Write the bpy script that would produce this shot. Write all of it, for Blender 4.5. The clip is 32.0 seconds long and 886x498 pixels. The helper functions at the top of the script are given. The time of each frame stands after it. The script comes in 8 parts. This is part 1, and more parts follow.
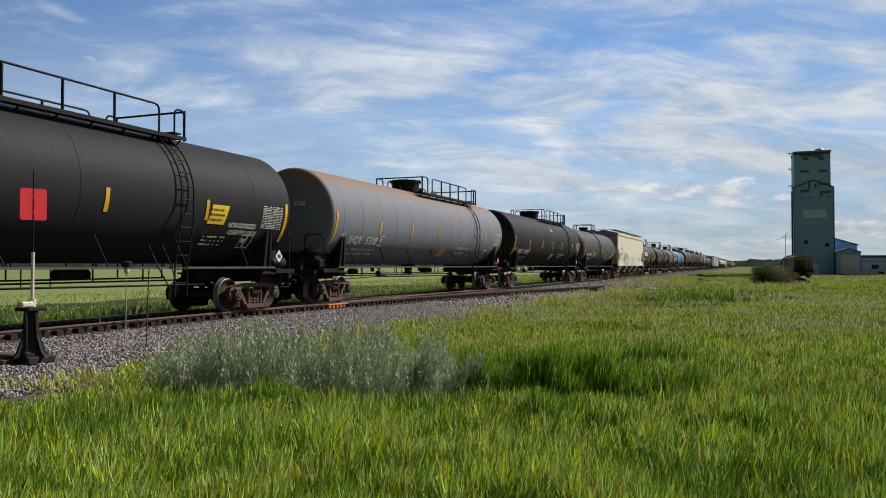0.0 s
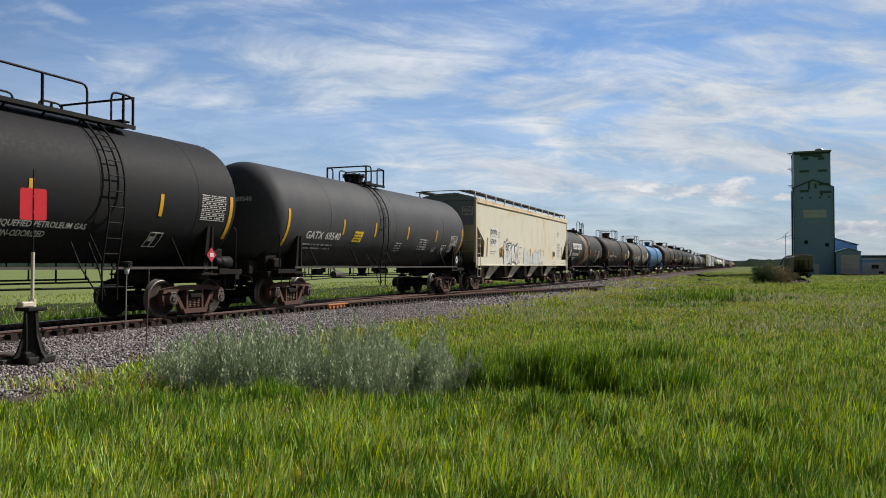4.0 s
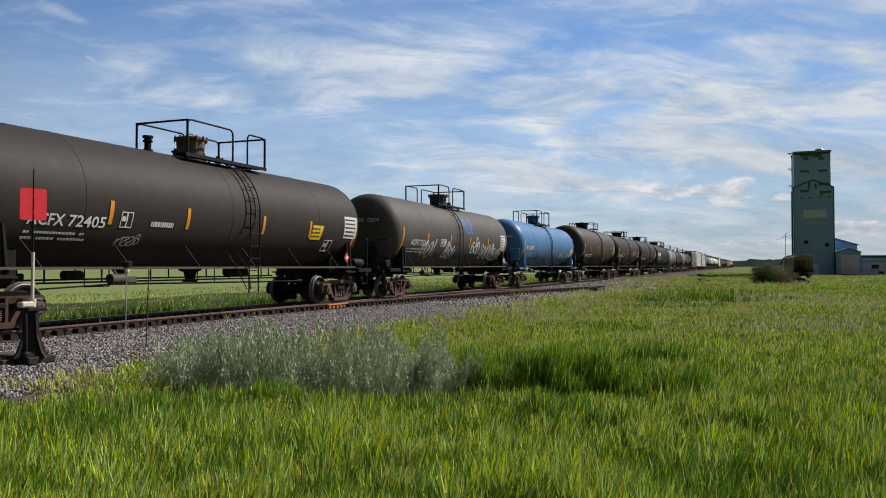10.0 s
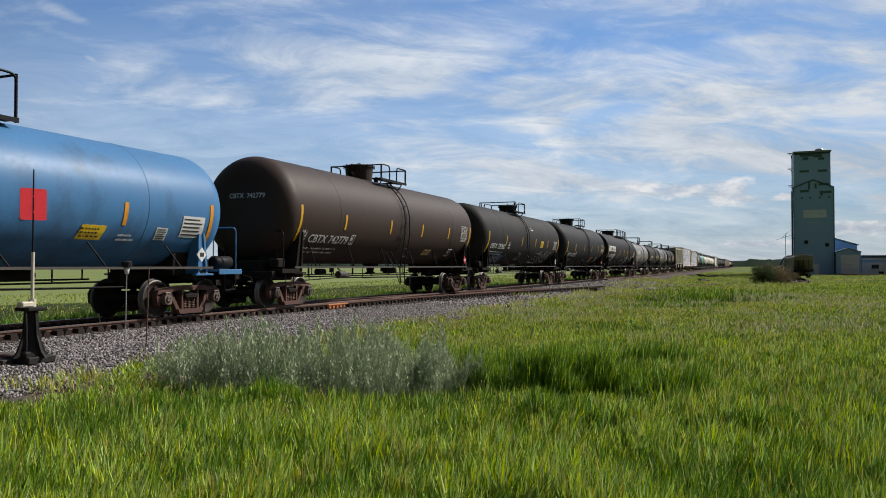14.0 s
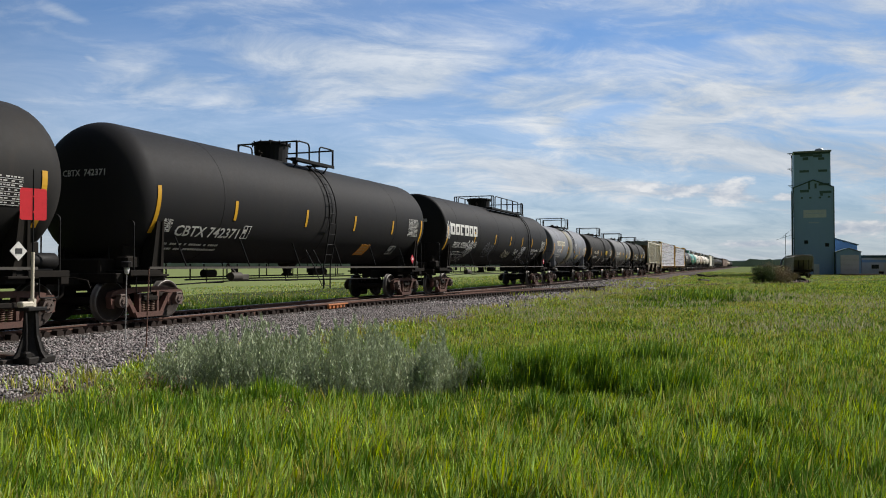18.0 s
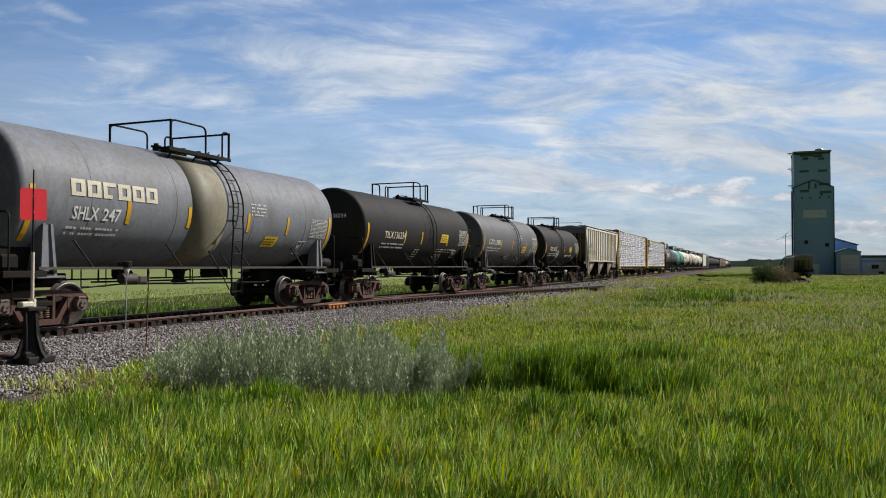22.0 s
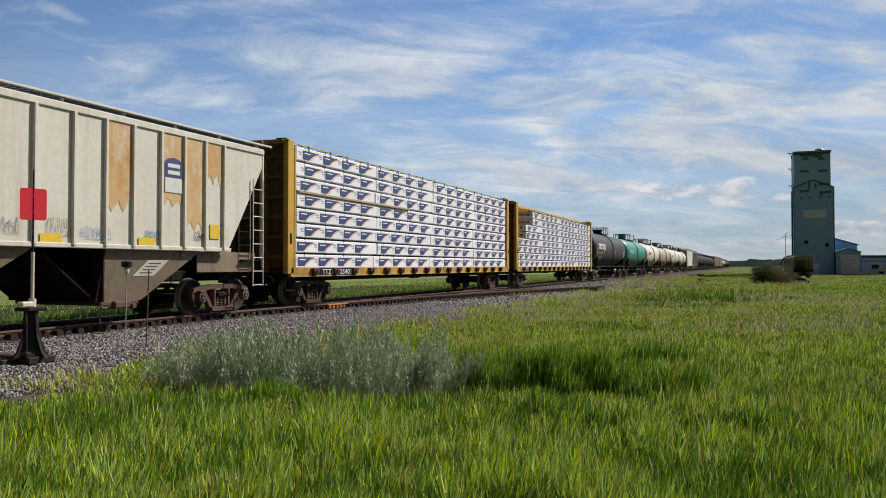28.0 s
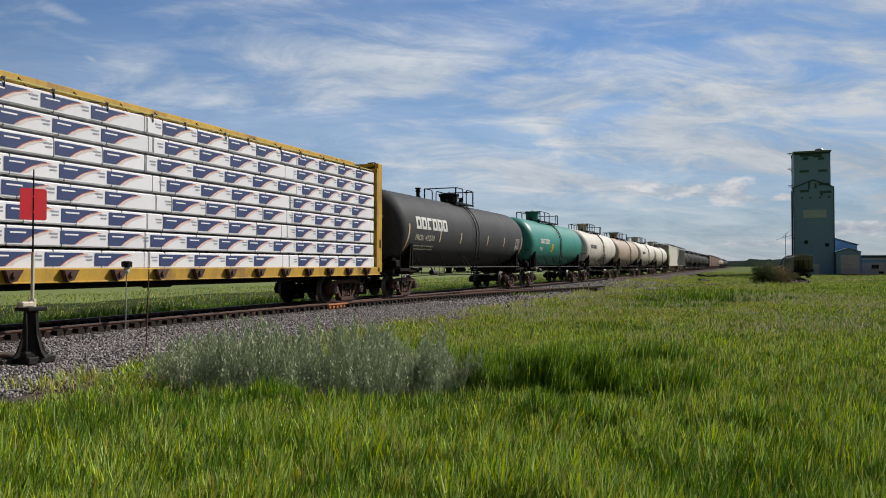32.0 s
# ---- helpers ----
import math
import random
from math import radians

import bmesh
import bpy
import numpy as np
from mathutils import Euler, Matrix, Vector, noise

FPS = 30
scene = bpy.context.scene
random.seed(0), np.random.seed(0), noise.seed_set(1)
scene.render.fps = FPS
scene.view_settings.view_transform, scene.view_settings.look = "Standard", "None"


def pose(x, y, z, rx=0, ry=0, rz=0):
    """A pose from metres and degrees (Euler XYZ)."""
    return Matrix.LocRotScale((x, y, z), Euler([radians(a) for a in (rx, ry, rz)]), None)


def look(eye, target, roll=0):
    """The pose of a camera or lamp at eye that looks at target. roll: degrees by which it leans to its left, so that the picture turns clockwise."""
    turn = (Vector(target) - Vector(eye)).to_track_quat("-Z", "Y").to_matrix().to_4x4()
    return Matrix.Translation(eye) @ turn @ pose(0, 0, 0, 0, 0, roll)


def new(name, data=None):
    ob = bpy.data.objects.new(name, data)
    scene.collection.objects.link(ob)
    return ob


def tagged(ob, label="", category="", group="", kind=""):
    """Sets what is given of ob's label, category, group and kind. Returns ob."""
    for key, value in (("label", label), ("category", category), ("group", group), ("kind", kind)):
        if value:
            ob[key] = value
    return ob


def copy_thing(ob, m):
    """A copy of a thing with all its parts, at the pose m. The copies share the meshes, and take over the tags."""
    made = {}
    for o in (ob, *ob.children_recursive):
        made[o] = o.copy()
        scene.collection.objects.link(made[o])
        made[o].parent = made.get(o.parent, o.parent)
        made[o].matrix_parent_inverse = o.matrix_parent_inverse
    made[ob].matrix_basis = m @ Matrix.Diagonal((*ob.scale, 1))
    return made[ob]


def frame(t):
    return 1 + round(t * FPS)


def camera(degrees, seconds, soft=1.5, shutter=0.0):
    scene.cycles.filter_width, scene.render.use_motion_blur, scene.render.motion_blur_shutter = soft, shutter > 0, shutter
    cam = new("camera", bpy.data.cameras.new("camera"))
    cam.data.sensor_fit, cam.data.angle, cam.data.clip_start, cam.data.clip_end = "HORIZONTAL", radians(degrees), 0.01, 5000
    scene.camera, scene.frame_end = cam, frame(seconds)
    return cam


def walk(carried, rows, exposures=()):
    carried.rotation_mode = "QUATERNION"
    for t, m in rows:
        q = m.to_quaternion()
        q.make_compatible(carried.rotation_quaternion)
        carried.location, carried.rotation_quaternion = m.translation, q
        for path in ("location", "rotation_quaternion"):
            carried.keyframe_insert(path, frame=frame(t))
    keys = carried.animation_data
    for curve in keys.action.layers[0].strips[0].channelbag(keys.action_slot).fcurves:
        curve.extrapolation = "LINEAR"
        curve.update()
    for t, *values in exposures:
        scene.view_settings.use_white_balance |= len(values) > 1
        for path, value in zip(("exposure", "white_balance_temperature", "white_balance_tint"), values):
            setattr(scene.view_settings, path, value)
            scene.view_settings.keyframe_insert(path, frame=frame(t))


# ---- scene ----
# The track runs along +X at y = TRACK; the camera stands at the origin.
TRACK, RAIL = 14.0, 0.35           # centre line of the main track, height of its rail heads
AIM = math.atan(541 / 1365)        # angle between the view and the track

cam = camera(59.75, 32.0, soft=1.0)
EYE = Vector((0, 0, 1.6))
VIEW = look(EYE, EYE + Vector((math.cos(AIM), math.sin(AIM), 29.5 / 1365)))
walk(cam, [(0, VIEW), (32, VIEW)], exposures=[(0, 0.0), (6.4, 0.0), (7, -0.04), (8, -0.16), (9, -0.11), (10, 0.0), (26.5, 0.0), (28, -0.08), (29.5, -0.17), (32, -0.22)])


def gone(t):
    """Metres that the train has rolled after t seconds: it slows down a little."""
    return 11.05 * t - 0.0135 * t * t


# ---- sun and sky ----
SUN_DIR = Vector((0.76, -0.65, 0.84)).normalized()
sun = new("sun", bpy.data.lights.new("sun", "SUN"))
sun.data.energy, sun.data.angle, sun.data.color = 5.3, radians(0.53), (1.0, 0.95, 0.88)
sun.matrix_world = look((0, 0, 60), Vector((0, 0, 60)) - SUN_DIR)


def nodes_of(tree):
    tree.nodes.clear()

    def n(kind, links=None, operation="", data_type="", blend_type=""):
        node = tree.nodes.new(kind)
        if operation:
            node.operation = operation
        if data_type:
            node.data_type = data_type
        if blend_type:
            node.blend_type = blend_type
        for k, v in (links or {}).items():
            sock = node.inputs[k]
            if isinstance(v, bpy.types.NodeSocket):
                tree.links.new(v, sock)
            else:
                sock.default_value = v
        return node
    return n


def sky():
    world = bpy.data.worlds.new("sky")
    world.use_nodes = True
    scene.world = world
    n = nodes_of(world.node_tree)
    air = n("ShaderNodeTexSky")
    air.sky_type, air.sun_disc = "NISHITA", False
    air.sun_elevation, air.sun_rotation = math.asin(SUN_DIR.z), math.atan2(SUN_DIR.x, SUN_DIR.y)
    air.air_density, air.dust_density, air.ozone_density = 1.0, 0.3, 2.5
    co = n("ShaderNodeTexCoord")
    turned = n("ShaderNodeMapping", {"Vector": co.outputs["Generated"], "Rotation": (0, 0, -AIM)})   # x ahead, y to the left
    d = n("ShaderNodeSeparateXYZ", {"Vector": turned.outputs[0]})

    def m(op, a, b=0.0, c=0.0):
        return n("ShaderNodeMath", {0: a, 1: b, 2: c}, operation=op).outputs[0]
    up = m("MAXIMUM", d.outputs["Z"], 0.0)
    # high streaks: a thin sheet seen in perspective, drawn out across the view
    lift = m("ADD", up, 0.22)
    px = m("DIVIDE", d.outputs["X"], lift)
    py = m("DIVIDE", d.outputs["Y"], lift)
    skew = m("MULTIPLY_ADD", py, 0.10, px)
    sheet = n("ShaderNodeCombineXYZ", {"X": skew, "Y": m("MULTIPLY", py, 0.42), "Z": 3.1})
    big = n("ShaderNodeTexNoise", {"Vector": sheet.outputs[0], "Scale": 1.9, "Detail": 7.0, "Roughness": 0.56, "Distortion": 0.5})
    fine_at = n("ShaderNodeCombineXYZ", {"X": skew, "Y": m("MULTIPLY", py, 0.55), "Z": 7.7})
    fine = n("ShaderNodeTexNoise", {"Vector": fine_at.outputs[0], "Scale": 5.0, "Detail": 9.0, "Roughness": 0.66, "Distortion": 0.6})
    both = m("ADD", m("MULTIPLY", big.outputs["Fac"], 0.62), m("MULTIPLY", fine.outputs["Fac"], 0.38))
    thin = n("ShaderNodeMapRange", {"Value": both, "From Min": 0.43, "From Max": 0.60, "To Min": 0.26, "To Max": 0.94}).outputs[0]
    # clearer rifts in the sheet ahead: across, up, half lengths, tilt, depth
    ahead = m("MAXIMUM", d.outputs["X"], 0.05)
    warp = n("ShaderNodeTexNoise", {"Vector": sheet.outputs[0], "Scale": 4.2, "Detail": 5.0, "Roughness": 0.6})
    jog = n("ShaderNodeSeparateXYZ", {"Vector": warp.outputs["Color"]})
    tu = m("ADD", m("DIVIDE", d.outputs["Y"], ahead), m("MULTIPLY", m("SUBTRACT", jog.outputs["X"], 0.5), 0.22))
    tv = m("ADD", m("DIVIDE", d.outputs["Z"], ahead), m("MULTIPLY", m("SUBTRACT", jog.outputs["Y"], 0.5), 0.10))
    rift = None
    for cu, cv, wu, wv, tilt, deep in ((0.53, 0.265, 0.13, 0.060, -0.3, 1.0), (0.42, 0.315, 0.16, 0.045, -0.2, 0.9), (0.31, 0.27, 0.13, 0.035, -0.25, 0.7), (0.36, 0.195, 0.16, 0.022, -0.18, 0.65), (0.26, 0.235, 0.10, 0.018, 0.1, 0.5), (0.06, 0.205, 0.13, 0.020, 0.12, 0.75),
                                       (-0.085, 0.242, 0.11, 0.020, 0.15, 0.75), (-0.215, 0.195, 0.085, 0.022, 0.12, 0.7), (-0.09, 0.172, 0.07, 0.014, 0.1, 0.5), (-0.16, 0.305, 0.16, 0.016, 0.1, 0.6), (-0.33, 0.30, 0.13, 0.016, 0.08, 0.65), (-0.05, 0.345, 0.2, 0.016, 0.0, 0.45), (0.17, 0.16, 0.12, 0.014, 0.1, 0.45), (-0.42, 0.33, 0.1, 0.02, 0.1, 0.5)):
        eu, ev = m("SUBTRACT", tu, cu), m("SUBTRACT", tv, cv)
        along = m("DIVIDE", m("ADD", m("MULTIPLY", eu, math.cos(tilt)), m("MULTIPLY", ev, -math.sin(tilt))), wu)
        across = m("DIVIDE", m("ADD", m("MULTIPLY", ev, math.cos(tilt)), m("MULTIPLY", eu, math.sin(tilt))), wv)
        one = m("MULTIPLY", m("MAXIMUM", m("SUBTRACT", 1.0, m("SQRT", m("ADD", m("MULTIPLY", along, along), m("MULTIPLY", across, across)))), 0.0), 1.5 * deep)
        rift = one if rift is None else m("MAXIMUM", rift, one)
    rift = m("MULTIPLY", m("MINIMUM", rift, 0.95), m("GREATER_THAN", d.outputs["X"], 0.05))
    # the upper left of the view is clearer; the sheet thickens towards the horizon and the right
    clear = m("MULTIPLY_ADD", d.outputs["Y"], -0.66, 1.0)
    thin = m("MULTIPLY", m("MINIMUM", m("MULTIPLY", thin, clear), 1.0), m("SUBTRACT", 1.0, m("MULTIPLY", rift, 0.8)))
    low = n("ShaderNodeMapRange", {"Value": up, "From Min": 0.0, "From Max": 0.30, "To Min": 0.88, "To Max": 0.1}).outputs[0]
    veil = m("MAXIMUM", thin, low)
    grey = n("ShaderNodeMix", {"Factor": n("ShaderNodeMapRange", {"Value": fine.outputs["Fac"], "From Min": 0.36, "From Max": 0.66}).outputs[0],
                              6: (0.475, 0.562, 0.675, 1), 7: (0.77, 0.815, 0.87, 1)}, data_type="RGBA")
    # a few small heaped clouds low over the plain
    at = n("ShaderNodeCombineXYZ", {"X": 1.7, "Y": m("MULTIPLY", d.outputs["Y"], 1.0), "Z": m("MULTIPLY", d.outputs["Z"], 2.2)})
    heap = n("ShaderNodeTexNoise", {"Vector": at.outputs[0], "Scale": 34.0, "Detail": 6.0, "Roughness": 0.55})
    masks = None
    for cy, cz, wy, wz in ((-0.347, 0.090, 0.036, 0.017), (-0.298, 0.093, 0.050, 0.011), (-0.252, 0.099, 0.026, 0.008), (-0.405, 0.081, 0.016, 0.006), (-0.470, 0.043, 0.062, 0.010), (-0.375, 0.026, 0.05, 0.006)):
        ey = m("DIVIDE", m("SUBTRACT", d.outputs["Y"], cy), wy)
        ez = m("DIVIDE", m("SUBTRACT", d.outputs["Z"], cz), wz)
        r = m("SQRT", m("ADD", m("MULTIPLY", ey, ey), m("MULTIPLY", ez, ez)))
        one = m("SUBTRACT", 1.05, r)
        masks = one if masks is None else m("MAXIMUM", masks, one)
    puff = m("ADD", masks, m("MULTIPLY", m("SUBTRACT", heap.outputs["Fac"], 0.5), 2.2))
    puff = n("ShaderNodeMapRange", {"Value": puff, "From Min": 0.12, "From Max": 0.55, "To Min": 0.0, "To Max": 0.9}).outputs[0]
    puff = m("MULTIPLY", puff, m("GREATER_THAN", d.outputs["X"], 0.0))
    shade = n("ShaderNodeMix", {"Factor": n("ShaderNodeMapRange", {"Value": heap.outputs["Fac"], "From Min": 0.40, "From Max": 0.62}).outputs[0],
                               6: (0.55, 0.62, 0.73, 1), 7: (0.92, 0.93, 0.95, 1)}, data_type="RGBA")
    # two stray wisps high up
    for cy, cz, ln, wd, tilt in ((0.425, 0.283, 0.038, 0.012, 0.33), (0.405, 0.238, 0.017, 0.007, 0.55)):
        ey, ez = m("SUBTRACT", d.outputs["Y"], cy), m("SUBTRACT", d.outputs["Z"], cz)
        along = m("ADD", m("MULTIPLY", ey, math.cos(tilt)), m("MULTIPLY", ez, math.sin(tilt)))
        across = m("SUBTRACT", m("MULTIPLY", ez, math.cos(tilt)), m("MULTIPLY", ey, math.sin(tilt)))
        u, v = m("DIVIDE", along, ln), m("DIVIDE", across, wd)
        r = m("SQRT", m("ADD", m("MULTIPLY", u, u), m("MULTIPLY", v, v)))
        one = m("ADD", m("SUBTRACT", 1.0, r), m("MULTIPLY", m("SUBTRACT", fine.outputs["Fac"], 0.5), 2.0))
        wisp = n("ShaderNodeMapRange", {"Value": one, "From Min": 0.0, "From Max": 1.0, "To Min": 0.0, "To Max": 0.55}).outputs[0]
        veil = m("MAXIMUM", veil, m("MULTIPLY", wisp, m("GREATER_THAN", d.outputs["X"], 0.0)))
    lit = n("ShaderNodeMix", {"Factor": 1.0, 6: air.outputs[0], 7: (0.059, 0.090, 0.121, 1)}, data_type="RGBA", blend_type="MULTIPLY")
    a = n("ShaderNodeMix", {"Factor": veil, 6: lit.outputs[2], 7: grey.outputs[2]}, data_type="RGBA")
    b = n("ShaderNodeMix", {"Factor": puff, 6: a.outputs[2], 7: shade.outputs[2]}, data_type="RGBA")
    # thin cloud shines towards the sun's side and is duller on the other
    glow = n("ShaderNodeVectorMath", {0: co.outputs["Generated"], 1: Vector((SUN_DIR.x, SUN_DIR.y, 0)).normalized()}, operation="DOT_PRODUCT").outputs["Value"]
    side = n("ShaderNodeMapRange", {"Value": glow, "From Min": -0.75, "From Max": 0.15, "To Min": 0.13, "To Max": 0.97})
    side.interpolation_type = "SMOOTHSTEP"
    dull = n("ShaderNodeMapRange", {"Value": up, "From Min": 0.0, "From Max": 0.17, "To Min": 0.83, "To Max": 1.0}).outputs[0]
    dull = m("MULTIPLY", dull, n("ShaderNodeMapRange", {"Value": d.outputs["Y"], "From Min": -0.5, "From Max": -0.15, "To Min": 0.89, "To Max": 1.0}).outputs[0])
    rear = n("ShaderNodeMapRange", {"Value": d.outputs["X"], "From Min": -0.6, "From Max": 0.35, "To Min": 0.40, "To Max": 1.0})
    rear.interpolation_type = "SMOOTHSTEP"
    side = m("MULTIPLY", m("MULTIPLY", side.outputs[0], dull), rear.outputs[0])
    back = n("ShaderNodeBackground", {"Color": b.outputs[2], "Strength": side})
    n("ShaderNodeOutputWorld", {"Surface": back.outputs[0]})


sky()


# ---- materials ----
def material(name, colour, rough=0.6, metal=0.0, vary=0.25, scale=3.0, dark=None, amount=0.35, streak=0.0, bump=0.15, fine=60.0,
             spots=None, spot_amount=0.0, spot_scale=0.8, island=0.0, thru=0.0, each=0.0, axis_stretch=(1, 1, 1), coat=0.0, height=None, spec=0.5):
    """A weathered surface: base colour varied at two scales, dirt, run-down streaks, patches of another colour and fine relief."""
    mat = bpy.data.materials.new(name)
    mat.use_nodes = True
    n = nodes_of(mat.node_tree)

    def mix(f, a, b, blend="MIX"):
        return n("ShaderNodeMix", {"Factor": f, 6: a, 7: b}, data_type="RGBA", blend_type=blend).outputs[2]

    def ramp(v, lo, hi, a=0.0, b=1.0):
        return n("ShaderNodeMapRange", {"Value": v, "From Min": lo, "From Max": hi, "To Min": a, "To Max": b}).outputs[0]

    def noise_at(s, detail=4.0, rough_=0.6, stretch=None):
        v = co.outputs["Object"]
        if stretch:
            v = n("ShaderNodeMapping", {"Vector": v, "Scale": stretch}).outputs[0]
        return n("ShaderNodeTexNoise", {"Vector": v, "Scale": s, "Detail": detail, "Roughness": rough_}).outputs["Fac"]
    co = n("ShaderNodeTexCoord")
    base = (*colour, 1)
    deep = (*(dark or tuple(c * 0.45 for c in colour)), 1)
    large = noise_at(scale * 0.25, 4, 0.6, axis_stretch)
    small = noise_at(scale * 4.0, 5, 0.7, axis_stretch)
    c = mix(ramp(large, 0.35, 0.7, 0.0, vary), base, deep)
    c = mix(ramp(small, 0.45, 0.75, 0.0, amount), c, deep)
    if streak:
        run = noise_at(2.2, 5, 0.7, (1.6, 1.6, 0.10))
        c = mix(ramp(run, 0.5, 0.74, 0.0, streak), c, deep)
    if spots:
        patch = noise_at(spot_scale, 6, 0.68, (1, 1, 0.5))
        f = ramp(patch, 0.52, 0.66, 0.0, spot_amount)
        if height:
            z = n("ShaderNodeSeparateXYZ", {"Vector": co.outputs["Object"]}).outputs["Z"]
            f = n("ShaderNodeMath", {0: f, 1: ramp(z, height[0], height[1])}, operation="MULTIPLY").outputs[0]
            edge = ramp(n("ShaderNodeMath", {0: z, 1: ramp(small, 0.3, 0.7, -0.25, 0.25)}, operation="ADD").outputs[0], height[1] - 0.05, height[1] + 0.35, 0.0, spot_amount * 0.75)
            f = n("ShaderNodeMath", {0: f, 1: edge}, operation="MAXIMUM").outputs[0]
        c = mix(f, c, (*spots, 1))
    if island:
        r = n("ShaderNodeNewGeometry").outputs["Random Per Island"]
        c = n("ShaderNodeHueSaturation", {"Hue": ramp(r, 0, 1, 0.5 - island * 0.022, 0.5 + island * 0.028), "Saturation": ramp(r, 0, 1, 1.0 + island * 0.1, 1.0 - island * 0.3),
                                          "Value": ramp(n("ShaderNodeMath", {0: n("ShaderNodeMath", {0: r, 1: 7.31}, operation="MULTIPLY").outputs[0]}, operation="FRACT").outputs[0], 0, 1, 1 - island * 0.5, 1 + island * 0.45),
                                          "Color": c}).outputs[0]
    if each:
        r = n("ShaderNodeObjectInfo").outputs["Random"]
        c = n("ShaderNodeHueSaturation", {"Hue": 0.5, "Saturation": 1.0, "Value": ramp(r, 0, 1, 1 - each, 1 + each), "Color": c}).outputs[0]
    relief = n("ShaderNodeBump", {"Strength": bump, "Distance": 0.02, "Height": noise_at(fine, 4, 0.7)})
    values = {"Base Color": c, "Roughness": ramp(small, 0.3, 0.75, max(0.05, rough - 0.04), min(1.0, rough + 0.10)), "Metallic": metal, "Specular IOR Level": spec, "Normal": relief.outputs[0]}
    if coat:
        values["Coat Weight"] = coat
    surf = n("ShaderNodeBsdfPrincipled", values)
    out = surf.outputs[0]
    if thru:
        leaf = n("ShaderNodeBsdfTranslucent", {"Color": c})
        out = n("ShaderNodeMixShader", {0: thru, 1: out, 2: leaf.outputs[0]}).outputs[0]
    n("ShaderNodeOutputMaterial", {"Surface": out})
    return mat


def glass(name):
    mat = bpy.data.materials.new(name)
    mat.use_nodes = True
    n = nodes_of(mat.node_tree)
    n("ShaderNodeOutputMaterial", {"Surface": n("ShaderNodeBsdfPrincipled", {"Base Color": (0.02, 0.025, 0.03, 1), "Roughness": 0.08}).outputs[0]})
    return mat


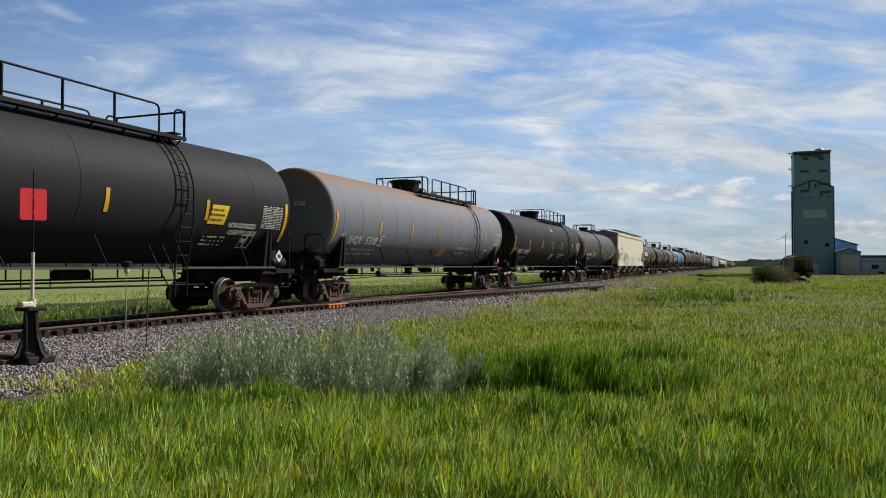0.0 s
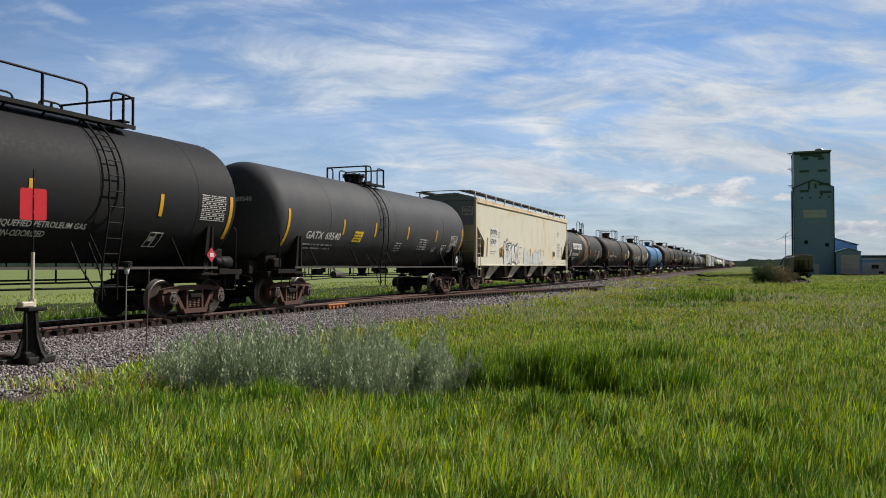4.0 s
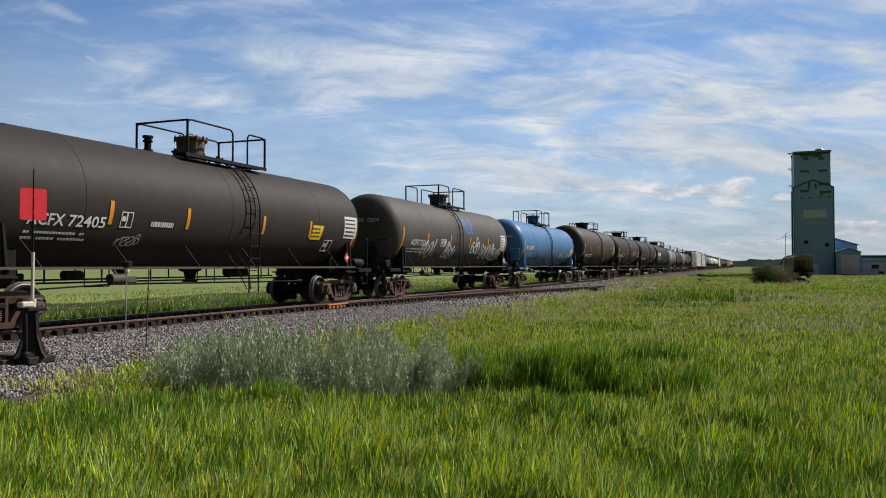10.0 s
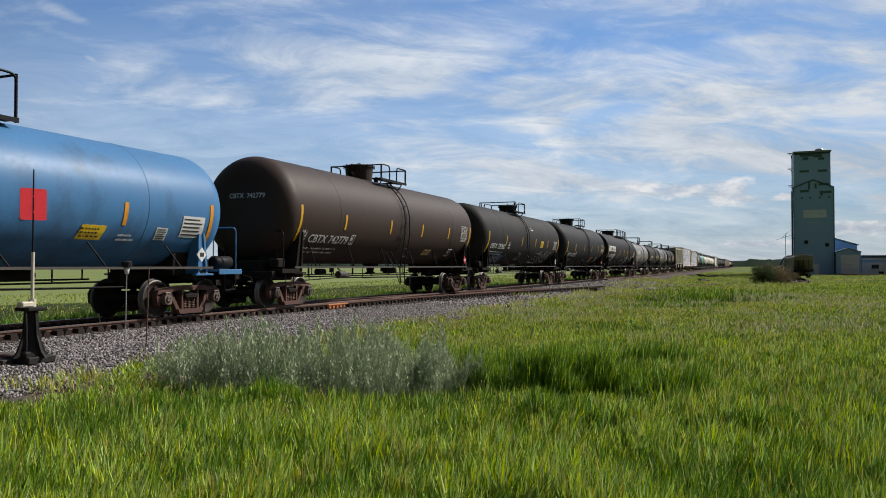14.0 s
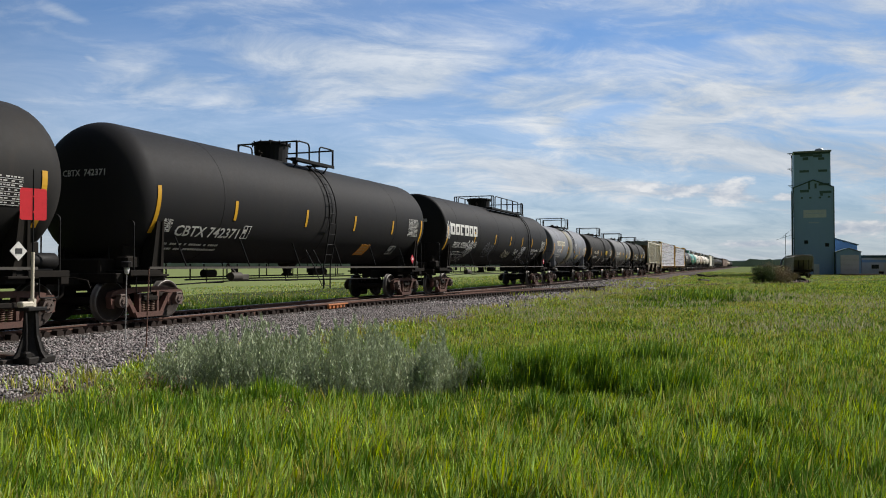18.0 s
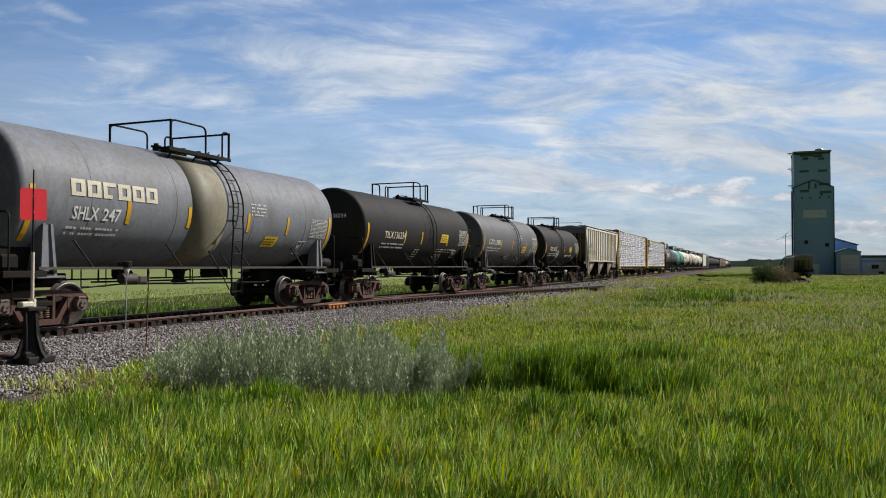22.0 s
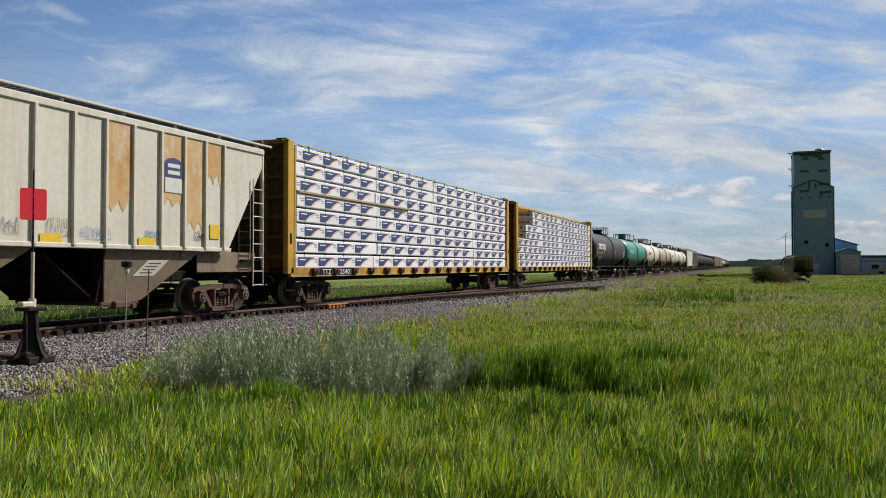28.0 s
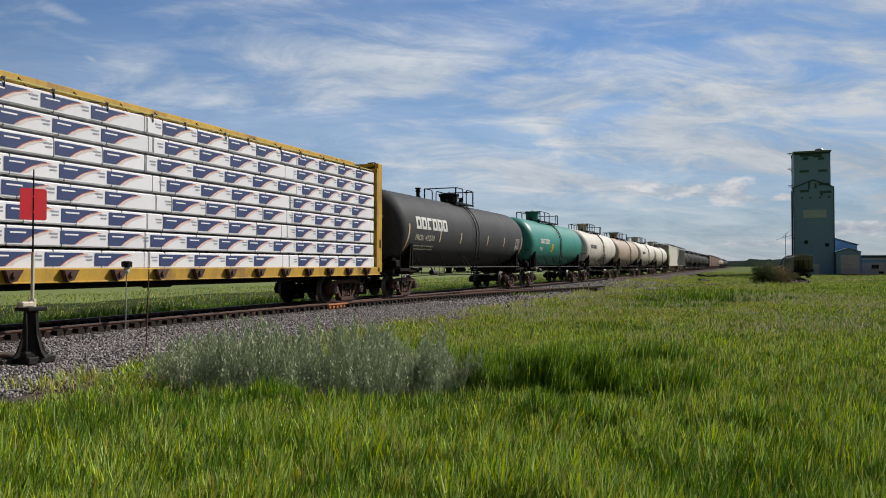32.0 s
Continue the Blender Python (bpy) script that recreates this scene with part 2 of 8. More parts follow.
RUST = (0.16, 0.07, 0.035)
MAT = {
    "black": material("black_tank_paint", (0.018, 0.018, 0.020), 0.62, spec=0.12, vary=0.35, dark=(0.026, 0.023, 0.021), streak=0.35, amount=0.3, bump=0.05),
    "black_dusty": material("dusty_black_tank_paint", (0.021, 0.0205, 0.0205), 0.64, spec=0.12, vary=0.4, dark=(0.040, 0.034, 0.029), streak=0.55, amount=0.35, bump=0.05),
    "charcoal": material("charcoal_tank_paint", (0.047, 0.048, 0.053), 0.6, spec=0.15, vary=0.3, dark=(0.10, 0.095, 0.09), streak=0.3, bump=0.05),
    "brownblack": material("brownish_black_tank_paint", (0.030, 0.0245, 0.023), 0.6, spec=0.15, vary=0.4, dark=(0.05, 0.038, 0.03), streak=0.5, bump=0.05),
    "greenblack": material("greenish_black_tank_paint", (0.025, 0.026, 0.022), 0.58, spec=0.15, vary=0.3, dark=(0.06, 0.045, 0.03), streak=0.4, bump=0.05),
    "rustband": material("rust_stained_band", (0.16, 0.085, 0.035), 0.62, vary=0.7, dark=(0.05, 0.036, 0.028), streak=0.9, amount=0.6, bump=0.08),
    "brown": material("brown_tank_paint", (0.044, 0.027, 0.020), 0.55, spec=0.2, vary=0.4, dark=(0.035, 0.025, 0.022), streak=0.5, bump=0.06),
    "grey": material("grey_tank_paint", (0.165, 0.176, 0.205), 0.66, spec=0.15, vary=0.25, dark=(0.17, 0.17, 0.18), streak=0.35, bump=0.05,
                     spots=(0.27, 0.15, 0.07), spot_amount=0.85, spot_scale=0.55, height=(2.8, 3.85)),
    "taupe": material("taupe_tank_paint", (0.060, 0.054, 0.049), 0.6, spec=0.2, vary=0.4, dark=(0.11, 0.095, 0.08), streak=0.5, bump=0.05),
    "oldgrey": material("weathered_grey_tank_paint", (0.20, 0.21, 0.24), 0.55, spec=0.2, vary=0.55, dark=(0.11, 0.105, 0.10), streak=0.75, amount=0.5, bump=0.07),
    "greyband": material("ochre_stained_band", (0.20, 0.18, 0.12), 0.6, vary=0.6, dark=(0.09, 0.08, 0.06), streak=0.9, bump=0.07),
    "midgrey": material("mid_grey_tank_paint", (0.105, 0.104, 0.108), 0.5, spec=0.2, vary=0.35, dark=(0.15, 0.14, 0.13), streak=0.45, bump=0.05),
    "blue": material("blue_tank_paint", (0.056, 0.175, 0.355), 0.42, spec=0.2, vary=0.3, dark=(0.07, 0.14, 0.26), streak=0.45, amount=0.3, bump=0.05,
                     spots=(0.035, 0.05, 0.07), spot_amount=0.5, spot_scale=0.6),
    "teal": material("teal_tank_paint", (0.025, 0.24, 0.185), 0.42, vary=0.25, dark=(0.02, 0.16, 0.13), streak=0.35, bump=0.05),
    "white": material("dirty_white_tank_paint", (0.68, 0.635, 0.565), 0.55, vary=0.4, dark=(0.32, 0.27, 0.20), streak=0.5, amount=0.45, bump=0.05),
    "tan": material("tan_tank_paint", (0.46, 0.365, 0.285), 0.58, vary=0.5, dark=(0.19, 0.13, 0.09), streak=0.6, bump=0.05),
    "cream": material("cream_hopper_paint", (0.635, 0.60, 0.49), 0.55, vary=0.3, scale=2.0, dark=(0.50, 0.42, 0.26), streak=0.22, amount=0.15, bump=0.05,
                      spots=(0.50, 0.32, 0.10), spot_amount=0.85, spot_scale=0.5, height=(1.6, 4.30)),
    # ends and roof, bluer and darker than the side walls
    "bluegrey": material("blue_grey_ends", (0.25, 0.285, 0.325), 0.6, vary=0.3, dark=(0.15, 0.16, 0.17), streak=0.4),
    "rustchord": material("rust_streaked_cream_chord", (0.62, 0.56, 0.42), 0.6, vary=0.5, scale=2.2, dark=(0.50, 0.30, 0.10), streak=0.6, amount=0.5, spots=(0.30, 0.13, 0.04), spot_amount=0.8, spot_scale=0.8, bump=0.1),
    "endgrey": material("grey_end_paint", (0.27, 0.29, 0.31), 0.6, vary=0.3, dark=(0.10, 0.10, 0.10), streak=0.6),
    "offwhite": material("weathered_offwhite_paint", (0.61, 0.585, 0.51), 0.6, vary=0.4, scale=2.0, dark=(0.42, 0.36, 0.26), streak=0.6, amount=0.35, bump=0.06),
    "ochre": material("ochre_stained_panel", (0.45, 0.215, 0.055), 0.62, vary=0.9, scale=1.4, dark=(0.55, 0.42, 0.22), streak=0.9, amount=0.6, spots=(0.58, 0.54, 0.45), spot_amount=0.8, spot_scale=1.1),
    "slope": material("dirty_hopper_slope", (0.235, 0.175, 0.11), 0.65, vary=0.6, dark=(0.10, 0.075, 0.055), streak=0.9, amount=0.5),
    "hopperbrown": material("brown_hopper_paint", (0.16, 0.085, 0.05), 0.6, vary=0.5, streak=0.5),
    "hoppergrey": material("grey_hopper_paint", (0.36, 0.36, 0.34), 0.6, vary=0.4, dark=(0.2, 0.19, 0.17), streak=0.6),
    "parked": material("dark_grey_hopper_paint", (0.24, 0.22, 0.20), 0.65, vary=0.5, dark=(0.14, 0.115, 0.09), streak=0.6),
    # grimy black underframe colour, also painted on hopper bays as their shade
    "under": material("grimy_underframe_and_bay_shade", (0.014, 0.013, 0.012), 0.8, spec=0.08, vary=0.5, dark=(0.032, 0.025, 0.020), amount=0.5, bump=0.2),
    "rail_paint": material("black_rail_paint", (0.010, 0.010, 0.011), 0.55, spec=0.12, vary=0.3, dark=(0.028, 0.024, 0.021), bump=0.05),
    "walkway": material("weathered_walkway_grating", (0.13, 0.125, 0.12), 0.6, spec=0.3, vary=0.4, dark=(0.07, 0.06, 0.05), amount=0.4),
    "lightsteel": material("worn_light_steel", (0.30, 0.29, 0.28), 0.5, vary=0.4, dark=(0.12, 0.11, 0.10)),
    "frame_rust": material("rusty_cast_steel", (0.108, 0.055, 0.045), 0.82, spec=0.2, vary=0.6, dark=(0.05, 0.040, 0.034), amount=0.6, bump=0.3, fine=30.0, each=0.28),
    "wheel": material("rusty_wheel", (0.036, 0.026, 0.022), 0.75, spec=0.2, vary=0.5, dark=(0.04, 0.032, 0.028), amount=0.5, bump=0.15),
    "tread": material("bright_wheel_tread", (0.20, 0.185, 0.175), 0.42, metal=0.6, vary=0.2, bump=0.02),
    "cap": material("bearing_cap_paint", (0.12, 0.085, 0.07), 0.6, vary=0.5, each=0.35),
    "coil": material("rusty_spring_steel", (0.13, 0.07, 0.045), 0.7, vary=0.5),
    "yellow": material("reflective_yellow", (0.62, 0.33, 0.012), 0.45, vary=0.2, dark=(0.40, 0.20, 0.01), amount=0.3, each=0.12),
    "brightyellow": material("yellow_decal", (0.72, 0.48, 0.015), 0.5, vary=0.15),
    "orange": material("orange_decal", (0.66, 0.26, 0.012), 0.5, vary=0.2),
    "letter": material("white_lettering", (0.66, 0.65, 0.62), 0.6, vary=0.35, dark=(0.35, 0.34, 0.32), amount=0.45, scale=6),
    "letter_ochre": material("cream_lettering", (0.60, 0.55, 0.42), 0.6, vary=0.4, dark=(0.28, 0.25, 0.2), amount=0.55, scale=6),
    "ink": material("black_lettering", (0.02, 0.02, 0.022), 0.6, vary=0.2),
    "spray": material("white_spray_paint", (0.68, 0.68, 0.68), 0.6, vary=0.4, amount=0.5, scale=8),
    "spraypink": material("lilac_spray_paint", (0.34, 0.20, 0.32), 0.6, vary=0.3, scale=8),
    "paleblue": material("pale_blue_spray_paint", (0.56, 0.585, 0.565), 0.6, vary=0.3, scale=8),
    "sprayblue": material("blue_spray_paint", (0.10, 0.22, 0.52), 0.6, vary=0.3, scale=8),
    "placard_red": material("red_placard", (0.55, 0.03, 0.05), 0.5, vary=0.2),
    "carYellow": material("yellow_flatcar_paint", (0.53, 0.31, 0.024), 0.55, vary=0.4, scale=2.5, dark=(0.27, 0.165, 0.03), streak=0.6, amount=0.4, bump=0.08, spots=(0.11, 0.055, 0.03), spot_amount=0.75, spot_scale=0.9),
    # bulkhead yellow with the end face's shade put into its colour
    "bulkshade": material("shade_darkened_yellow_paint", (0.17, 0.10, 0.022), 0.7, spec=0.1, vary=0.6, scale=2.0, dark=(0.06, 0.04, 0.02), streak=0.7, amount=0.5),
    "edgeyellow": material("pale_yellow_strip", (0.52, 0.46, 0.12), 0.6, vary=0.4),
    "wrap": material("white_lumber_wrap", (0.81, 0.80, 0.825), 0.42, vary=0.08, dark=(0.62, 0.61, 0.64), amount=0.12, bump=0.35, fine=9.0, each=0.05),
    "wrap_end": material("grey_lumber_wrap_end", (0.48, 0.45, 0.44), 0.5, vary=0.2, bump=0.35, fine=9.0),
    "navy": material("navy_print", (0.035, 0.055, 0.16), 0.45, vary=0.2),
    "coral": material("coral_print", (0.62, 0.16, 0.07), 0.45, vary=0.2),
    "blush": material("pale_blush_print", (0.74, 0.63, 0.60), 0.45, vary=0.1),
    "print_grey": material("grey_print", (0.33, 0.34, 0.40), 0.5, vary=0.2),
    "lath": material("weathered_lath", (0.33, 0.24, 0.12), 0.7, vary=0.4),
    "strap": material("black_strap", (0.015, 0.015, 0.017), 0.5),
    "rail": material("rusty_rail_steel", (0.150, 0.082, 0.062), 0.75, spec=0.2, vary=0.5, scale=5, dark=(0.085, 0.052, 0.042), amount=0.5, bump=0.15),
    "railhead": material("polished_rail_head", (0.30, 0.27, 0.25), 0.38, metal=0.8, vary=0.3, dark=(0.16, 0.11, 0.09)),
    "anchor": material("dark_rail_anchor", (0.035, 0.025, 0.021), 0.8, spec=0.15, vary=0.4),
    "tie": material("weathered_tie", (0.052, 0.040, 0.033), 0.85, vary=0.5, scale=4, amount=0.5, bump=0.5, fine=25.0, each=0.3, axis_stretch=(3, 0.4, 3)),
    "ballast": material("ballast_bed", (0.075, 0.062, 0.058), 0.95, spec=0.05, vary=0.3, scale=6, dark=(0.13, 0.11, 0.10), amount=0.8, bump=0.8, fine=22.0, spots=(0.15, 0.10, 0.07), spot_amount=0.6, spot_scale=0.12),
    "stone": material("crushed_stone", (0.225, 0.196, 0.188), 0.85, vary=0.3, scale=8, dark=(0.12, 0.10, 0.095), island=1.75, bump=0.3, fine=50.0),
    "switch": material("black_switch_stand_paint", (0.012, 0.012, 0.013), 0.6, spec=0.12, vary=0.4, dark=(0.05, 0.042, 0.035)),
    "signred": material("red_target_paint", (0.84, 0.030, 0.045), 0.45, vary=0.15, dark=(0.62, 0.02, 0.03)),
    "polewhite": material("white_mast_paint", (0.62, 0.57, 0.47), 0.5, vary=0.4, dark=(0.35, 0.25, 0.15)),
    "derail": material("orange_painted_steel", (0.50, 0.16, 0.04), 0.6, vary=0.5, dark=(0.18, 0.08, 0.04)),
    "wood": material("grey_timber", (0.13, 0.11, 0.09), 0.85, vary=0.5, bump=0.4),
    "soil": material("meadow_soil", (0.035, 0.045, 0.012), 0.95, vary=0.6, scale=0.8, dark=(0.025, 0.035, 0.010), amount=0.6, bump=0.8, fine=6.0, spec=0.1,
                     spots=(0.08, 0.09, 0.025), spot_amount=0.4, spot_scale=0.05),
    "grass": material("grass_blade", (0.468, 0.60, 0.016), 0.40, spec=0.35, vary=0.5, scale=0.55, dark=(0.13, 0.23, 0.008), amount=0.25, island=1.2, thru=0.24, bump=0.0),
    "grass_dry": material("pale_grass_blade", (0.56, 0.50, 0.10), 0.45, spec=0.25, vary=0.4, scale=0.7, dark=(0.13, 0.16, 0.05), amount=0.2, island=0.85, thru=0.28, bump=0.0),
    "grass_deep": material("deep_green_grass_blade", (0.135, 0.265, 0.012), 0.42, spec=0.25, vary=0.4, dark=(0.035, 0.085, 0.010), island=0.5, thru=0.22, bump=0.0),
    "seed": material("brown_seed_head", (0.27, 0.175, 0.09), 0.8, vary=0.4, island=0.5, bump=0.0),
    "farmeadow": material("far_meadow_grass", (0.125, 0.140, 0.030), 0.95, vary=0.8, scale=0.35, dark=(0.06, 0.10, 0.016), amount=0.8, bump=0.8, fine=3.0, spec=0.1),
    "haze": material("pale_grass_head", (0.45, 0.43, 0.25), 0.8, spec=0.1, vary=0.4, dark=(0.36, 0.33, 0.18), island=0.4, thru=0.3, bump=0.0),
    "sage": material("grey_green_sage_leaf", (0.475, 0.53, 0.355), 0.8, spec=0.05, vary=0.4, dark=(0.26, 0.31, 0.19), island=0.5, thru=0.12, bump=0.0),
    "bush": material("dark_bush_leaf", (0.085, 0.115, 0.040), 0.8, spec=0.1, vary=0.4, island=0.6, thru=0.2, bump=0.0),
    "bush_dry": material("brownish_bush_leaf", (0.30, 0.235, 0.15), 0.8, spec=0.1, vary=0.4, island=0.6, bump=0.0),
    "bark": material("grey_bark", (0.08, 0.065, 0.05), 0.9, bump=0.5),
    "siding": material("teal_metal_siding", (0.265, 0.435, 0.70), 0.5, vary=0.3, scale=0.35, dark=(0.19, 0.325, 0.54), streak=0.3, amount=0.15, bump=0.08),
    "siding_dark": material("faded_dark_teal_sheet", (0.065, 0.13, 0.14), 0.55, vary=0.3, scale=0.6),
    "sidingtrim": material("dark_teal_trim", (0.03, 0.075, 0.085), 0.5),
    "signwhite": material("faded_white_sign", (0.62, 0.70, 0.78), 0.6, vary=0.3, scale=1.0),
    "garage": material("pale_overhead_door", (0.62, 0.64, 0.69), 0.5, vary=0.2),
    "roofmetal": material("grey_roof_metal", (0.26, 0.30, 0.33), 0.45, metal=0.2, vary=0.3),
    "pipe": material("galvanised_pipe", (0.22, 0.24, 0.25), 0.5, metal=0.4, vary=0.3),
    "hill": material("far_wooded_hill", (0.028, 0.044, 0.046), 0.95, spec=0.0, vary=0.7, scale=0.02, dark=(0.045, 0.062, 0.060), bump=0.0),
    "treeline": material("far_dark_trees", (0.018, 0.028, 0.020), 0.95, spec=0.0, vary=0.6, scale=0.05, dark=(0.032, 0.044, 0.032), bump=0.0),
    "glass": glass("dark_window_glass"),
}


# ---- mesh helpers ----
class Form:
    """Collects vertices and faces of one mesh; every face has a material slot and may be smooth."""

    def __init__(self):
        self.v, self.f, self.s, self.m, self.slot = [], [], [], [], 0

    def add(self, verts, faces, smooth=False):
        k = len(self.v)
        self.v += [tuple(p) for p in verts]
        self.f += [tuple(i + k for i in face) for face in faces]
        self.s += [smooth] * len(faces)
        self.m += [self.slot] * len(faces)
        return self

    def box(self, c, size, chamfer=0.0, turn=None):
        x, y, z = (v / 2 for v in size)
        b = min(chamfer, x, y, z)
        if b:
            vs, ids = [], {}
            for sx in (-1, 1):
                for sy in (-1, 1):
                    for sz in (-1, 1):
                        for a, p in enumerate(((x, y - b, z - b), (x - b, y, z - b), (x - b, y - b, z))):
                            ids[sx, sy, sz, a] = len(vs)
                            vs.append((sx * p[0], sy * p[1], sz * p[2]))
            fs = []
            for a in range(3):
                for sgn in (-1, 1):
                    loop = []
                    for q in ((-1, -1), (1, -1), (1, 1), (-1, 1)):
                        key = [0, 0, 0]
                        key[a], key[(a + 1) % 3], key[(a + 2) % 3] = sgn, q[0], q[1]
                        loop.append(ids[(*key, a)])
                    fs.append(loop if sgn > 0 else loop[::-1])
            for a in range(3):
                o1, o2 = (a + 1) % 3, (a + 2) % 3
                for s1 in (-1, 1):
                    for s2 in (-1, 1):
                        ends = []
                        for sa in (-1, 1):
                            key = [0, 0, 0]
                            key[a], key[o1], key[o2] = sa, s1, s2
                            ends.append((ids[(*key, o1)], ids[(*key, o2)]))
                        quad = [ends[0][0], ends[1][0], ends[1][1], ends[0][1]]
                        fs.append(quad if s1 * s2 < 0 else quad[::-1])
            for sx in (-1, 1):
                for sy in (-1, 1):
                    for sz in (-1, 1):
                        tri = [ids[sx, sy, sz, a] for a in range(3)]
                        fs.append(tri if sx * sy * sz > 0 else tri[::-1])
        else:
            vs = [(i, j, k) for i in (-x, x) for j in (-y, y) for k in (-z, z)]
            fs = [(0, 1, 3, 2), (4, 6, 7, 5), (0, 4, 5, 1), (2, 3, 7, 6), (0, 2, 6, 4), (1, 5, 7, 3)]
        c = Vector(c)
        if turn:
            vs = [turn @ Vector(p) for p in vs]
        return self.add([Vector(p) + c for p in vs], fs)

    def cyl(self, a, b, r, r2=None, n=12, caps=True):
        a, b = Vector(a), Vector(b)
        r2 = r if r2 is None else r2
        d = (b - a).normalized()
        u = d.orthogonal().normalized()
        w = d.cross(u)
        rim = [(u * math.cos(2 * math.pi * i / n) + w * math.sin(2 * math.pi * i / n)) for i in range(n)]
        lo, hi = [a + e * r for e in rim], [b + e * r2 for e in rim]
        self.add(lo + hi, [(i, (i + 1) % n, n + (i + 1) % n, n + i) for i in range(n)], True)
        if caps:
            self.add(lo, [tuple(range(n))[::-1]])
            self.add(hi, [tuple(range(n))])
        return self

    def tube(self, pts, r, n=6, closed=False):
        pts = [Vector(p) for p in pts]
        rings, last = [], None
        for i, p in enumerate(pts):
            if closed:
                d = (pts[(i + 1) % len(pts)] - pts[i - 1]).normalized()
            else:
                d = (pts[min(i + 1, len(pts) - 1)] - pts[max(i - 1, 0)]).normalized()
            u = last - d * last.dot(d) if last else d.orthogonal()
            u = u.normalized() if u.length > 1e-5 else d.orthogonal().normalized()
            last = u
            w = d.cross(u)
            rings.append([p + (u * math.cos(2 * math.pi * k / n) + w * math.sin(2 * math.pi * k / n)) * r for k in range(n)])
        vs = [p for ring in rings for p in ring]
        m = len(rings)
        fs = [(i * n + k, i * n + (k + 1) % n, ((i + 1) % m) * n + (k + 1) % n, ((i + 1) % m) * n + k) for i in range(m if closed else m - 1) for k in range(n)]
        self.add(vs, fs, True)
        if not closed:
            self.add(rings[0], [tuple(range(n))[::-1]])
            self.add(rings[-1], [tuple(range(n))])
        return self

    def prism(self, outline, at, lo, hi, plane="xz"):
        """A flat outline drawn out from lo to hi across its plane, about the point at."""
        def put(p, d):
            q = {"xz": (p[0], d, p[1]), "yz": (d, p[0], p[1]), "xy": (p[0], p[1], d)}[plane]
            return Vector(q) + Vector(at)
        n = len(outline)
        a, b = [put(p, lo) for p in outline], [put(p, hi) for p in outline]
        area = sum(outline[i - 1][0] * outline[i][1] - outline[i][0] * outline[i - 1][1] for i in range(n))
        flip = (area > 0) != (plane == "xz")
        loops = [tuple(range(n))[::-1], tuple(range(n, 2 * n))] + [(i, (i + 1) % n, n + (i + 1) % n, n + i) for i in range(n)]
        if not flip:
            loops = [t[::-1] for t in loops]
        return self.add(a + b, loops)

    def lathe(self, profile, n=24, axis="x", at=(0, 0, 0), smooth=True):
        vs, fs = [], []
        for t, r in profile:
            for k in range(n):
                c, s = math.cos(2 * math.pi * k / n) * r, math.sin(2 * math.pi * k / n) * r
                vs.append(Vector({"x": (t, c, s), "y": (s, t, c), "z": (c, s, t)}[axis]) + Vector(at))
        for i in range(len(profile) - 1):
            for k in range(n):
                fs.append((i * n + k, i * n + (k + 1) % n, (i + 1) * n + (k + 1) % n, (i + 1) * n + k)[::-1])
        return self.add(vs, fs, smooth)

    def mesh(self, name, *mats):
        me = bpy.data.meshes.new(name)
        me.from_pydata(self.v, [], self.f)
        me.polygons.foreach_set("use_smooth", self.s)
        me.polygons.foreach_set("material_index", self.m)
        for mat in mats:
            me.materials.append(MAT[mat])
        me.update()
        return me


def part(name, data, parent=None, label="", at=None, category="", group="", kind=""):
    """Links a mesh as one object under a thing or a part."""
    ob = new(name, data)
    ob.parent = parent
    if at is not None:
        ob.matrix_local = at if isinstance(at, Matrix) else Matrix.Translation(at)
    return tagged(ob, label, category, group, kind)


def thing(name, at, label, category, group="", kind="", data=None):
    ob = new(name, data)
    ob.matrix_world = at if isinstance(at, Matrix) else Matrix.Translation(at)
    return tagged(ob, label, category, group, kind)


STORE = {}


def thing_part(name, parent, at):
    """An empty part that carries its own pieces."""
    ob = new(name)
    ob.parent = parent
    ob.matrix_local = Matrix.Translation(at)
    return ob


def shared(key, build):
    """One mesh for all pieces that are alike."""
    if key not in STORE:
        STORE[key] = build()
    return STORE[key]


def bent(pts, r=0.12, steps=3):
    """A path whose inner corners are rounded."""
    pts = [Vector(p) for p in pts]
    out = [pts[0]]
    for i in range(1, len(pts) - 1):
        a, b, c = pts[i - 1], pts[i], pts[i + 1]
        k = min(r, (a - b).length / 2, (c - b).length / 2)
        p, q = b + (a - b).normalized() * k, b + (c - b).normalized() * k
        for j in range(steps + 1):
            t = j / steps
            out.append(p * (1 - t) ** 2 + b * 2 * t * (1 - t) + q * t * t)
    return out + [pts[-1]]


def glyphs(body, size, lean=0.0, spread=1.0):
    """The outlines of a word in the built-in font, as flat vertices and faces."""
    key = ("glyphs", body, size, lean, spread)
    if key not in STORE:
        data = bpy.data.curves.new("word", "FONT")
        data.body, data.size, data.shear, data.space_character = body, size, lean, spread
        data.resolution_u = 2
        data.offset = 0.016 * size
        ob = bpy.data.objects.new("word", data)
        me = bpy.data.meshes.new_from_object(ob)
        STORE[key] = ([tuple(v.co) for v in me.vertices], [tuple(p.vertices) for p in me.polygons])
        bpy.data.objects.remove(ob)
        bpy.data.curves.remove(data)
        bpy.data.meshes.remove(me)
    return STORE[key]


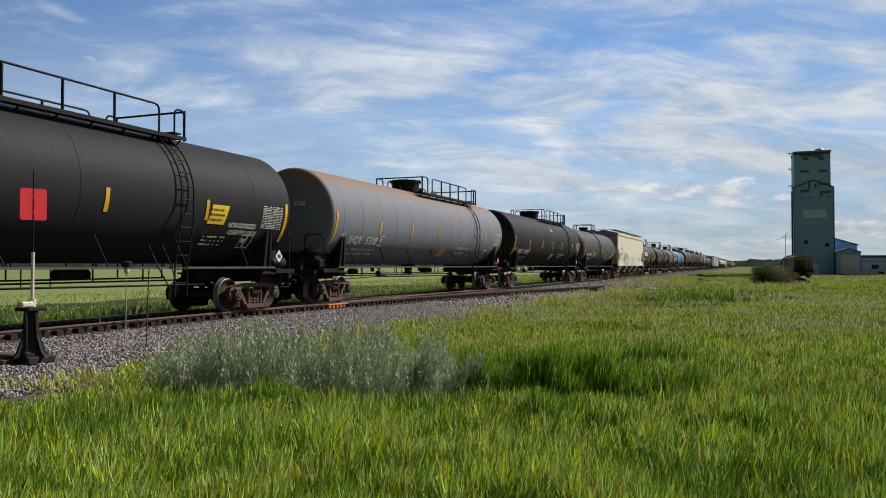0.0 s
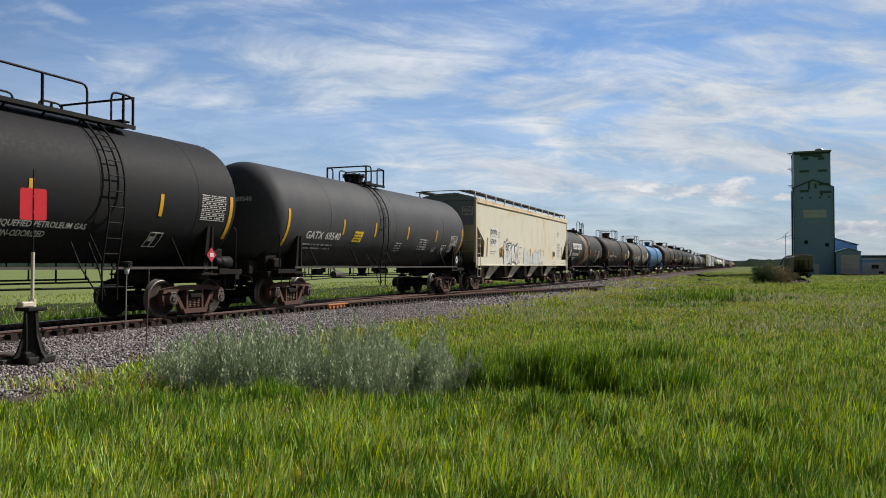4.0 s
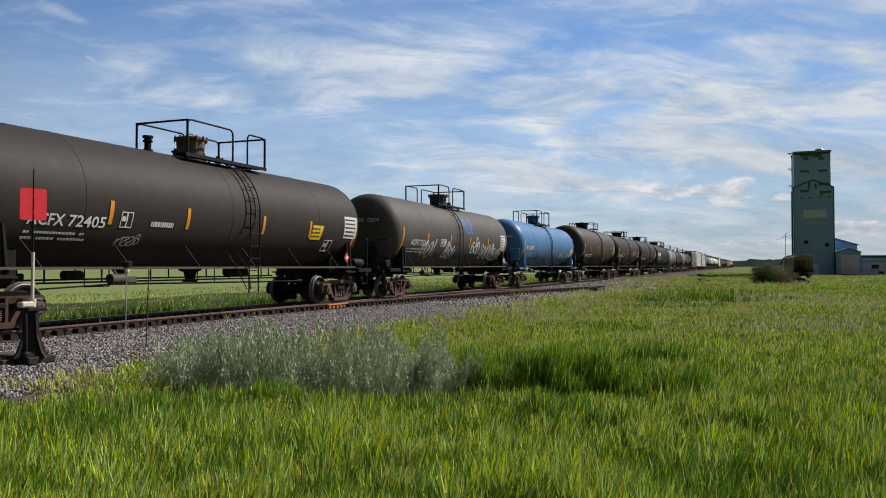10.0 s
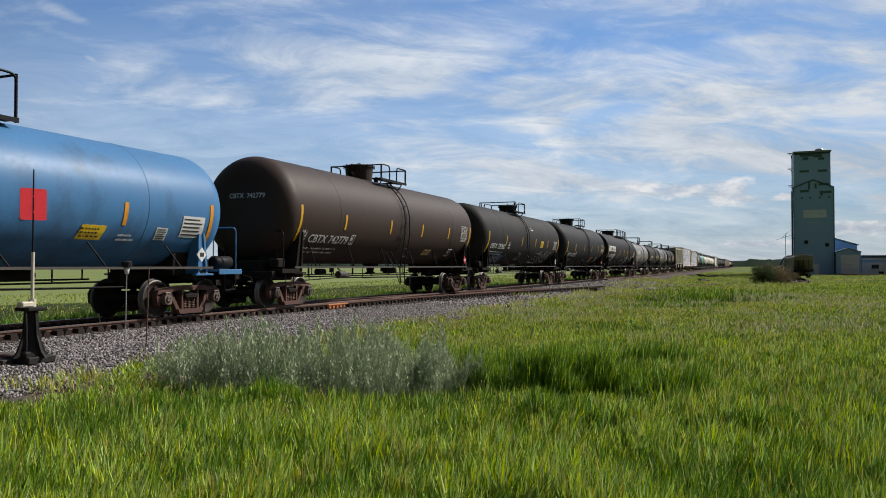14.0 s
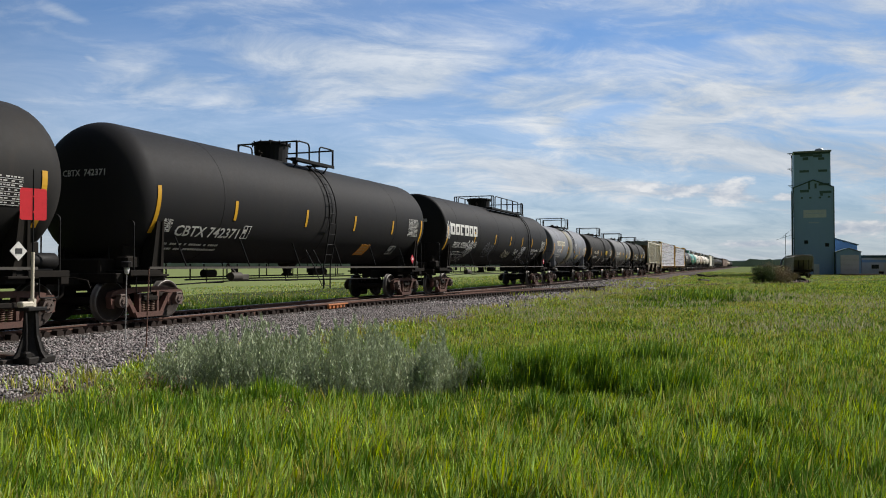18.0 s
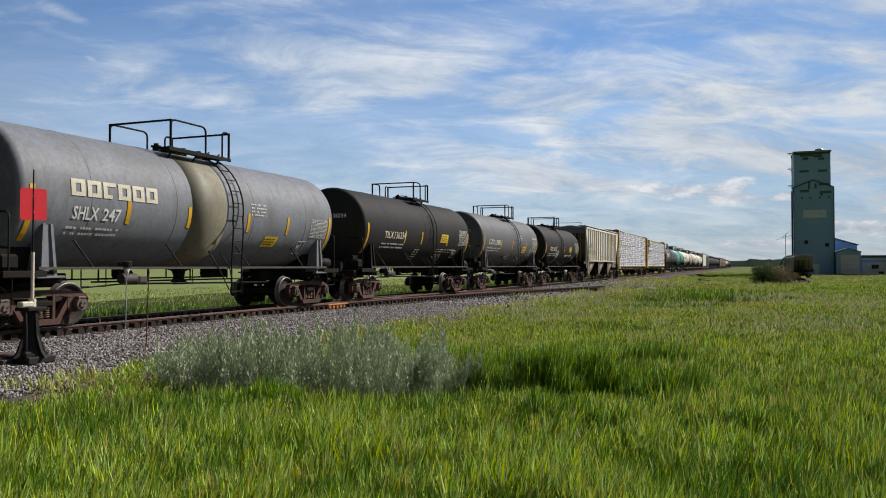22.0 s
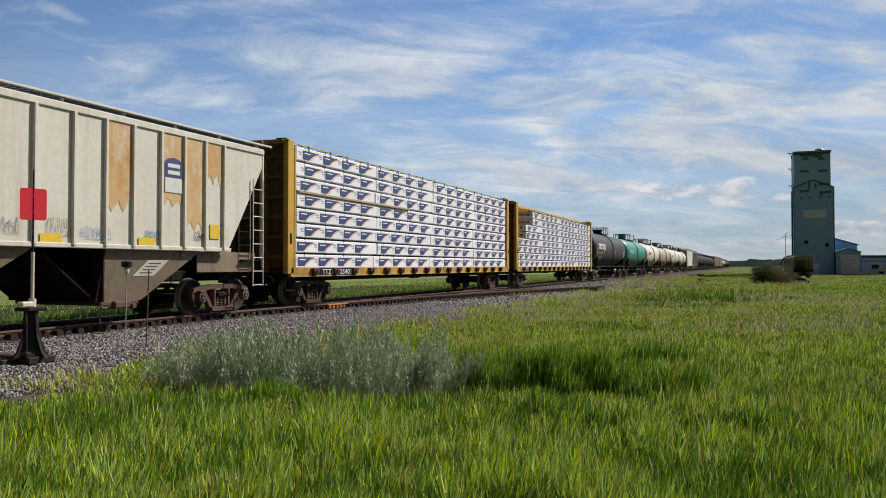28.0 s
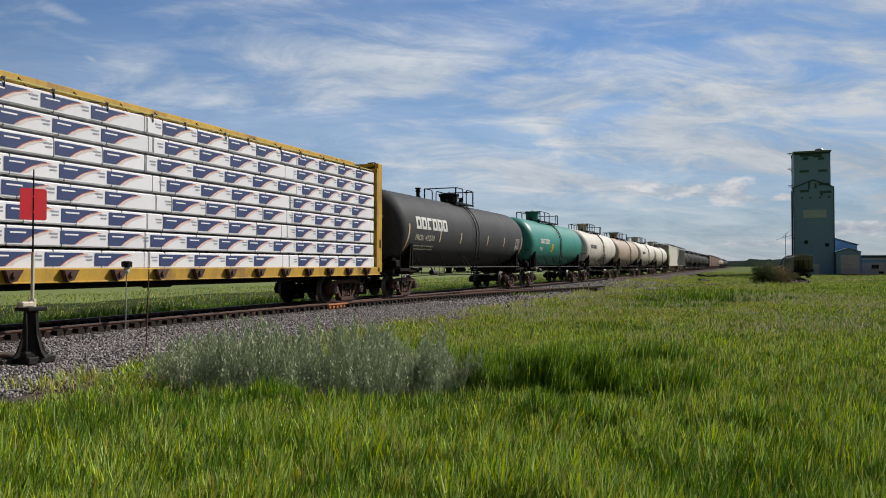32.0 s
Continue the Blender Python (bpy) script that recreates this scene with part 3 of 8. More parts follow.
class Skin:
    """The near side of a car as a drawing surface: a round tank or a flat wall."""

    def __init__(self, r=None, mid=0.0, wall=-1.58):
        self.r, self.mid, self.wall = r, mid, wall

    def point(self, x, z, off):
        if self.r is None:
            return (x, self.wall - off, z)
        a = math.asin(max(-0.98, min(0.98, (z - self.mid) / self.r)))
        return (x, -(self.r + off) * math.cos(a), self.mid + (self.r + off) * math.sin(a))

    def patch(self, form, x0, x1, z0, z1, off=0.012, lean=0.0, thick=0.006):
        n = 1 if self.r is None else max(2, int((z1 - z0) / 0.12))
        top, low = [], []
        for i in range(n + 1):
            z = z0 + (z1 - z0) * i / n
            k = lean * (z - z0)
            for o, row in ((off, top), (off - thick, low)):
                row += [self.point(x0 + k, z, o), self.point(x1 + k, z, o)]
        fs = [(2 * i, 2 * i + 1, 2 * i + 3, 2 * i + 2) for i in range(n)]
        form.add(top, fs)
        m = 2 * (n + 1)
        sides = [(0, 1, m + 1, m), (2 * n, m + 2 * n, m + 2 * n + 1, 2 * n + 1)]
        for i in range(n):
            sides += [(2 * i, m + 2 * i, m + 2 * i + 2, 2 * i + 2), (2 * i + 1, 2 * i + 3, m + 2 * i + 3, m + 2 * i + 1)]
        form.add(top + low, sides)
        return form

    def word(self, form, body, x, z, size, lean=0.0, off=0.014, width=None, spread=1.0):
        vs, fs = glyphs(body, size, lean, spread)
        x0, x1 = min(v[0] for v in vs), max(v[0] for v in vs)
        k = width / (x1 - x0) if width else 1.0
        return form.add([self.point(x + (v[0] - x0) * k, z + v[1], off) for v in vs], fs)

    def stroke(self, form, pts, w, off=0.013):
        """A flat painted line through points on the surface."""
        pts = [Vector(p) for p in pts]
        vs = []
        for i, p in enumerate(pts):
            d = pts[min(i + 1, len(pts) - 1)] - pts[max(i - 1, 0)]
            d = d.normalized() if d.length > 1e-6 else Vector((1, 0))
            q = Vector((-d.y, d.x)) * w / 2
            vs += [self.point(*(p + q), off), self.point(*(p - q), off)]
        return form.add(vs, [(2 * i, 2 * i + 1, 2 * i + 3, 2 * i + 2) for i in range(len(pts) - 1)])


SIGNS = (((0.9, 0.8), (0.4, 1.0), (0.1, 0.75), (0.5, 0.5), (0.85, 0.2), (0.4, 0.0), (0.0, 0.2), (0.2, 0.45)), ((0.5, 1.0), (0.1, 0.6), (0.2, 0.1), (0.7, 0.0), (0.9, 0.5), (0.6, 1.0), (0.3, 0.8), (0.45, 0.4)),
         ((0.0, 0.3), (0.3, 1.0), (0.55, 0.6), (0.35, 0.1), (0.75, 0.05), (1.0, 0.6)), ((0.85, 0.8), (0.4, 1.0), (0.1, 0.5), (0.4, 0.0), (0.9, 0.2), (0.85, 0.55), (0.45, 0.6), (0.4, 0.3)),
         ((0.0, 0.9), (0.3, 0.3), (0.15, 0.0), (0.0, 0.4), (0.5, 0.7), (0.9, 1.0), (0.75, 0.3), (1.1, 0.0)), ((0.1, 0.1), (0.2, 0.9), (0.5, 1.0), (0.55, 0.55), (0.2, 0.5), (0.7, 0.4), (0.8, 0.05), (0.3, 0.0)))


def rounded(pts, steps=5):
    """A smooth line through points."""
    pts = [Vector(c) for c in pts]
    out = []
    for i in range(len(pts) - 1):
        a, b, c, d = pts[max(i - 1, 0)], pts[i], pts[i + 1], pts[min(i + 2, len(pts) - 1)]
        for k in range(steps):
            t = k / steps
            out.append(0.5 * (2 * b + (c - a) * t + (2 * a - 5 * b + 4 * c - d) * t * t + (3 * b - a - 3 * c + d) * t ** 3))
    return [tuple(v) for v in out + [pts[-1]]]


def scrawl(rng, x0, x1, z0, z1, loops):
    """A sprayed tag: a row of slanted signs without meaning that fills a field, with a flourish."""
    lines, step, slant = [], (x1 - x0) / loops, rng.uniform(0.05, 0.3)
    for i in range(loops):
        sign = rng.choice(SIGNS)
        big, low = rng.uniform(0.75, 1.1), rng.uniform(-0.1, 0.12)
        flip = rng.random() < 0.3
        pts = []
        for u, v in sign:
            u, v = (1 - u if flip else u) + rng.uniform(-0.08, 0.08), (v + rng.uniform(-0.07, 0.07)) * big + low
            pts.append((x0 + (i + u * 1.12) * step + slant * step * v, z0 + (z1 - z0) * v))
        lines.append(rounded(pts))
    if loops > 4:
        lines.append(rounded([(x0 + (x1 - x0) * k, z0 + (z1 - z0) * (-0.08 + 0.12 * math.sin(9 * k) * k)) for k in (0.15, 0.4, 0.6, 0.8, 1.05)]))
    return lines


# ---- running gear, shared by all cars ----
WHEEL = 0.457


def wheelset_mesh():
    """Axle and two wheels turned in one outline: axle, hub, plate, rim, tread and flange."""
    out = [(1.02, 0.001, 0), (1.02, 0.075, 0), (0.84, 0.085, 0), (0.835, 0.10, 0), (0.83, 0.15, 0), (0.785, 0.17, 0), (0.76, 0.26, 0), (0.78, WHEEL - 0.10, 0), (0.819, WHEEL - 0.075, 0),
           (0.821, WHEEL - 0.03, 1), (0.815, WHEEL - 0.012, 1), (0.755, WHEEL, 1), (0.715, WHEEL + 0.004, 1), (0.703, WHEEL + 0.028, 1), (0.691, WHEEL + 0.026, 1), (0.685, WHEEL - 0.03, 0),
           (0.689, WHEEL - 0.075, 0), (0.735, WHEEL - 0.11, 0), (0.71, 0.25, 0), (0.695, 0.16, 0), (0.665, 0.12, 0), (0.66, 0.10, 0), (0.3, 0.088, 0)]
    outline = [(-t, r, k) for t, r, k in out] + [(t, r, k) for t, r, k in out[::-1]]
    f = Form().lathe([(t, r) for t, r, k in outline], 24, "y")
    for i in range(len(outline) - 1):
        slot = 1 if outline[i][2] and outline[i + 1][2] else 0
        f.m[i * 24:(i + 1) * 24] = [slot] * 24
    return f.mesh("wheelset", "wheel", "tread")


def side_frame_mesh():
    f = Form()
    t0, t1 = -0.075, 0.075
    f.prism([(-1.16, 0.56), (-1.10, 0.665), (-0.95, 0.71), (-0.40, 0.765), (0.40, 0.765), (0.95, 0.71), (1.10, 0.665), (1.16, 0.56), (1.10, 0.52), (0.72, 0.60), (0.45, 0.645), (-0.45, 0.645), (-0.72, 0.60), (-1.10, 0.52)], (0, 0, 0), t0, t1)
    for s in (-1, 1):
        f.prism([(s * 1.16, 0.57), (s * 1.13, 0.33), (s * 1.06, 0.30), (s * 1.04, 0.50), (s * 0.74, 0.52), (s * 0.72, 0.30), (s * 0.64, 0.34), (s * 0.62, 0.60)], (0, 0, 0), t0, t1)
        f.prism([(s * 0.74, 0.60), (s * 0.63, 0.60), (s * 0.35, 0.17), (s * 0.43, 0.10)], (0, 0, 0), t0 * 0.9, t1 * 0.9)
        f.prism([(s * 0.315, 0.68), (s * 0.25, 0.68), (s * 0.25, 0.18), (s * 0.315, 0.20)], (0, 0, 0), t0 * 1.1, t1 * 1.1)
    f.prism([(-0.46, 0.19), (0.46, 0.19), (0.40, 0.075), (-0.40, 0.075)], (0, 0, 0), t0 * 1.5, t1 * 1.5)
    return f.mesh("side_frame", "frame_rust")


def spring_mesh():
    f = Form()
    for x in (-0.155, 0.0, 0.155):
        pts = [(x + 0.062 * math.cos(a), 0.062 * math.sin(a), 0.20 + 0.25 * a / (2 * math.pi * 6)) for a in [i * 2 * math.pi / 7 for i in range(43)]]
        f.tube(pts, 0.015, 4)
    return f.mesh("spring_nest", "coil")


def cap_mesh():
    f = Form()
    f.cyl((0, 0.02, 0), (0, -0.11, 0), 0.14, 0.135, 16)
    f.cyl((0, -0.10, 0), (0, -0.135, 0), 0.085, 0.075, 14)
    for k in range(3):
        a = k * 2.094 + 0.5
        f.cyl((0.05 * math.cos(a), -0.12, 0.05 * math.sin(a)), (0.05 * math.cos(a), -0.155, 0.05 * math.sin(a)), 0.018, n=6)
    f.box((0, -0.03, 0.13), (0.20, 0.16, 0.07), 0.015)
    return f.mesh("bearing_cap", "cap")


def bolster_mesh():
    f = Form()
    f.box((0, 0, 0.52), (0.42, 2.05, 0.17), 0.02)
    f.box((0, 0, 0.63), (0.55, 0.55, 0.12), 0.03)
    for s in (-1, 1):
        f.box((0, s * 1.05, 0.50), (0.46, 0.18, 0.11), 0.02)
        f.tube([(s * 0.42, -0.85, 0.30), (s * 0.42, 0, 0.42), (s * 0.42, 0.85, 0.30)], 0.04, 6)
        for q in (-1, 1):
            f.box((s * 0.43, q * 0.72, 0.38), (0.07, 0.10, 0.30), 0.015)
    return f.mesh("truck", "under")


WHEELSETS = []


def truck(parent, x):
    base = part("truck", shared("bolster", bolster_mesh), parent, "rusty cast-steel freight truck", (x, 0, 0))
    for s in (-1, 1):
        part("side_frame", shared("side_frame", side_frame_mesh), base, at=(0, s * 1.0, 0))
        part("spring_nest", shared("spring", spring_mesh), base, at=(0, s * 1.0, 0))
        w = part("wheelset", shared("wheelset", wheelset_mesh), base, at=(s * 0.89, 0, WHEEL))
        WHEELSETS.append((w, s))
        for q in (-1, 1):
            part("bearing_cap", shared("cap", cap_mesh), base, at=Matrix.Translation((s * 0.89, q * 1.08, WHEEL)) @ pose(0, 0, 0, 0, 0, 0 if q < 0 else 180))


def coupler_mesh():
    f = Form()
    f.box((-0.28, 0, 0), (0.62, 0.14, 0.16), 0.02)
    f.prism([(0.0, -0.17), (0.24, -0.16), (0.26, -0.05), (0.12, -0.02), (0.12, 0.08), (0.24, 0.10), (0.22, 0.17), (0.02, 0.16)], (0, 0, 0), -0.14, 0.14, "xy")
    f.tube([(0.02, -0.35, 0.12), (0.02, -0.9, 0.16), (0.02, -1.3, 0.10), (0.02, -1.38, -0.06)], 0.016, 6)
    f.tube([(0.05, 0.22, -0.02), (0.12, 0.26, -0.22), (0.22, 0.2, -0.34), (0.33, 0.1, -0.3)], 0.03, 6)
    return f.mesh("coupler", "under")


def ends(parent, half):
    for s in (-1, 1):
        part("coupler", shared("coupler", coupler_mesh), parent, at=pose(s * (half - 0.22), 0, 0.84, 0, 0, 0 if s > 0 else 180))


def step_mesh(h):
    f = Form()
    f.tube(bent([(-0.22, 0, 0), (-0.22, 0, -h), (0.22, 0, -h), (0.22, 0, 0)], 0.05), 0.014, 6)
    if h > 0.45:
        f.tube([(-0.22, 0, -h * 0.5), (0.22, 0, -h * 0.5)], 0.012, 6)
    return f.mesh("stirrup_step", "lightsteel" if h > 0.45 else "rail_paint")


# ---- tank cars ----
CARS = []


def tank_car(start, length, paint, label, r=1.5, mid=2.68, strips=(), deck=(-2.5, 2.5), man=0.0, ladder=0.5, marks=(), bars=(), panels=(), decals=(),
             tags=(), vents=(), band=None, seams=3, stripe="yellow", long_deck=False, diamonds=(), far=False, logo=None, seed=1, hood=0.42, bigbox=(), flat=False, middle=0.0, ends_at=None, setback=0.6, rails=None, rise=0.62, mr=0.46, wide=0.82, far_rails=None):
    """One tank car; start and length place it in the train, z counts from the rail heads.
    Features are given from a reference point; middle is the tank's middle, ends_at half the distance between its end strips."""
    rng = random.Random(seed)
    ref, half = start + length / 2 + middle, length / 2
    ends_at = ends_at or half - 1.67
    strips, diamonds = [x - middle for x in strips], [x - middle for x in diamonds]
    marks, bars, panels, decals = ([(*q[:1], q[1] - middle, *q[2:]) for q in marks], *([(q[0] - middle, *q[1:]) for q in row] for row in (bars, panels, decals)))
    tags = [(q[0] - middle, q[1] - middle, *q[2:]) for q in tags]
    vents, deck = [(x - middle, h) for x, h in vents], [x - middle for x in deck]
    man, ladder = man - middle, ladder - middle
    rails = [x - middle for x in rails] if rails else None
    far_rails = [x - middle for x in far_rails] if far_rails else None
    band = (band[0] - middle, band[1] - middle, band[2]) if band else None
    logo = (logo[0] - middle, logo[1] - middle, *logo[2:]) if logo else None
    root = thing("tank_car", (0, 0, 0), label, "tank car", "cars of the freight train")
    CARS.append((root, ref))
    skin = Skin(r, mid)
    straight, dome, power = ends_at + 0.12, *((0.46, 0.30) if flat else (0.74, 0.62))
    pivot = ends_at - setback             # where the trucks turn
    f = Form()
    if flat:                              # shallow dish with a tight knuckle
        kn = 0.17
        prof = [(-straight - kn - (dome - kn) * (1 - (q / (r - kn)) ** 2), max(q, 0.001)) for q in np.linspace(0, r - kn, 7)]
        prof += [(-straight - kn * math.cos(a), r - kn + kn * math.sin(a)) for a in np.linspace(0.25, math.pi / 2 - 0.15, 5)]
    else:
        prof = [(-straight - dome * math.cos(a), max(0.001, r * math.sin(a) ** power)) for a in [i * math.pi / 24 for i in (0, 0.15, 0.5, 1, 2, 3, 4, 5, 6, 7, 8, 9, 10, 11)]]
    body = [(x, r) for x in np.linspace(-straight, straight, 9)]
    f.lathe(prof + body + [(-x, q) for x, q in prof[::-1]], 48, "x", (0, 0, mid))
    tank = part("tank", f.mesh("tank", paint), root)
    if band:
        f = Form()
        f.lathe([(band[0], r - 0.01), (band[0], r + 0.006), (band[1], r + 0.006), (band[1], r - 0.01)], 48, "x", (0, 0, mid))
        part("stained_band", f.mesh("stained_band", band[2]), tank, "dirty stained band round the middle")
    for i in range(seams):
        x = -straight + 2 * straight * (i + 0.5) / seams + rng.uniform(-0.15, 0.15)
        part("weld_seam", shared(("seam", r, mid, paint), lambda: Form().lathe([(-0.016, r - 0.01), (-0.006, r + 0.006), (0.006, r + 0.006), (0.016, r - 0.01)], 48, "x", (0, 0, mid)).mesh("weld_seam", paint)), tank, at=(x, 0, 0))
    # reflective strips
    for x in strips:
        part("reflective_strip", shared(("strip", r, mid, stripe), lambda: skin.patch(Form(), -0.055, 0.055, mid - 0.52, mid - 0.02).mesh("reflective_strip", stripe)), tank, at=(x, 0, 0))
    for s in (-1, 1):
        part("end_strip", shared(("endstrip", r, mid, stripe), lambda: skin.patch(Form(), -0.06, 0.06, mid - 0.95, mid + 0.12).mesh("end_strip", stripe)), tank, at=(s * (straight - 0.12), 0, 0))
    # writing
    for body_, x, z, size, mat, *more in marks:
        f = skin.word(Form(), body_, x, z, size, *(more[1:] if more else ()), width=more[0] if more else None)
        part("lettering", f.mesh("lettering", mat), tank, "painted lettering")
    if len(marks) > 1 and not far:
        # the car's number again, on the front head
        f, at = Form(), 0.35
        for body_ in (marks[0][0], marks[1][0]):
            vs, fs = glyphs(body_, 0.20)
            pts = []
            for a, b, c in vs:
                y, z = at - a, mid + 0.30 + b
                q = min(0.98, math.hypot(y, z - mid) / r)
                deep = 0.17 + (dome - 0.17) * (1 - (q * r / (r - 0.17)) ** 2) if flat else dome * math.sqrt(1 - q ** (2 / power))
                pts.append((-straight - deep - 0.014, y, z))
            f.add(pts, fs)
            at -= max(v[0] for v in vs) + 0.10
        part("head_lettering", f.mesh("head_lettering", "letter"), tank, "painted lettering on the tank head", kind="stuff")
    for x, z, w, h, rows, mat in bars:
        f = Form()
        for i in range(rows):
            zz, k = z - i * h * 1.9, x
            while k < x + w:
                ww = min(rng.uniform(0.03, 0.075), x + w - k)
                if ww > 0.02:
                    skin.patch(f, k, k + ww, zz, zz + h * 0.72, thick=0.003)
                k += ww + (0.022 if rng.random() < 0.78 else 0.11)
        part("small_lettering", f.mesh("small_lettering", mat), tank, kind="stuff")
    for x, z, w, h, kind in panels:
        f = Form()
        if kind == "grid":
            for i in range(7):
                zz = z + h * i / 7
                skin.patch(f, x, x + w, zz, zz + h / 7 * 0.12)
                k = x
                while k < x + w:
                    ww = rng.uniform(0.03, 0.08)
                    skin.patch(f, k, min(k + ww, x + w), zz + h / 7 * 0.42, zz + h / 7 * 0.72, thick=0.003)
                    k += ww + (0.025 if rng.random() < 0.7 else 0.09)
            part("data_panel", f.mesh("data_panel", "letter"), tank, "stencilled data panel")
        elif kind == "white":
            skin.patch(f, x, x + w, z, z + h)
            f.slot = 1
            for i in range(5):
                skin.patch(f, x + 0.04, x + w * rng.uniform(0.6, 0.94), z + h * (0.1 + 0.18 * i), z + h * (0.16 + 0.18 * i), 0.018)
            part("data_panel", f.mesh("data_panel", "letter", "ink"), tank, "white data panel")
        else:
            t = 0.02
            for q in ((x, x + w, z, z + t), (x, x + w, z + h - t, z + h), (x, x + t, z, z + h), (x + w - t, x + w, z, z + h), (x + w * 0.45, x + w * 0.55, z, z + h), (x + 0.1 * w, x + w * 0.4, z + h * 0.4, z + h * 0.7)):
                skin.patch(f, *q)
            part("test_panel", f.mesh("test_panel", "letter"), tank, "outlined stencil box")
    for x, z, w, h, mat in decals:
        f = skin.patch(Form(), x, x + w, z, z + h, lean=0.25)
        f.slot = 1
        for i in range(3):
            k = x + 0.08 * w
            while k < x + w * 0.8:
                ww = rng.uniform(0.03, 0.09)
                skin.patch(f, k, k + ww, z + h * (0.17 + 0.26 * i), z + h * (0.28 + 0.26 * i), 0.016, lean=0.25, thick=0.002)
                k += ww + 0.035
        part("decal", f.mesh("decal", mat, "ochre" if mat == "orange" else "brown"), tank, "yellow safety decal" if mat != "orange" else "orange safety decal")
    for x0, x1, z0, z1, n, w, mat in tags:
        f = Form()
        for line in scrawl(rng, x0, x1, z0, z1, n):
            skin.stroke(f, line, w)
        part("graffiti", f.mesh("graffiti", mat), tank, "sprayed graffiti scrawl")
    if logo:
        x0, x1, z0, z1, mat = logo
        f, w = Form(), (x1 - x0) / 6
        for i in range(6):
            a, b, t = x0 + i * w, x0 + (i + 0.86) * w, (z1 - z0) * 0.30
            skin.patch(f, a, b, z1 - t * 0.8, z1)
            skin.patch(f, a, a + w * 0.27, z0, z1 - t * 0.8)
            if i != 2:
                skin.patch(f, b - w * 0.27, b, z0 + (0.0 if i in (1, 5) else t * 0.0), z1 - t * 0.8)
            skin.patch(f, a + w * 0.27, b - w * 0.27, z0, z0 + t * 0.8)
        part("owner_mark", f.mesh("owner_mark", mat), tank, "row of white block shapes")
    for x in diamonds:
        f, z, q = Form(), 1.52, 0.18
        f.add([(x - q, -1.50, z), (x, -1.50, z - q), (x + q, -1.50, z), (x, -1.50, z + q)], [(0, 1, 2, 3)])
        f.add([(x - q, -1.485, z), (x, -1.485, z - q), (x + q, -1.485, z), (x, -1.485, z + q)], [(3, 2, 1, 0)])
        f.slot = 1
        f.box((x, -1.505, z), (0.14, 0.006, 0.10))
        part("placard", f.mesh("placard", "placard_red" if seed % 3 and seed != 10 else "letter", "letter" if seed % 3 and seed != 10 else "ink"), root, "diamond hazard placard")
    # underframe
    for s in (-1, 1):
        f = Form()
        f.box((s * (pivot + 0.1), 0, 0.94), (3.0, 0.40, 0.30), 0.03)
        f.box((s * (half - 0.72), 0, 0.98), (0.22, 2.5, 0.22), 0.02)
        part("draft_sill", f.mesh("draft_sill", "under"), root)
        f = Form()
        k = [(-math.cos(a) * (r + 0.015), mid + math.sin(a) * (r + 0.015)) for a in np.linspace(-0.80, -math.pi + 0.80, 13)]
        k = [(-y, z) for y, z in k]
        f.prism([(-1.40, 1.06), (1.40, 1.06)] + [(y, z) for y, z in sorted(k, key=lambda p: -p[0])], (s * (pivot + 0.1), 0, 0), -0.11, 0.11, "yz")
        f.box((s * pivot, 0, 0.98), (0.45, 2.72, 0.15), 0.02)
        part("saddle", f.mesh("saddle", "under"), root)
        for q in (-1, 1):                 # tapered wing plate that carries the shell over the truck
            f, z1 = Form(), mid - 0.42 * r
            y1 = q * (math.sqrt(r * r - (z1 - mid) ** 2) + 0.03)
            for x0, x1, w0, w1 in ((-0.17, -0.10, 0.035, 0.03), (0.14, 0.07, 0.035, 0.03)):
                f.add([(x0 - w0, q * 1.40, 1.02), (x0 + w0, q * 1.40, 1.02), (x1 + w1, y1, z1), (x1 - w1, y1, z1), (x0 - w0, q * 1.0, 1.02), (x0 + w0, q * 1.0, 1.02), (x1 + w1, y1 - q * 0.22, z1), (x1 - w1, y1 - q * 0.22, z1)],
                      [(0, 1, 2, 3), (7, 6, 5, 4), (0, 3, 7, 4), (1, 5, 6, 2), (3, 2, 6, 7), (0, 4, 5, 1)])
            f.add([(-0.15, q * 1.34, 1.04), (0.12, q * 1.34, 1.04), (0.06, y1 - q * 0.03, z1 - 0.02), (-0.09, y1 - q * 0.03, z1 - 0.02)], [(0, 1, 2, 3)])
            f.box((-0.02, q * 1.40, 1.03), (0.66, 0.14, 0.05), 0.01)
            part("wing_plate", f.mesh("wing_plate", paint if paint in ("blue", "oldgrey", "midgrey") else "under"), root, at=(s * (pivot + 0.1), 0, 0))
        f = Form()
        f.box((s * (straight - 0.35), 0, (1.0 + mid - r + 0.40) / 2), (1.3, 2.0, mid - r + 0.40 - 1.0), 0.03)
        f.box((s * (straight + 0.3), 0, 1.20), (0.9, 1.5, 0.42), 0.04)
        part("head_brace", f.mesh("head_brace", "under"), root)
        f = Form()
        f.box((s * (half - 1.28), 0, 1.12), (0.95, 2.9, 0.05), 0.012)
        for q in (-1, 1):
            f.box((s * (half - 1.28), q * 1.45, 1.09), (0.95, 0.04, 0.13), 0.01)
        part("end_platform", f.mesh("end_platform", "blue" if paint == "blue" else "under"), root)
        for q in (-1, 1):
            part("end_handrail", shared(("hoop", paint == "blue"), lambda: Form().tube(bent([(0, -0.36, 0), (0, -0.36, 1.12), (0, 0.36, 1.12), (0, 0.36, 0)], 0.13), 0.019, 6).mesh("end_handrail", "blue" if paint == "blue" else "rail_paint")), root, at=(s * (half - 0.98), q * 1.03, 1.14))
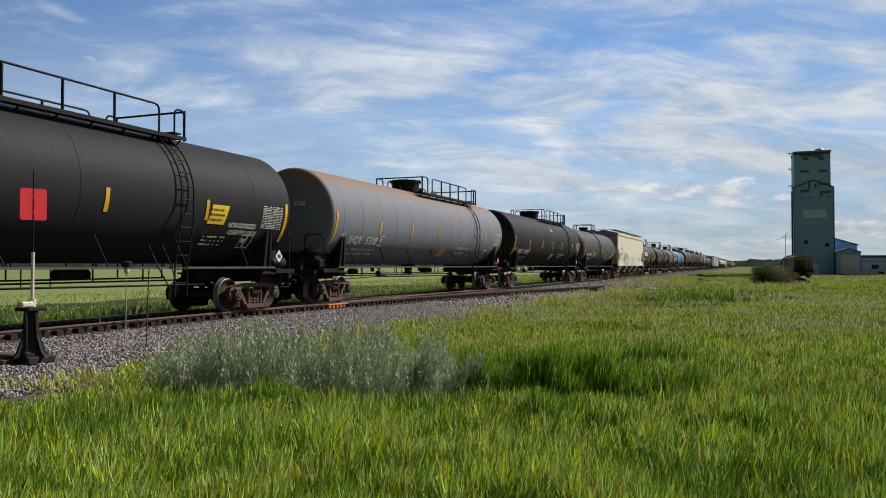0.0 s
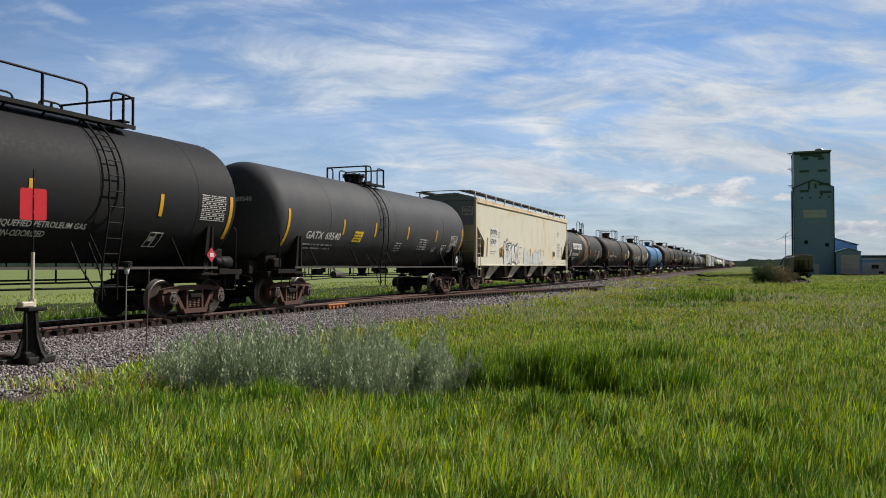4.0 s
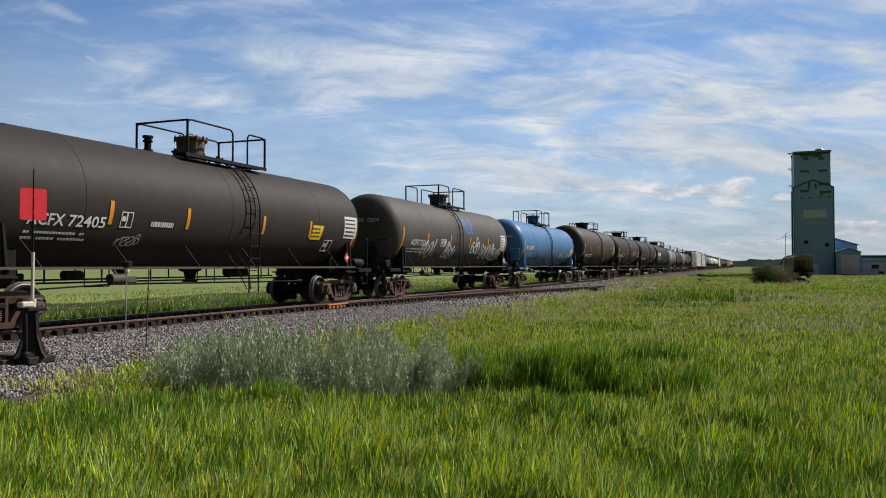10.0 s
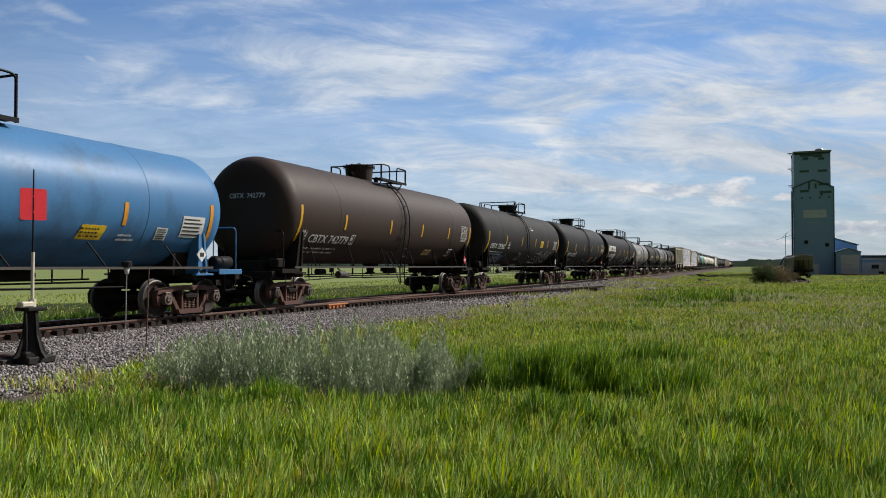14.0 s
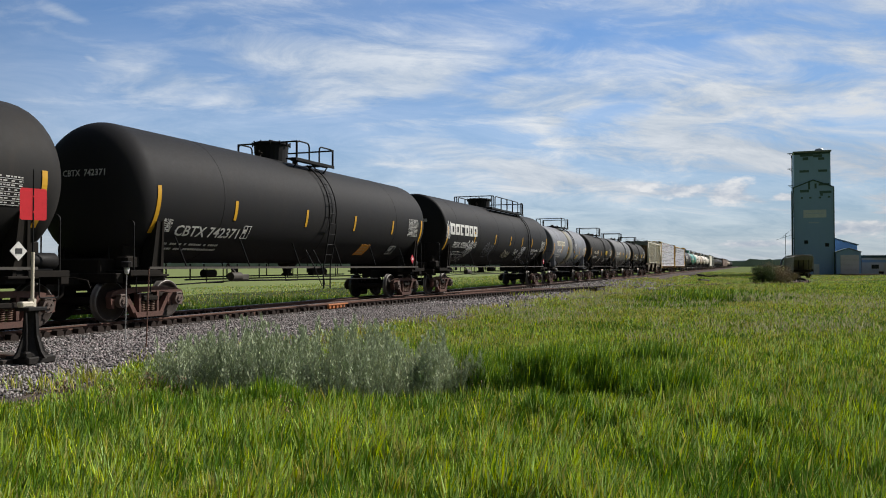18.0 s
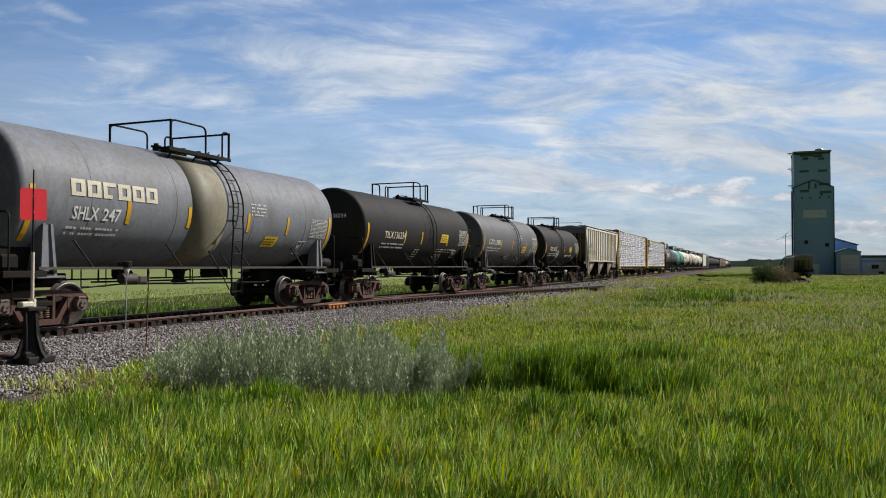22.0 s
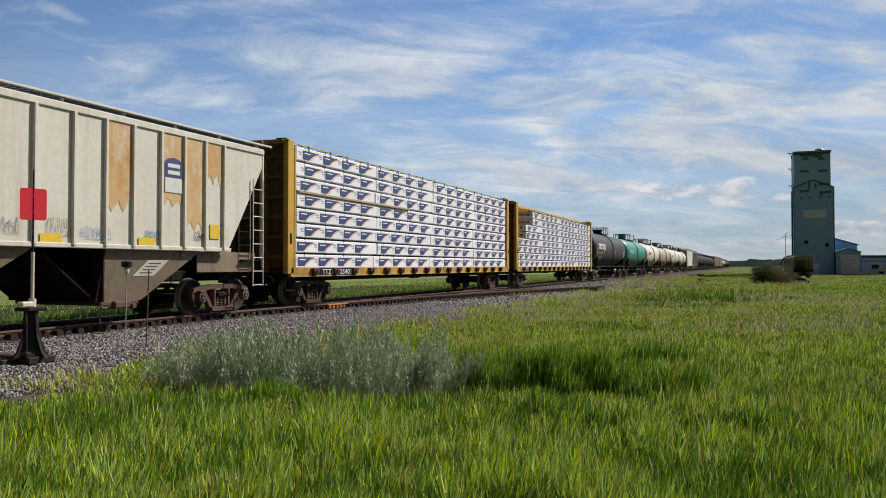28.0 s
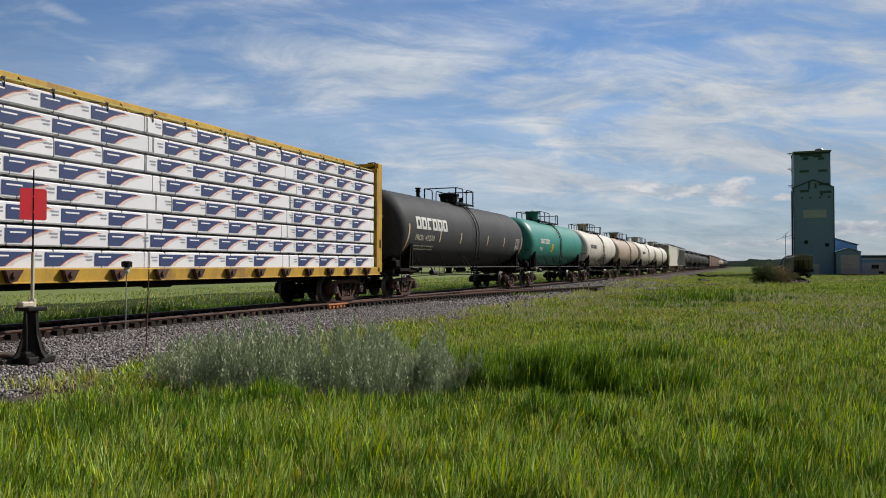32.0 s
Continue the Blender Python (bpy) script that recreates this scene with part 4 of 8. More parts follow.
            part("stirrup_step", shared(("step", 0.42), lambda: step_mesh(0.42)), root, at=(s * (half - 1.25), q * 1.42, 1.05))
    for q in (-1, 1):
        f = Form()
        a = pivot + 0.4
        f.box((0, q * 1.44, 1.20), (2 * a, 0.035, 0.055))
        part("side_handrail", f.mesh("side_handrail", "taupe" if q < 0 else "rail_paint"), root)
        n = max(4, int(length / 2.9))
        for i in range(n):
            if q > 0 and far:
                break
            x = -a + 2 * a * (i + 0.5) / n
            part("rail_bracket", shared(("bracket", r, mid, q), lambda: Form().tube([(-0.28, q * (r * 0.80), mid - r * 0.62), (0.0, q * 1.43, 1.20)], 0.020, 6).mesh("rail_bracket", "rail_paint")), root, at=(x, 0, 0))
    f = Form()
    for y, z in ((0.55, 0.93), (-0.25, 0.88)):
        f.tube([(-half + 4.0, y, z), (half - 4.0, y, z)], 0.022, 6)
    for x in np.arange(-half + 4.2, half - 4.0, 1.55):
        f.tube([(x, 0.55, 0.93), (x, 0.55, 1.3)], 0.02, 5)
        f.tube([(x, -0.25, 0.88), (x, -0.25, 1.3)], 0.02, 5)
    for x in (-half * 0.18, half * 0.3):
        f.box((x, 0.7, 1.08), (0.3, 0.03, 0.16))
        f.tube([(x - 0.4, 1.44, 1.2), (x - 0.4, 1.44, 0.72), (x + 0.4, 1.44, 0.72), (x + 0.4, 1.44, 1.2)], 0.018, 5)
    part("brake_piping", f.mesh("brake_piping", "rail_paint"), root)
    f = Form()
    f.cyl((half * 0.30 - 0.45, 0.35, 1.04), (half * 0.30 + 0.45, 0.35, 1.04), 0.13, n=14)
    part("air_reservoir", f.mesh("air_reservoir", "under"), root)
    part("brake_cylinder", Form().cyl((-half + 4.6, -0.35, 1.04), (-half + 5.05, -0.35, 1.04), 0.11, n=12).mesh("brake_cylinder", "under"), root)
    f = Form()
    f.lathe([(mid - r + 0.05, 0.32), (mid - r - 0.06, 0.30), (mid - r - 0.12, 0.17), (mid - r - 0.3, 0.13), (mid - r - 0.34, 0.2), (mid - r - 0.4, 0.2), (mid - r - 0.4, 0.02)], 16, "z", (0.2, 0, 0))
    part("outlet_valve", f.mesh("outlet_valve", "under"), root)
    f = Form().lathe([(-0.36, 0.02), (-0.36, 0.12), (-0.31, 0.165), (0.31, 0.165), (0.36, 0.12), (0.36, 0.02)], 16, "x", (0, 0, 0))
    f.box((0, 0.02, -0.15), (0.5, 0.2, 0.08), 0.01)
    part("air_cylinder", f.mesh("air_cylinder", "rail_paint"), root, at=(half - 1.12, -1.02, 1.34))
    for y, z in ((-0.6, 0.52), (-0.35, 0.50)):        # brake levers and pipes hanging between the trucks
        f = Form().tube([(-pivot + 1.6, y, z + 0.26), (-pivot * 0.45, y, z + 0.32), (pivot * 0.2, y, z + 0.28), (pivot - 1.6, y, z + 0.24)], 0.018, 5)
        part("brake_rod", f.mesh("brake_rod", "rail_paint"), root)
    f = Form().cyl((-pivot * 0.52, -0.75, 0.95), (-pivot * 0.52 + 0.42, -0.75, 0.95), 0.12, n=12)
    f.box((-pivot * 0.52 + 0.62, -0.75, 0.93), (0.34, 0.10, 0.16), 0.02)
    f.tube([(-pivot * 0.52 + 0.2, -0.75, 1.05), (-pivot * 0.52 + 0.2, -0.5, 1.3)], 0.03, 6)
    part("slack_adjuster", f.mesh("slack_adjuster", "taupe"), root)
    f = Form()
    bx = -half + 1.1
    f.lathe([(0.0, 0.27), (0.02, 0.29), (0.04, 0.27)], 18, "x", (bx, -0.55, 1.9))
    for k in range(5):
        f.tube([(bx + 0.02, -0.55, 1.9), (bx + 0.02, -0.55 + 0.27 * math.cos(k * 1.257), 1.9 + 0.27 * math.sin(k * 1.257))], 0.012, 5)
    f.box((bx + 0.1, -0.55, 1.55), (0.2, 0.3, 0.9), 0.03)
    f.box((bx + 0.05, -1.05, 1.32), (0.42, 0.34, 0.3), 0.05)
    part("hand_brake", f.mesh("hand_brake", "under"), root, "hand brake wheel and housing")
    # ladder that follows the shell
    w, top = 0.21, mid + r
    arc = [(-(r + 0.09) * math.cos(a), mid + (r + 0.09) * math.sin(a)) for a in np.linspace(math.radians(68 if wide < 1 else 56), math.radians(-8), 12)]
    path = [(-max(0.62, wide - 0.2), top - (0.12 if wide > 1 else -0.1))] + arc + [(-(r + 0.09), mid - 0.5), (-1.5, 1.2), (-1.5, 0.52)]
    f = Form()
    for s in (-1, 1):
        f.tube([(ladder + s * w, y, z) for y, z in path], 0.022, 6)
    lengths = [0.0]
    for p, q in zip(path, path[1:]):
        lengths.append(lengths[-1] + math.dist(p, q))
    for d in np.arange(0.2, lengths[-1], 0.33):
        i = max(j for j in range(len(lengths) - 1) if lengths[j] <= d)
        t = (d - lengths[i]) / (lengths[i + 1] - lengths[i])
        y, z = path[i][0] + (path[i + 1][0] - path[i][0]) * t, path[i][1] + (path[i + 1][1] - path[i][1]) * t
        f.tube([(ladder - w, y, z), (ladder + w, y, z)], 0.014, 5)
    for dx in (-0.3, -0.75):
        f.tube([(ladder + dx + 0.1, -1.1, mid - r * 0.72), (ladder + dx, -1.5, 1.2), (ladder + dx * 0.4, -1.5, 0.62)], 0.016, 5)
    part("ladder", f.mesh("ladder", "rail_paint"), root, "steel ladder curving over the tank")
    # top platform: rails round it with openings for the manway and the ladder, all joined across at both ends
    if rails is None:
        rails = (deck[0], (deck[0] + deck[1]) / 2, deck[1] - 0.6, deck[1])
    a, b = rails[0] - 0.08, rails[-1] + 0.05
    dk = top - (0.13 if long_deck else 0.04)      # height of the walkway
    f = Form()
    for q in (-1, 1):
        f.box(((a + b) / 2, q * (wide - 0.18), dk + 0.02), (b - a, 0.34, 0.05), 0.01)
        f.box(((a + b) / 2, q * (wide + 0.02), dk + 0.0), (b - a, 0.03, 0.09))
        for x in np.arange(a + 0.15, b, 0.9):
            f.tube([(x, q * (wide + 0.02), dk), (x, q * (wide - 0.16), mid + math.sqrt(r * r - (wide - 0.16) ** 2))], 0.025, 5)
    f.box((b - 0.12, 0, top + 0.015), (0.3, 2 * wide - 0.3, 0.04), 0.01)
    part("top_platform", f.mesh("top_platform", "rail_paint"), root)
    for q in (-1, 1):
        y = q * wide
        own = far_rails if far_rails and q > 0 else rails
        for k in range(0, len(own), 2):
            x0, x1 = own[k], own[k + 1]
            f = Form()
            f.tube(bent([(x0, y, dk), (x0, y, top + rise), (x1, y, top + rise), (x1, y, dk)], min(0.16, (x1 - x0) * 0.45)), 0.026, 6)
            for x in (np.linspace(x0, x1, int((x1 - x0) / 1.4) + 2)[1:-1] if x1 - x0 > 2.2 else [x0 + 0.35] if long_deck and k else []):
                f.tube([(x, y, dk - 0.06), (x, y, top + rise)], 0.034, 6)
            part("platform_rail", f.mesh("platform_rail", "rail_paint"), root)
            if far_rails:                 # a rounded knee rail inside the hoop
                e = x0 if k else x1
                d = 0.34 if k else -0.34
                part("knee_rail", Form().tube(bent([(e, y, top + rise - 0.06), (e + d, y, top + rise - 0.06), (e + d, y, top + rise * 0.5), (e, y, top + rise * 0.5)], 0.12), 0.022, 6).mesh("knee_rail", "rail_paint"), root)
        if len(own) > 4 or far_rails and q < 0:       # a chain closes the opening beside the manway
            u, v = rails[1], rails[2]
            f = Form().tube([(u + (v - u) * t, y, top + rise * 0.9 - 0.5 * (v - u) * t * (1 - t)) for t in (0, 0.25, 0.5, 0.75, 1)], 0.008, 4)
            part("safety_chain", f.mesh("safety_chain", "rail_paint"), root)
    for x in () if far_rails else (rails[0], rails[-1]):
        f = Form().tube([(x, -wide, top + rise - 0.02), (x, wide, top + rise - 0.02)], 0.026, 6)
        for y in (-wide, wide):
            f.tube([(x, y, dk - 0.05), (x, y, top + rise)], 0.034, 6)
        part("end_rail", f.mesh("end_rail", "rail_paint"), root)
    f = Form()
    f.lathe([(top - 0.16, mr - 0.05), (top + hood, mr), (top + hood, mr + 0.04), (top + hood + 0.05, mr + 0.04), (top + hood + 0.08, mr - 0.02), (top + hood + 0.10, 0.001)], 24, "z", (man, 0, 0), smooth=False)
    for k in range(12):
        c, s = (mr + 0.04) * math.cos(k * 0.5236), (mr + 0.04) * math.sin(k * 0.5236)
        f.cyl((man + c, s, top + hood - 0.06), (man + c, s, top + hood + 0.09), 0.024, n=6)
    manway = part("manway", f.mesh("manway", bigbox[0] if bigbox else ("black" if paint in ("grey", "oldgrey", "charcoal", "midgrey") else paint)), root, "bolted manway dome")
    f = Form().tube(bent([(man - 0.12, 0, top + hood + 0.07), (man - 0.12, 0, top + hood + 0.17), (man + 0.12, 0, top + hood + 0.17), (man + 0.12, 0, top + hood + 0.07)], 0.05), 0.014, 5)
    part("lid_handle", f.mesh("lid_handle", "rail_paint"), manway)
    for x, h in vents:
        f = Form().lathe([(top - 0.05, 0.13), (top + 0.05, 0.13), (top + 0.05, 0.085), (top + h * 0.6, 0.085), (top + h * 0.6, 0.12), (top + h * 0.72, 0.12), (top + h * 0.74, 0.09), (top + h * 0.84, 0.09), (top + h * 0.86, 0.13), (top + h, 0.13), (top + h, 0.001)], 14, "z", (x, 0, 0), smooth=False)
        part("relief_valve", f.mesh("relief_valve", "under"), root)
    for x, y, h in ((man + mr + 0.26, 0.1, 0.26), (man + mr + 0.52, -0.2, 0.2), (man + mr + 0.39, 0.35, 0.16), (man - mr - 0.3, -0.1, 0.2)):
        part("valve", shared(("valve", h), lambda: Form().lathe([(-0.1, 0.09), (h * 0.5, 0.09), (h * 0.5, 0.13), (h * 0.7, 0.13), (h * 0.7, 0.06), (h, 0.06), (h, 0.001)], 10, "z", (0, 0, 0), smooth=False).mesh("valve", "under")), root, at=(x, y, top))
    # trucks and couplers
    for s in (-1, 1):
        truck(root, s * pivot)
    ends(root, half)
    return root


# ---- covered hoppers ----
BLOCKS = [[(0.0, 1.0), (0.42, 1.0), (0.5, 0.62), (1.0, 0.72), (0.9, 0.3), (1.0, 0.02), (0.5, 0.0), (-0.1, 0.0)],
          [(0.0, 0.86), (0.3, 1.0), (0.62, 0.88), (1.0, 0.96), (0.86, 0.5), (1.0, 0.0), (0.66, 0.03), (0.55, 0.26), (0.4, 0.0), (0.05, 0.04)],
          [(0.05, 0.7), (0.45, 0.95), (0.95, 0.86), (0.82, 0.6), (1.0, 0.38), (0.8, 0.02), (0.5, 0.2), (0.2, 0.0), (0.0, 0.36)],
          [(0.0, 0.9), (0.4, 0.82), (0.7, 0.98), (1.0, 0.7), (0.8, 0.45), (0.95, 0.05), (0.3, 0.0), (0.1, 0.4)]]


def hopper_car(start, length, paint, label, ribs=(), bays=3, eave=4.45, sill=1.25, end="endgrey", low="slope", stained=(), marks=(), tags=(), strips=(), boards=(), shield=None, bubbles=(), bars=(), end_mark=None,
               wall=1.58, root=None):
    half = length / 2
    b = half - 0.95                       # half length of the body
    if root is None:
        root = thing("covered_hopper_car", (0, 0, 0), label, "hopper car", "cars of the freight train")
        CARS.append((root, start + half))
    deep = sill > 1.4                     # side walls end above long slopes
    four = bays == 4                      # short side sheets with a dark body set back beside them
    slope0 = sill + (2.02 if four else 2.35 if deep else 1.72)      # where the end sheet turns into the slope
    cut, rise = 1.5 if deep else 1.35, 0.0 if deep else 0.42
    for q in (-1, 1):
        f = Form()
        foot = [(-b + 1.28, slope0 - 0.80), (-b + 1.15, sill + rise), (b - 1.75, sill + rise), (b - 1.75, sill + rise + 0.06)] if four else [(-b + cut, sill + rise), (b - cut, sill + rise)]
        f.prism([(-b, eave), (-b, slope0)] + foot + [(b, slope0), (b, eave)], (0, q * (wall - 0.03), 0), -0.03, 0.03)
        side = part("side_wall", f.mesh("side_wall", paint), root)
        for x in ribs:
            part("rib", shared(("rib", eave, sill, paint, q), lambda: Form().box((-0.02, q * 0.035, (eave + sill) / 2 + 0.02), (0.085, 0.075, eave - sill - 0.02), 0.012).mesh("rib", paint)), side, at=(x, q * wall, 0))
        if q < 0:
            for x0, x1, z0 in stained:
                ragged = random.Random(int(x0 * 100))
                low_edge = [(x0 + (x1 - x0) * k / 14, z0 + ragged.uniform(-0.06, 0.08) + 0.10 * math.sin(k * 0.9 + x0)) for k in range(15)]
                part("stained_panel", Form().prism([(x0, eave - 0.02)] + low_edge + [(x1, eave - 0.02)], (0, -wall - 0.009, 0), 0, 0.008).mesh("stained_panel", "ochre"), side, "ochre rust-stained side panel")
        f = Form()
        f.box((0, q * (wall - 0.02), eave + 0.06), (2 * b + 0.1, 0.12, 0.16), 0.02)
        if four:                          # a folded lip over a rounded roof edge
            f.box((0, q * (wall + 0.035), eave - 0.06), (2 * b, 0.05, 0.10), 0.02)
        part("top_chord", f.mesh("top_chord", "rustchord" if four else paint), root, "rust-streaked top chord" if four else "")
        f = Form()
        if sill < 1.4:
            f.box((0, q * (wall - 0.05), sill + 0.21), (2 * b + 0.1, 0.10, 0.42), 0.015)
            f.box((0, q * (wall + 0.01), sill + 0.02), (2 * b + 0.1, 0.09, 0.05), 0.01)
        else:
            f.box((0, q * (wall - 0.02), sill + 0.03), (2 * b - 2 * cut + 0.2, 0.12, 0.10), 0.015)
        part("side_sill", f.mesh("side_sill", paint), root)
    # roof, a low arch
    arc = [(y, eave + 0.14 + (0.10 if deep else 0.26) * (1 - (y / (wall + 0.02)) ** 2)) for y in np.linspace(-wall - 0.02, wall + 0.02, 11)]
    f = Form().prism(arc + [(wall, eave + 0.02), (-wall, eave + 0.02)], (0, 0, 0), -b, b, "yz")
    part("roof", f.mesh("roof", end), root)
    for i in range(6):
        x = -b + 2 * b * (i + 0.5) / 6
        part("hatch", shared(("hatch", eave), lambda: Form().box((0, 0, eave + 0.44), (1.5, 0.72, 0.12), 0.03).box((0, 0, eave + 0.51), (1.2, 0.1, 0.05), 0.01).mesh("hatch", end)), root, at=(x, 0, -0.18 if deep else 0))
    for q in (-1, 1):
        f = Form()
        y, z = (q * (wall - 0.30), eave + 0.25) if deep else (q * (wall - 0.42), eave + 0.46)
        for dy in (-0.28, 0.28):
            f.box((0, y + dy, z), (2 * b + 0.9, 0.03, 0.05))
        for x in np.arange(-b - 0.4, b + 0.4, 0.14):
            f.box((x, y, z), (0.035, 0.56, 0.03))
        part("running_board", f.mesh("running_board", "walkway"), root, "weathered steel roof walkway")
        for x in np.linspace(-b + 0.14, b - 0.14, 13 if four else 11):
            part("walkway_post", shared(("wpost", eave, wall, q, paint), lambda: Form().box((0, q * (wall - 0.1), eave + (0.25 if deep else 0.29)), (0.09, 0.06, 0.26 if deep else 0.34), 0.01).mesh("walkway_post", "offwhite" if four else paint)), root, at=(x, 0, -0.11 if deep else 0))
        if deep:
            part("walkway_edge", Form().box((0, q * (wall - 0.01), eave + 0.265), (2 * b + 0.9, 0.035, 0.05), 0.008).mesh("walkway_edge", paint), root)
    for s in (-1, 1):
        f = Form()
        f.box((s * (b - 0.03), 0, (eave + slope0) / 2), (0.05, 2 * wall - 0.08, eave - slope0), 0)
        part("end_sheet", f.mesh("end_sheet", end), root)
        f = Form()
        f.prism([(s * (b - 0.02), slope0), (s * (b - 0.08), slope0 + 0.06), (s * (b - 3.2), sill - 0.1), (s * (b - 3.1), sill - 0.16)], (0, 0, 0), -wall + 0.06, wall - 0.06)
        part("slope_sheet", f.mesh("slope_sheet", low), root)
        f = Form()
        f.box((s * (b + 0.02), 0, min(sill, 1.25) - 0.02), (0.16, 2 * wall, 0.34), 0.02)
        part("end_sill", f.mesh("end_sill", "under"), root)
        part("draft_sill", Form().box((s * (half - 1.9), 0, 0.98), (2.7, 0.42, 0.28), 0.03).mesh("draft_sill", "under"), root)
        part("body_bolster", Form().box((s * (half - 2.1), 0, 1.12), (0.5, 2.4, 0.25), 0.03).mesh("body_bolster", "under"), root)
        for y in (-0.75, 0.0, 0.75):
            part("end_post", Form().box((s * (b - 0.06), y, (slope0 + 1.25) / 2), (0.10, 0.10, slope0 - 1.25), 0.02).mesh("end_post", "under"), root)
        part("end_walkway", Form().box((s * (b - 0.3), 0, 1.39), (0.9, 2 * wall - 0.1, 0.05), 0.01).mesh("end_walkway", "under"), root)
        for q in (-1, 1):
            f = Form()
            y = q * (wall - 0.03)
            crest = 2.76 if four else 3.6 if deep else slope0 + 0.25
            f.box((s * (b + 0.02), y, (eave + 1.2) / 2 if four else (slope0 + 1.2) / 2 + 0.2), (0.15, 0.12, eave - 1.1) if four else (0.09, 0.09, slope0 - 0.8), 0.015)
            for dx in (0.0, 0.46):
                f.tube([(s * (b - 0.04 - dx), q * (wall + 0.06), 0.70), (s * (b - 0.04 - dx), q * (wall + 0.06), crest)], 0.018, 6)
            for z in np.arange(0.73, crest + 0.05, 0.37):
                f.tube([(s * (b - 0.04), q * (wall + 0.06), z), (s * (b - 0.5), q * (wall + 0.06), z)], 0.014, 6)
            part("corner_ladder", f.mesh("corner_ladder", paint), root)
        f = Form()
        flip = -1 if four else 1
        for y in (-1.05 * flip, -0.62 * flip):
            f.tube([(s * (b + 0.10), y, sill), (s * (b + 0.10), y, eave + 0.36)], 0.016, 6)
        for z in np.arange(sill + 0.2, eave + 0.5, 0.38):
            f.tube([(s * (b + 0.10), -1.05 * flip, z), (s * (b + 0.10), -0.62 * flip, z)], 0.013, 6)
        if four:                          # guard rail across the end platform
            for z in (1.95, 2.45):
                f.tube([(s * (b + 0.12), -1.5, z), (s * (b + 0.12), -0.2, z)], 0.016, 6)
            f.tube([(s * (b + 0.12), -0.75, sill), (s * (b + 0.12), -0.75, 2.45)], 0.02, 6)
        f.tube(bent([(s * (b + 0.45), -1.2, eave + 0.36), (s * (b + 0.45), -1.2, eave + 0.48), (s * (b + 0.45), 1.2, eave + 0.48), (s * (b + 0.45), 1.2, eave + 0.36)], 0.08), 0.02, 6)
        part("end_ladder", f.mesh("end_ladder", "lightsteel"), root)
        if deep:
            for q in (-1, 1):
                part("shear_plate", Form().box((s * (b - 1.25), q * (wall - 0.22), 1.34), (2.4, 0.05, 0.52), 0.01).mesh("shear_plate", low), root, "rusty plate above the truck")
        truck(root, s * (half - (2.25 if four else 2.1)))
    # discharge bays: two sloping side sheets between two end sheets
    span = 2 * (b - 2.3) / bays
    for i in range(bays):
        x = -b + 2.3 + span * (i + 0.5)
        h, g, z0, z1 = span / 2 - 0.04, 0.48, sill + 0.02, 0.50
        tl, tr, bl, br, back = -h, h, -g, g, -h
        if deep:                          # steep on one end, a long slope on the other
            x, z1 = -6.75 + 4.78 * i, 0.48
            tl, tr, bl, br, back = 0.0, 3.05, -0.08, 1.22, -1.62
        if four:
            x, z1 = -7.62 + 4.14 * i, 0.58
            tl, tr, bl, br, back = 0.0, 1.72, 0.14, 0.85, -0.02
        y0, y1 = wall - 0.10, 1.22 if deep else 1.15
        hop = thing_part("discharge_bay", root, (x, 0, 0))

        def side(q):
            vs = [(tl, q * y0, z0), (tr, q * y0, z0), (br, q * y1, z1), (bl, q * y1, z1)]
            return Form().add(vs + [(a_, y - q * 0.03, z) for a_, y, z in vs], [(0, 1, 2, 3), (7, 6, 5, 4), (0, 3, 7, 4), (1, 5, 6, 2), (0, 4, 5, 1), (3, 2, 6, 7)]).mesh("bay_side", low)

        # end sheets of the deep bays are near-black to paint their shade
        def sheet(s_):
            t_, b_ = (back, bl) if s_ < 0 else (tr, br)
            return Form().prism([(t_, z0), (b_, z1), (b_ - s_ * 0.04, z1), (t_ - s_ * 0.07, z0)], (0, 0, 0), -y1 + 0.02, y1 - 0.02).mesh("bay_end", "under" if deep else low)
        for q in (-1, 1):
            part("bay_side", shared(("bayside", span, sill, wall, low, q), lambda: side(q)), hop)
            part("bay_end", shared(("bayend", span, sill, wall, low, q), lambda: sheet(q)), hop)
        # a near-black block stands in for the bay's shaded, set-back side
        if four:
            part("bay_body", shared(("baybody", wall), lambda: Form().prism([(-2.2, z0), (-0.05, z0), (0.08, z1), (-1.65, z1), (-1.75, z1 + 0.12)], (0, 0, 0), -1.0, 1.0).mesh("bay_body", "under")), hop, "bay body coloured dark for its shade")
        # near-black sheet in the recess, its shade put into the colour
        if deep:
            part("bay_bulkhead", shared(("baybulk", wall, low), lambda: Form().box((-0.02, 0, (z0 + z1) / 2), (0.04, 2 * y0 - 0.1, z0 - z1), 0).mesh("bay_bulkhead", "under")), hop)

            def board():
                f = Form()

                def at(u, z, off=0.0):
                    k = (z - z1) / (z0 - z1)
                    return (u, -(y1 + (y0 - y1) * k) - 0.008 - off, z)
                f.add([at(0.85, 1.02), at(1.50, 1.02), at(1.92, 1.38), at(1.27, 1.38)], [(0, 1, 2, 3)])
                f.slot = 1
                for z in (1.08, 1.15, 1.22, 1.29):
                    u = 0.90 + (z - 1.02) * 1.13
                    f.add([at(u + 0.06, z, 0.004), at(u + 0.46, z, 0.004), at(u + 0.48, z + 0.02, 0.004), at(u + 0.08, z + 0.02, 0.004)], [(0, 1, 2, 3)])
                return f.mesh("data_panel", "offwhite", "ink")
            part("data_panel", shared(("bayboard",), board), hop, "white stencilled data panel")

        def gate():
            f = Form()
            f.box((0, 0, 0.44), (1.1, 2.5, 0.09), 0.015)
            f.box((0, -1.28, 0.40), (0.5, 0.16, 0.16), 0.03)
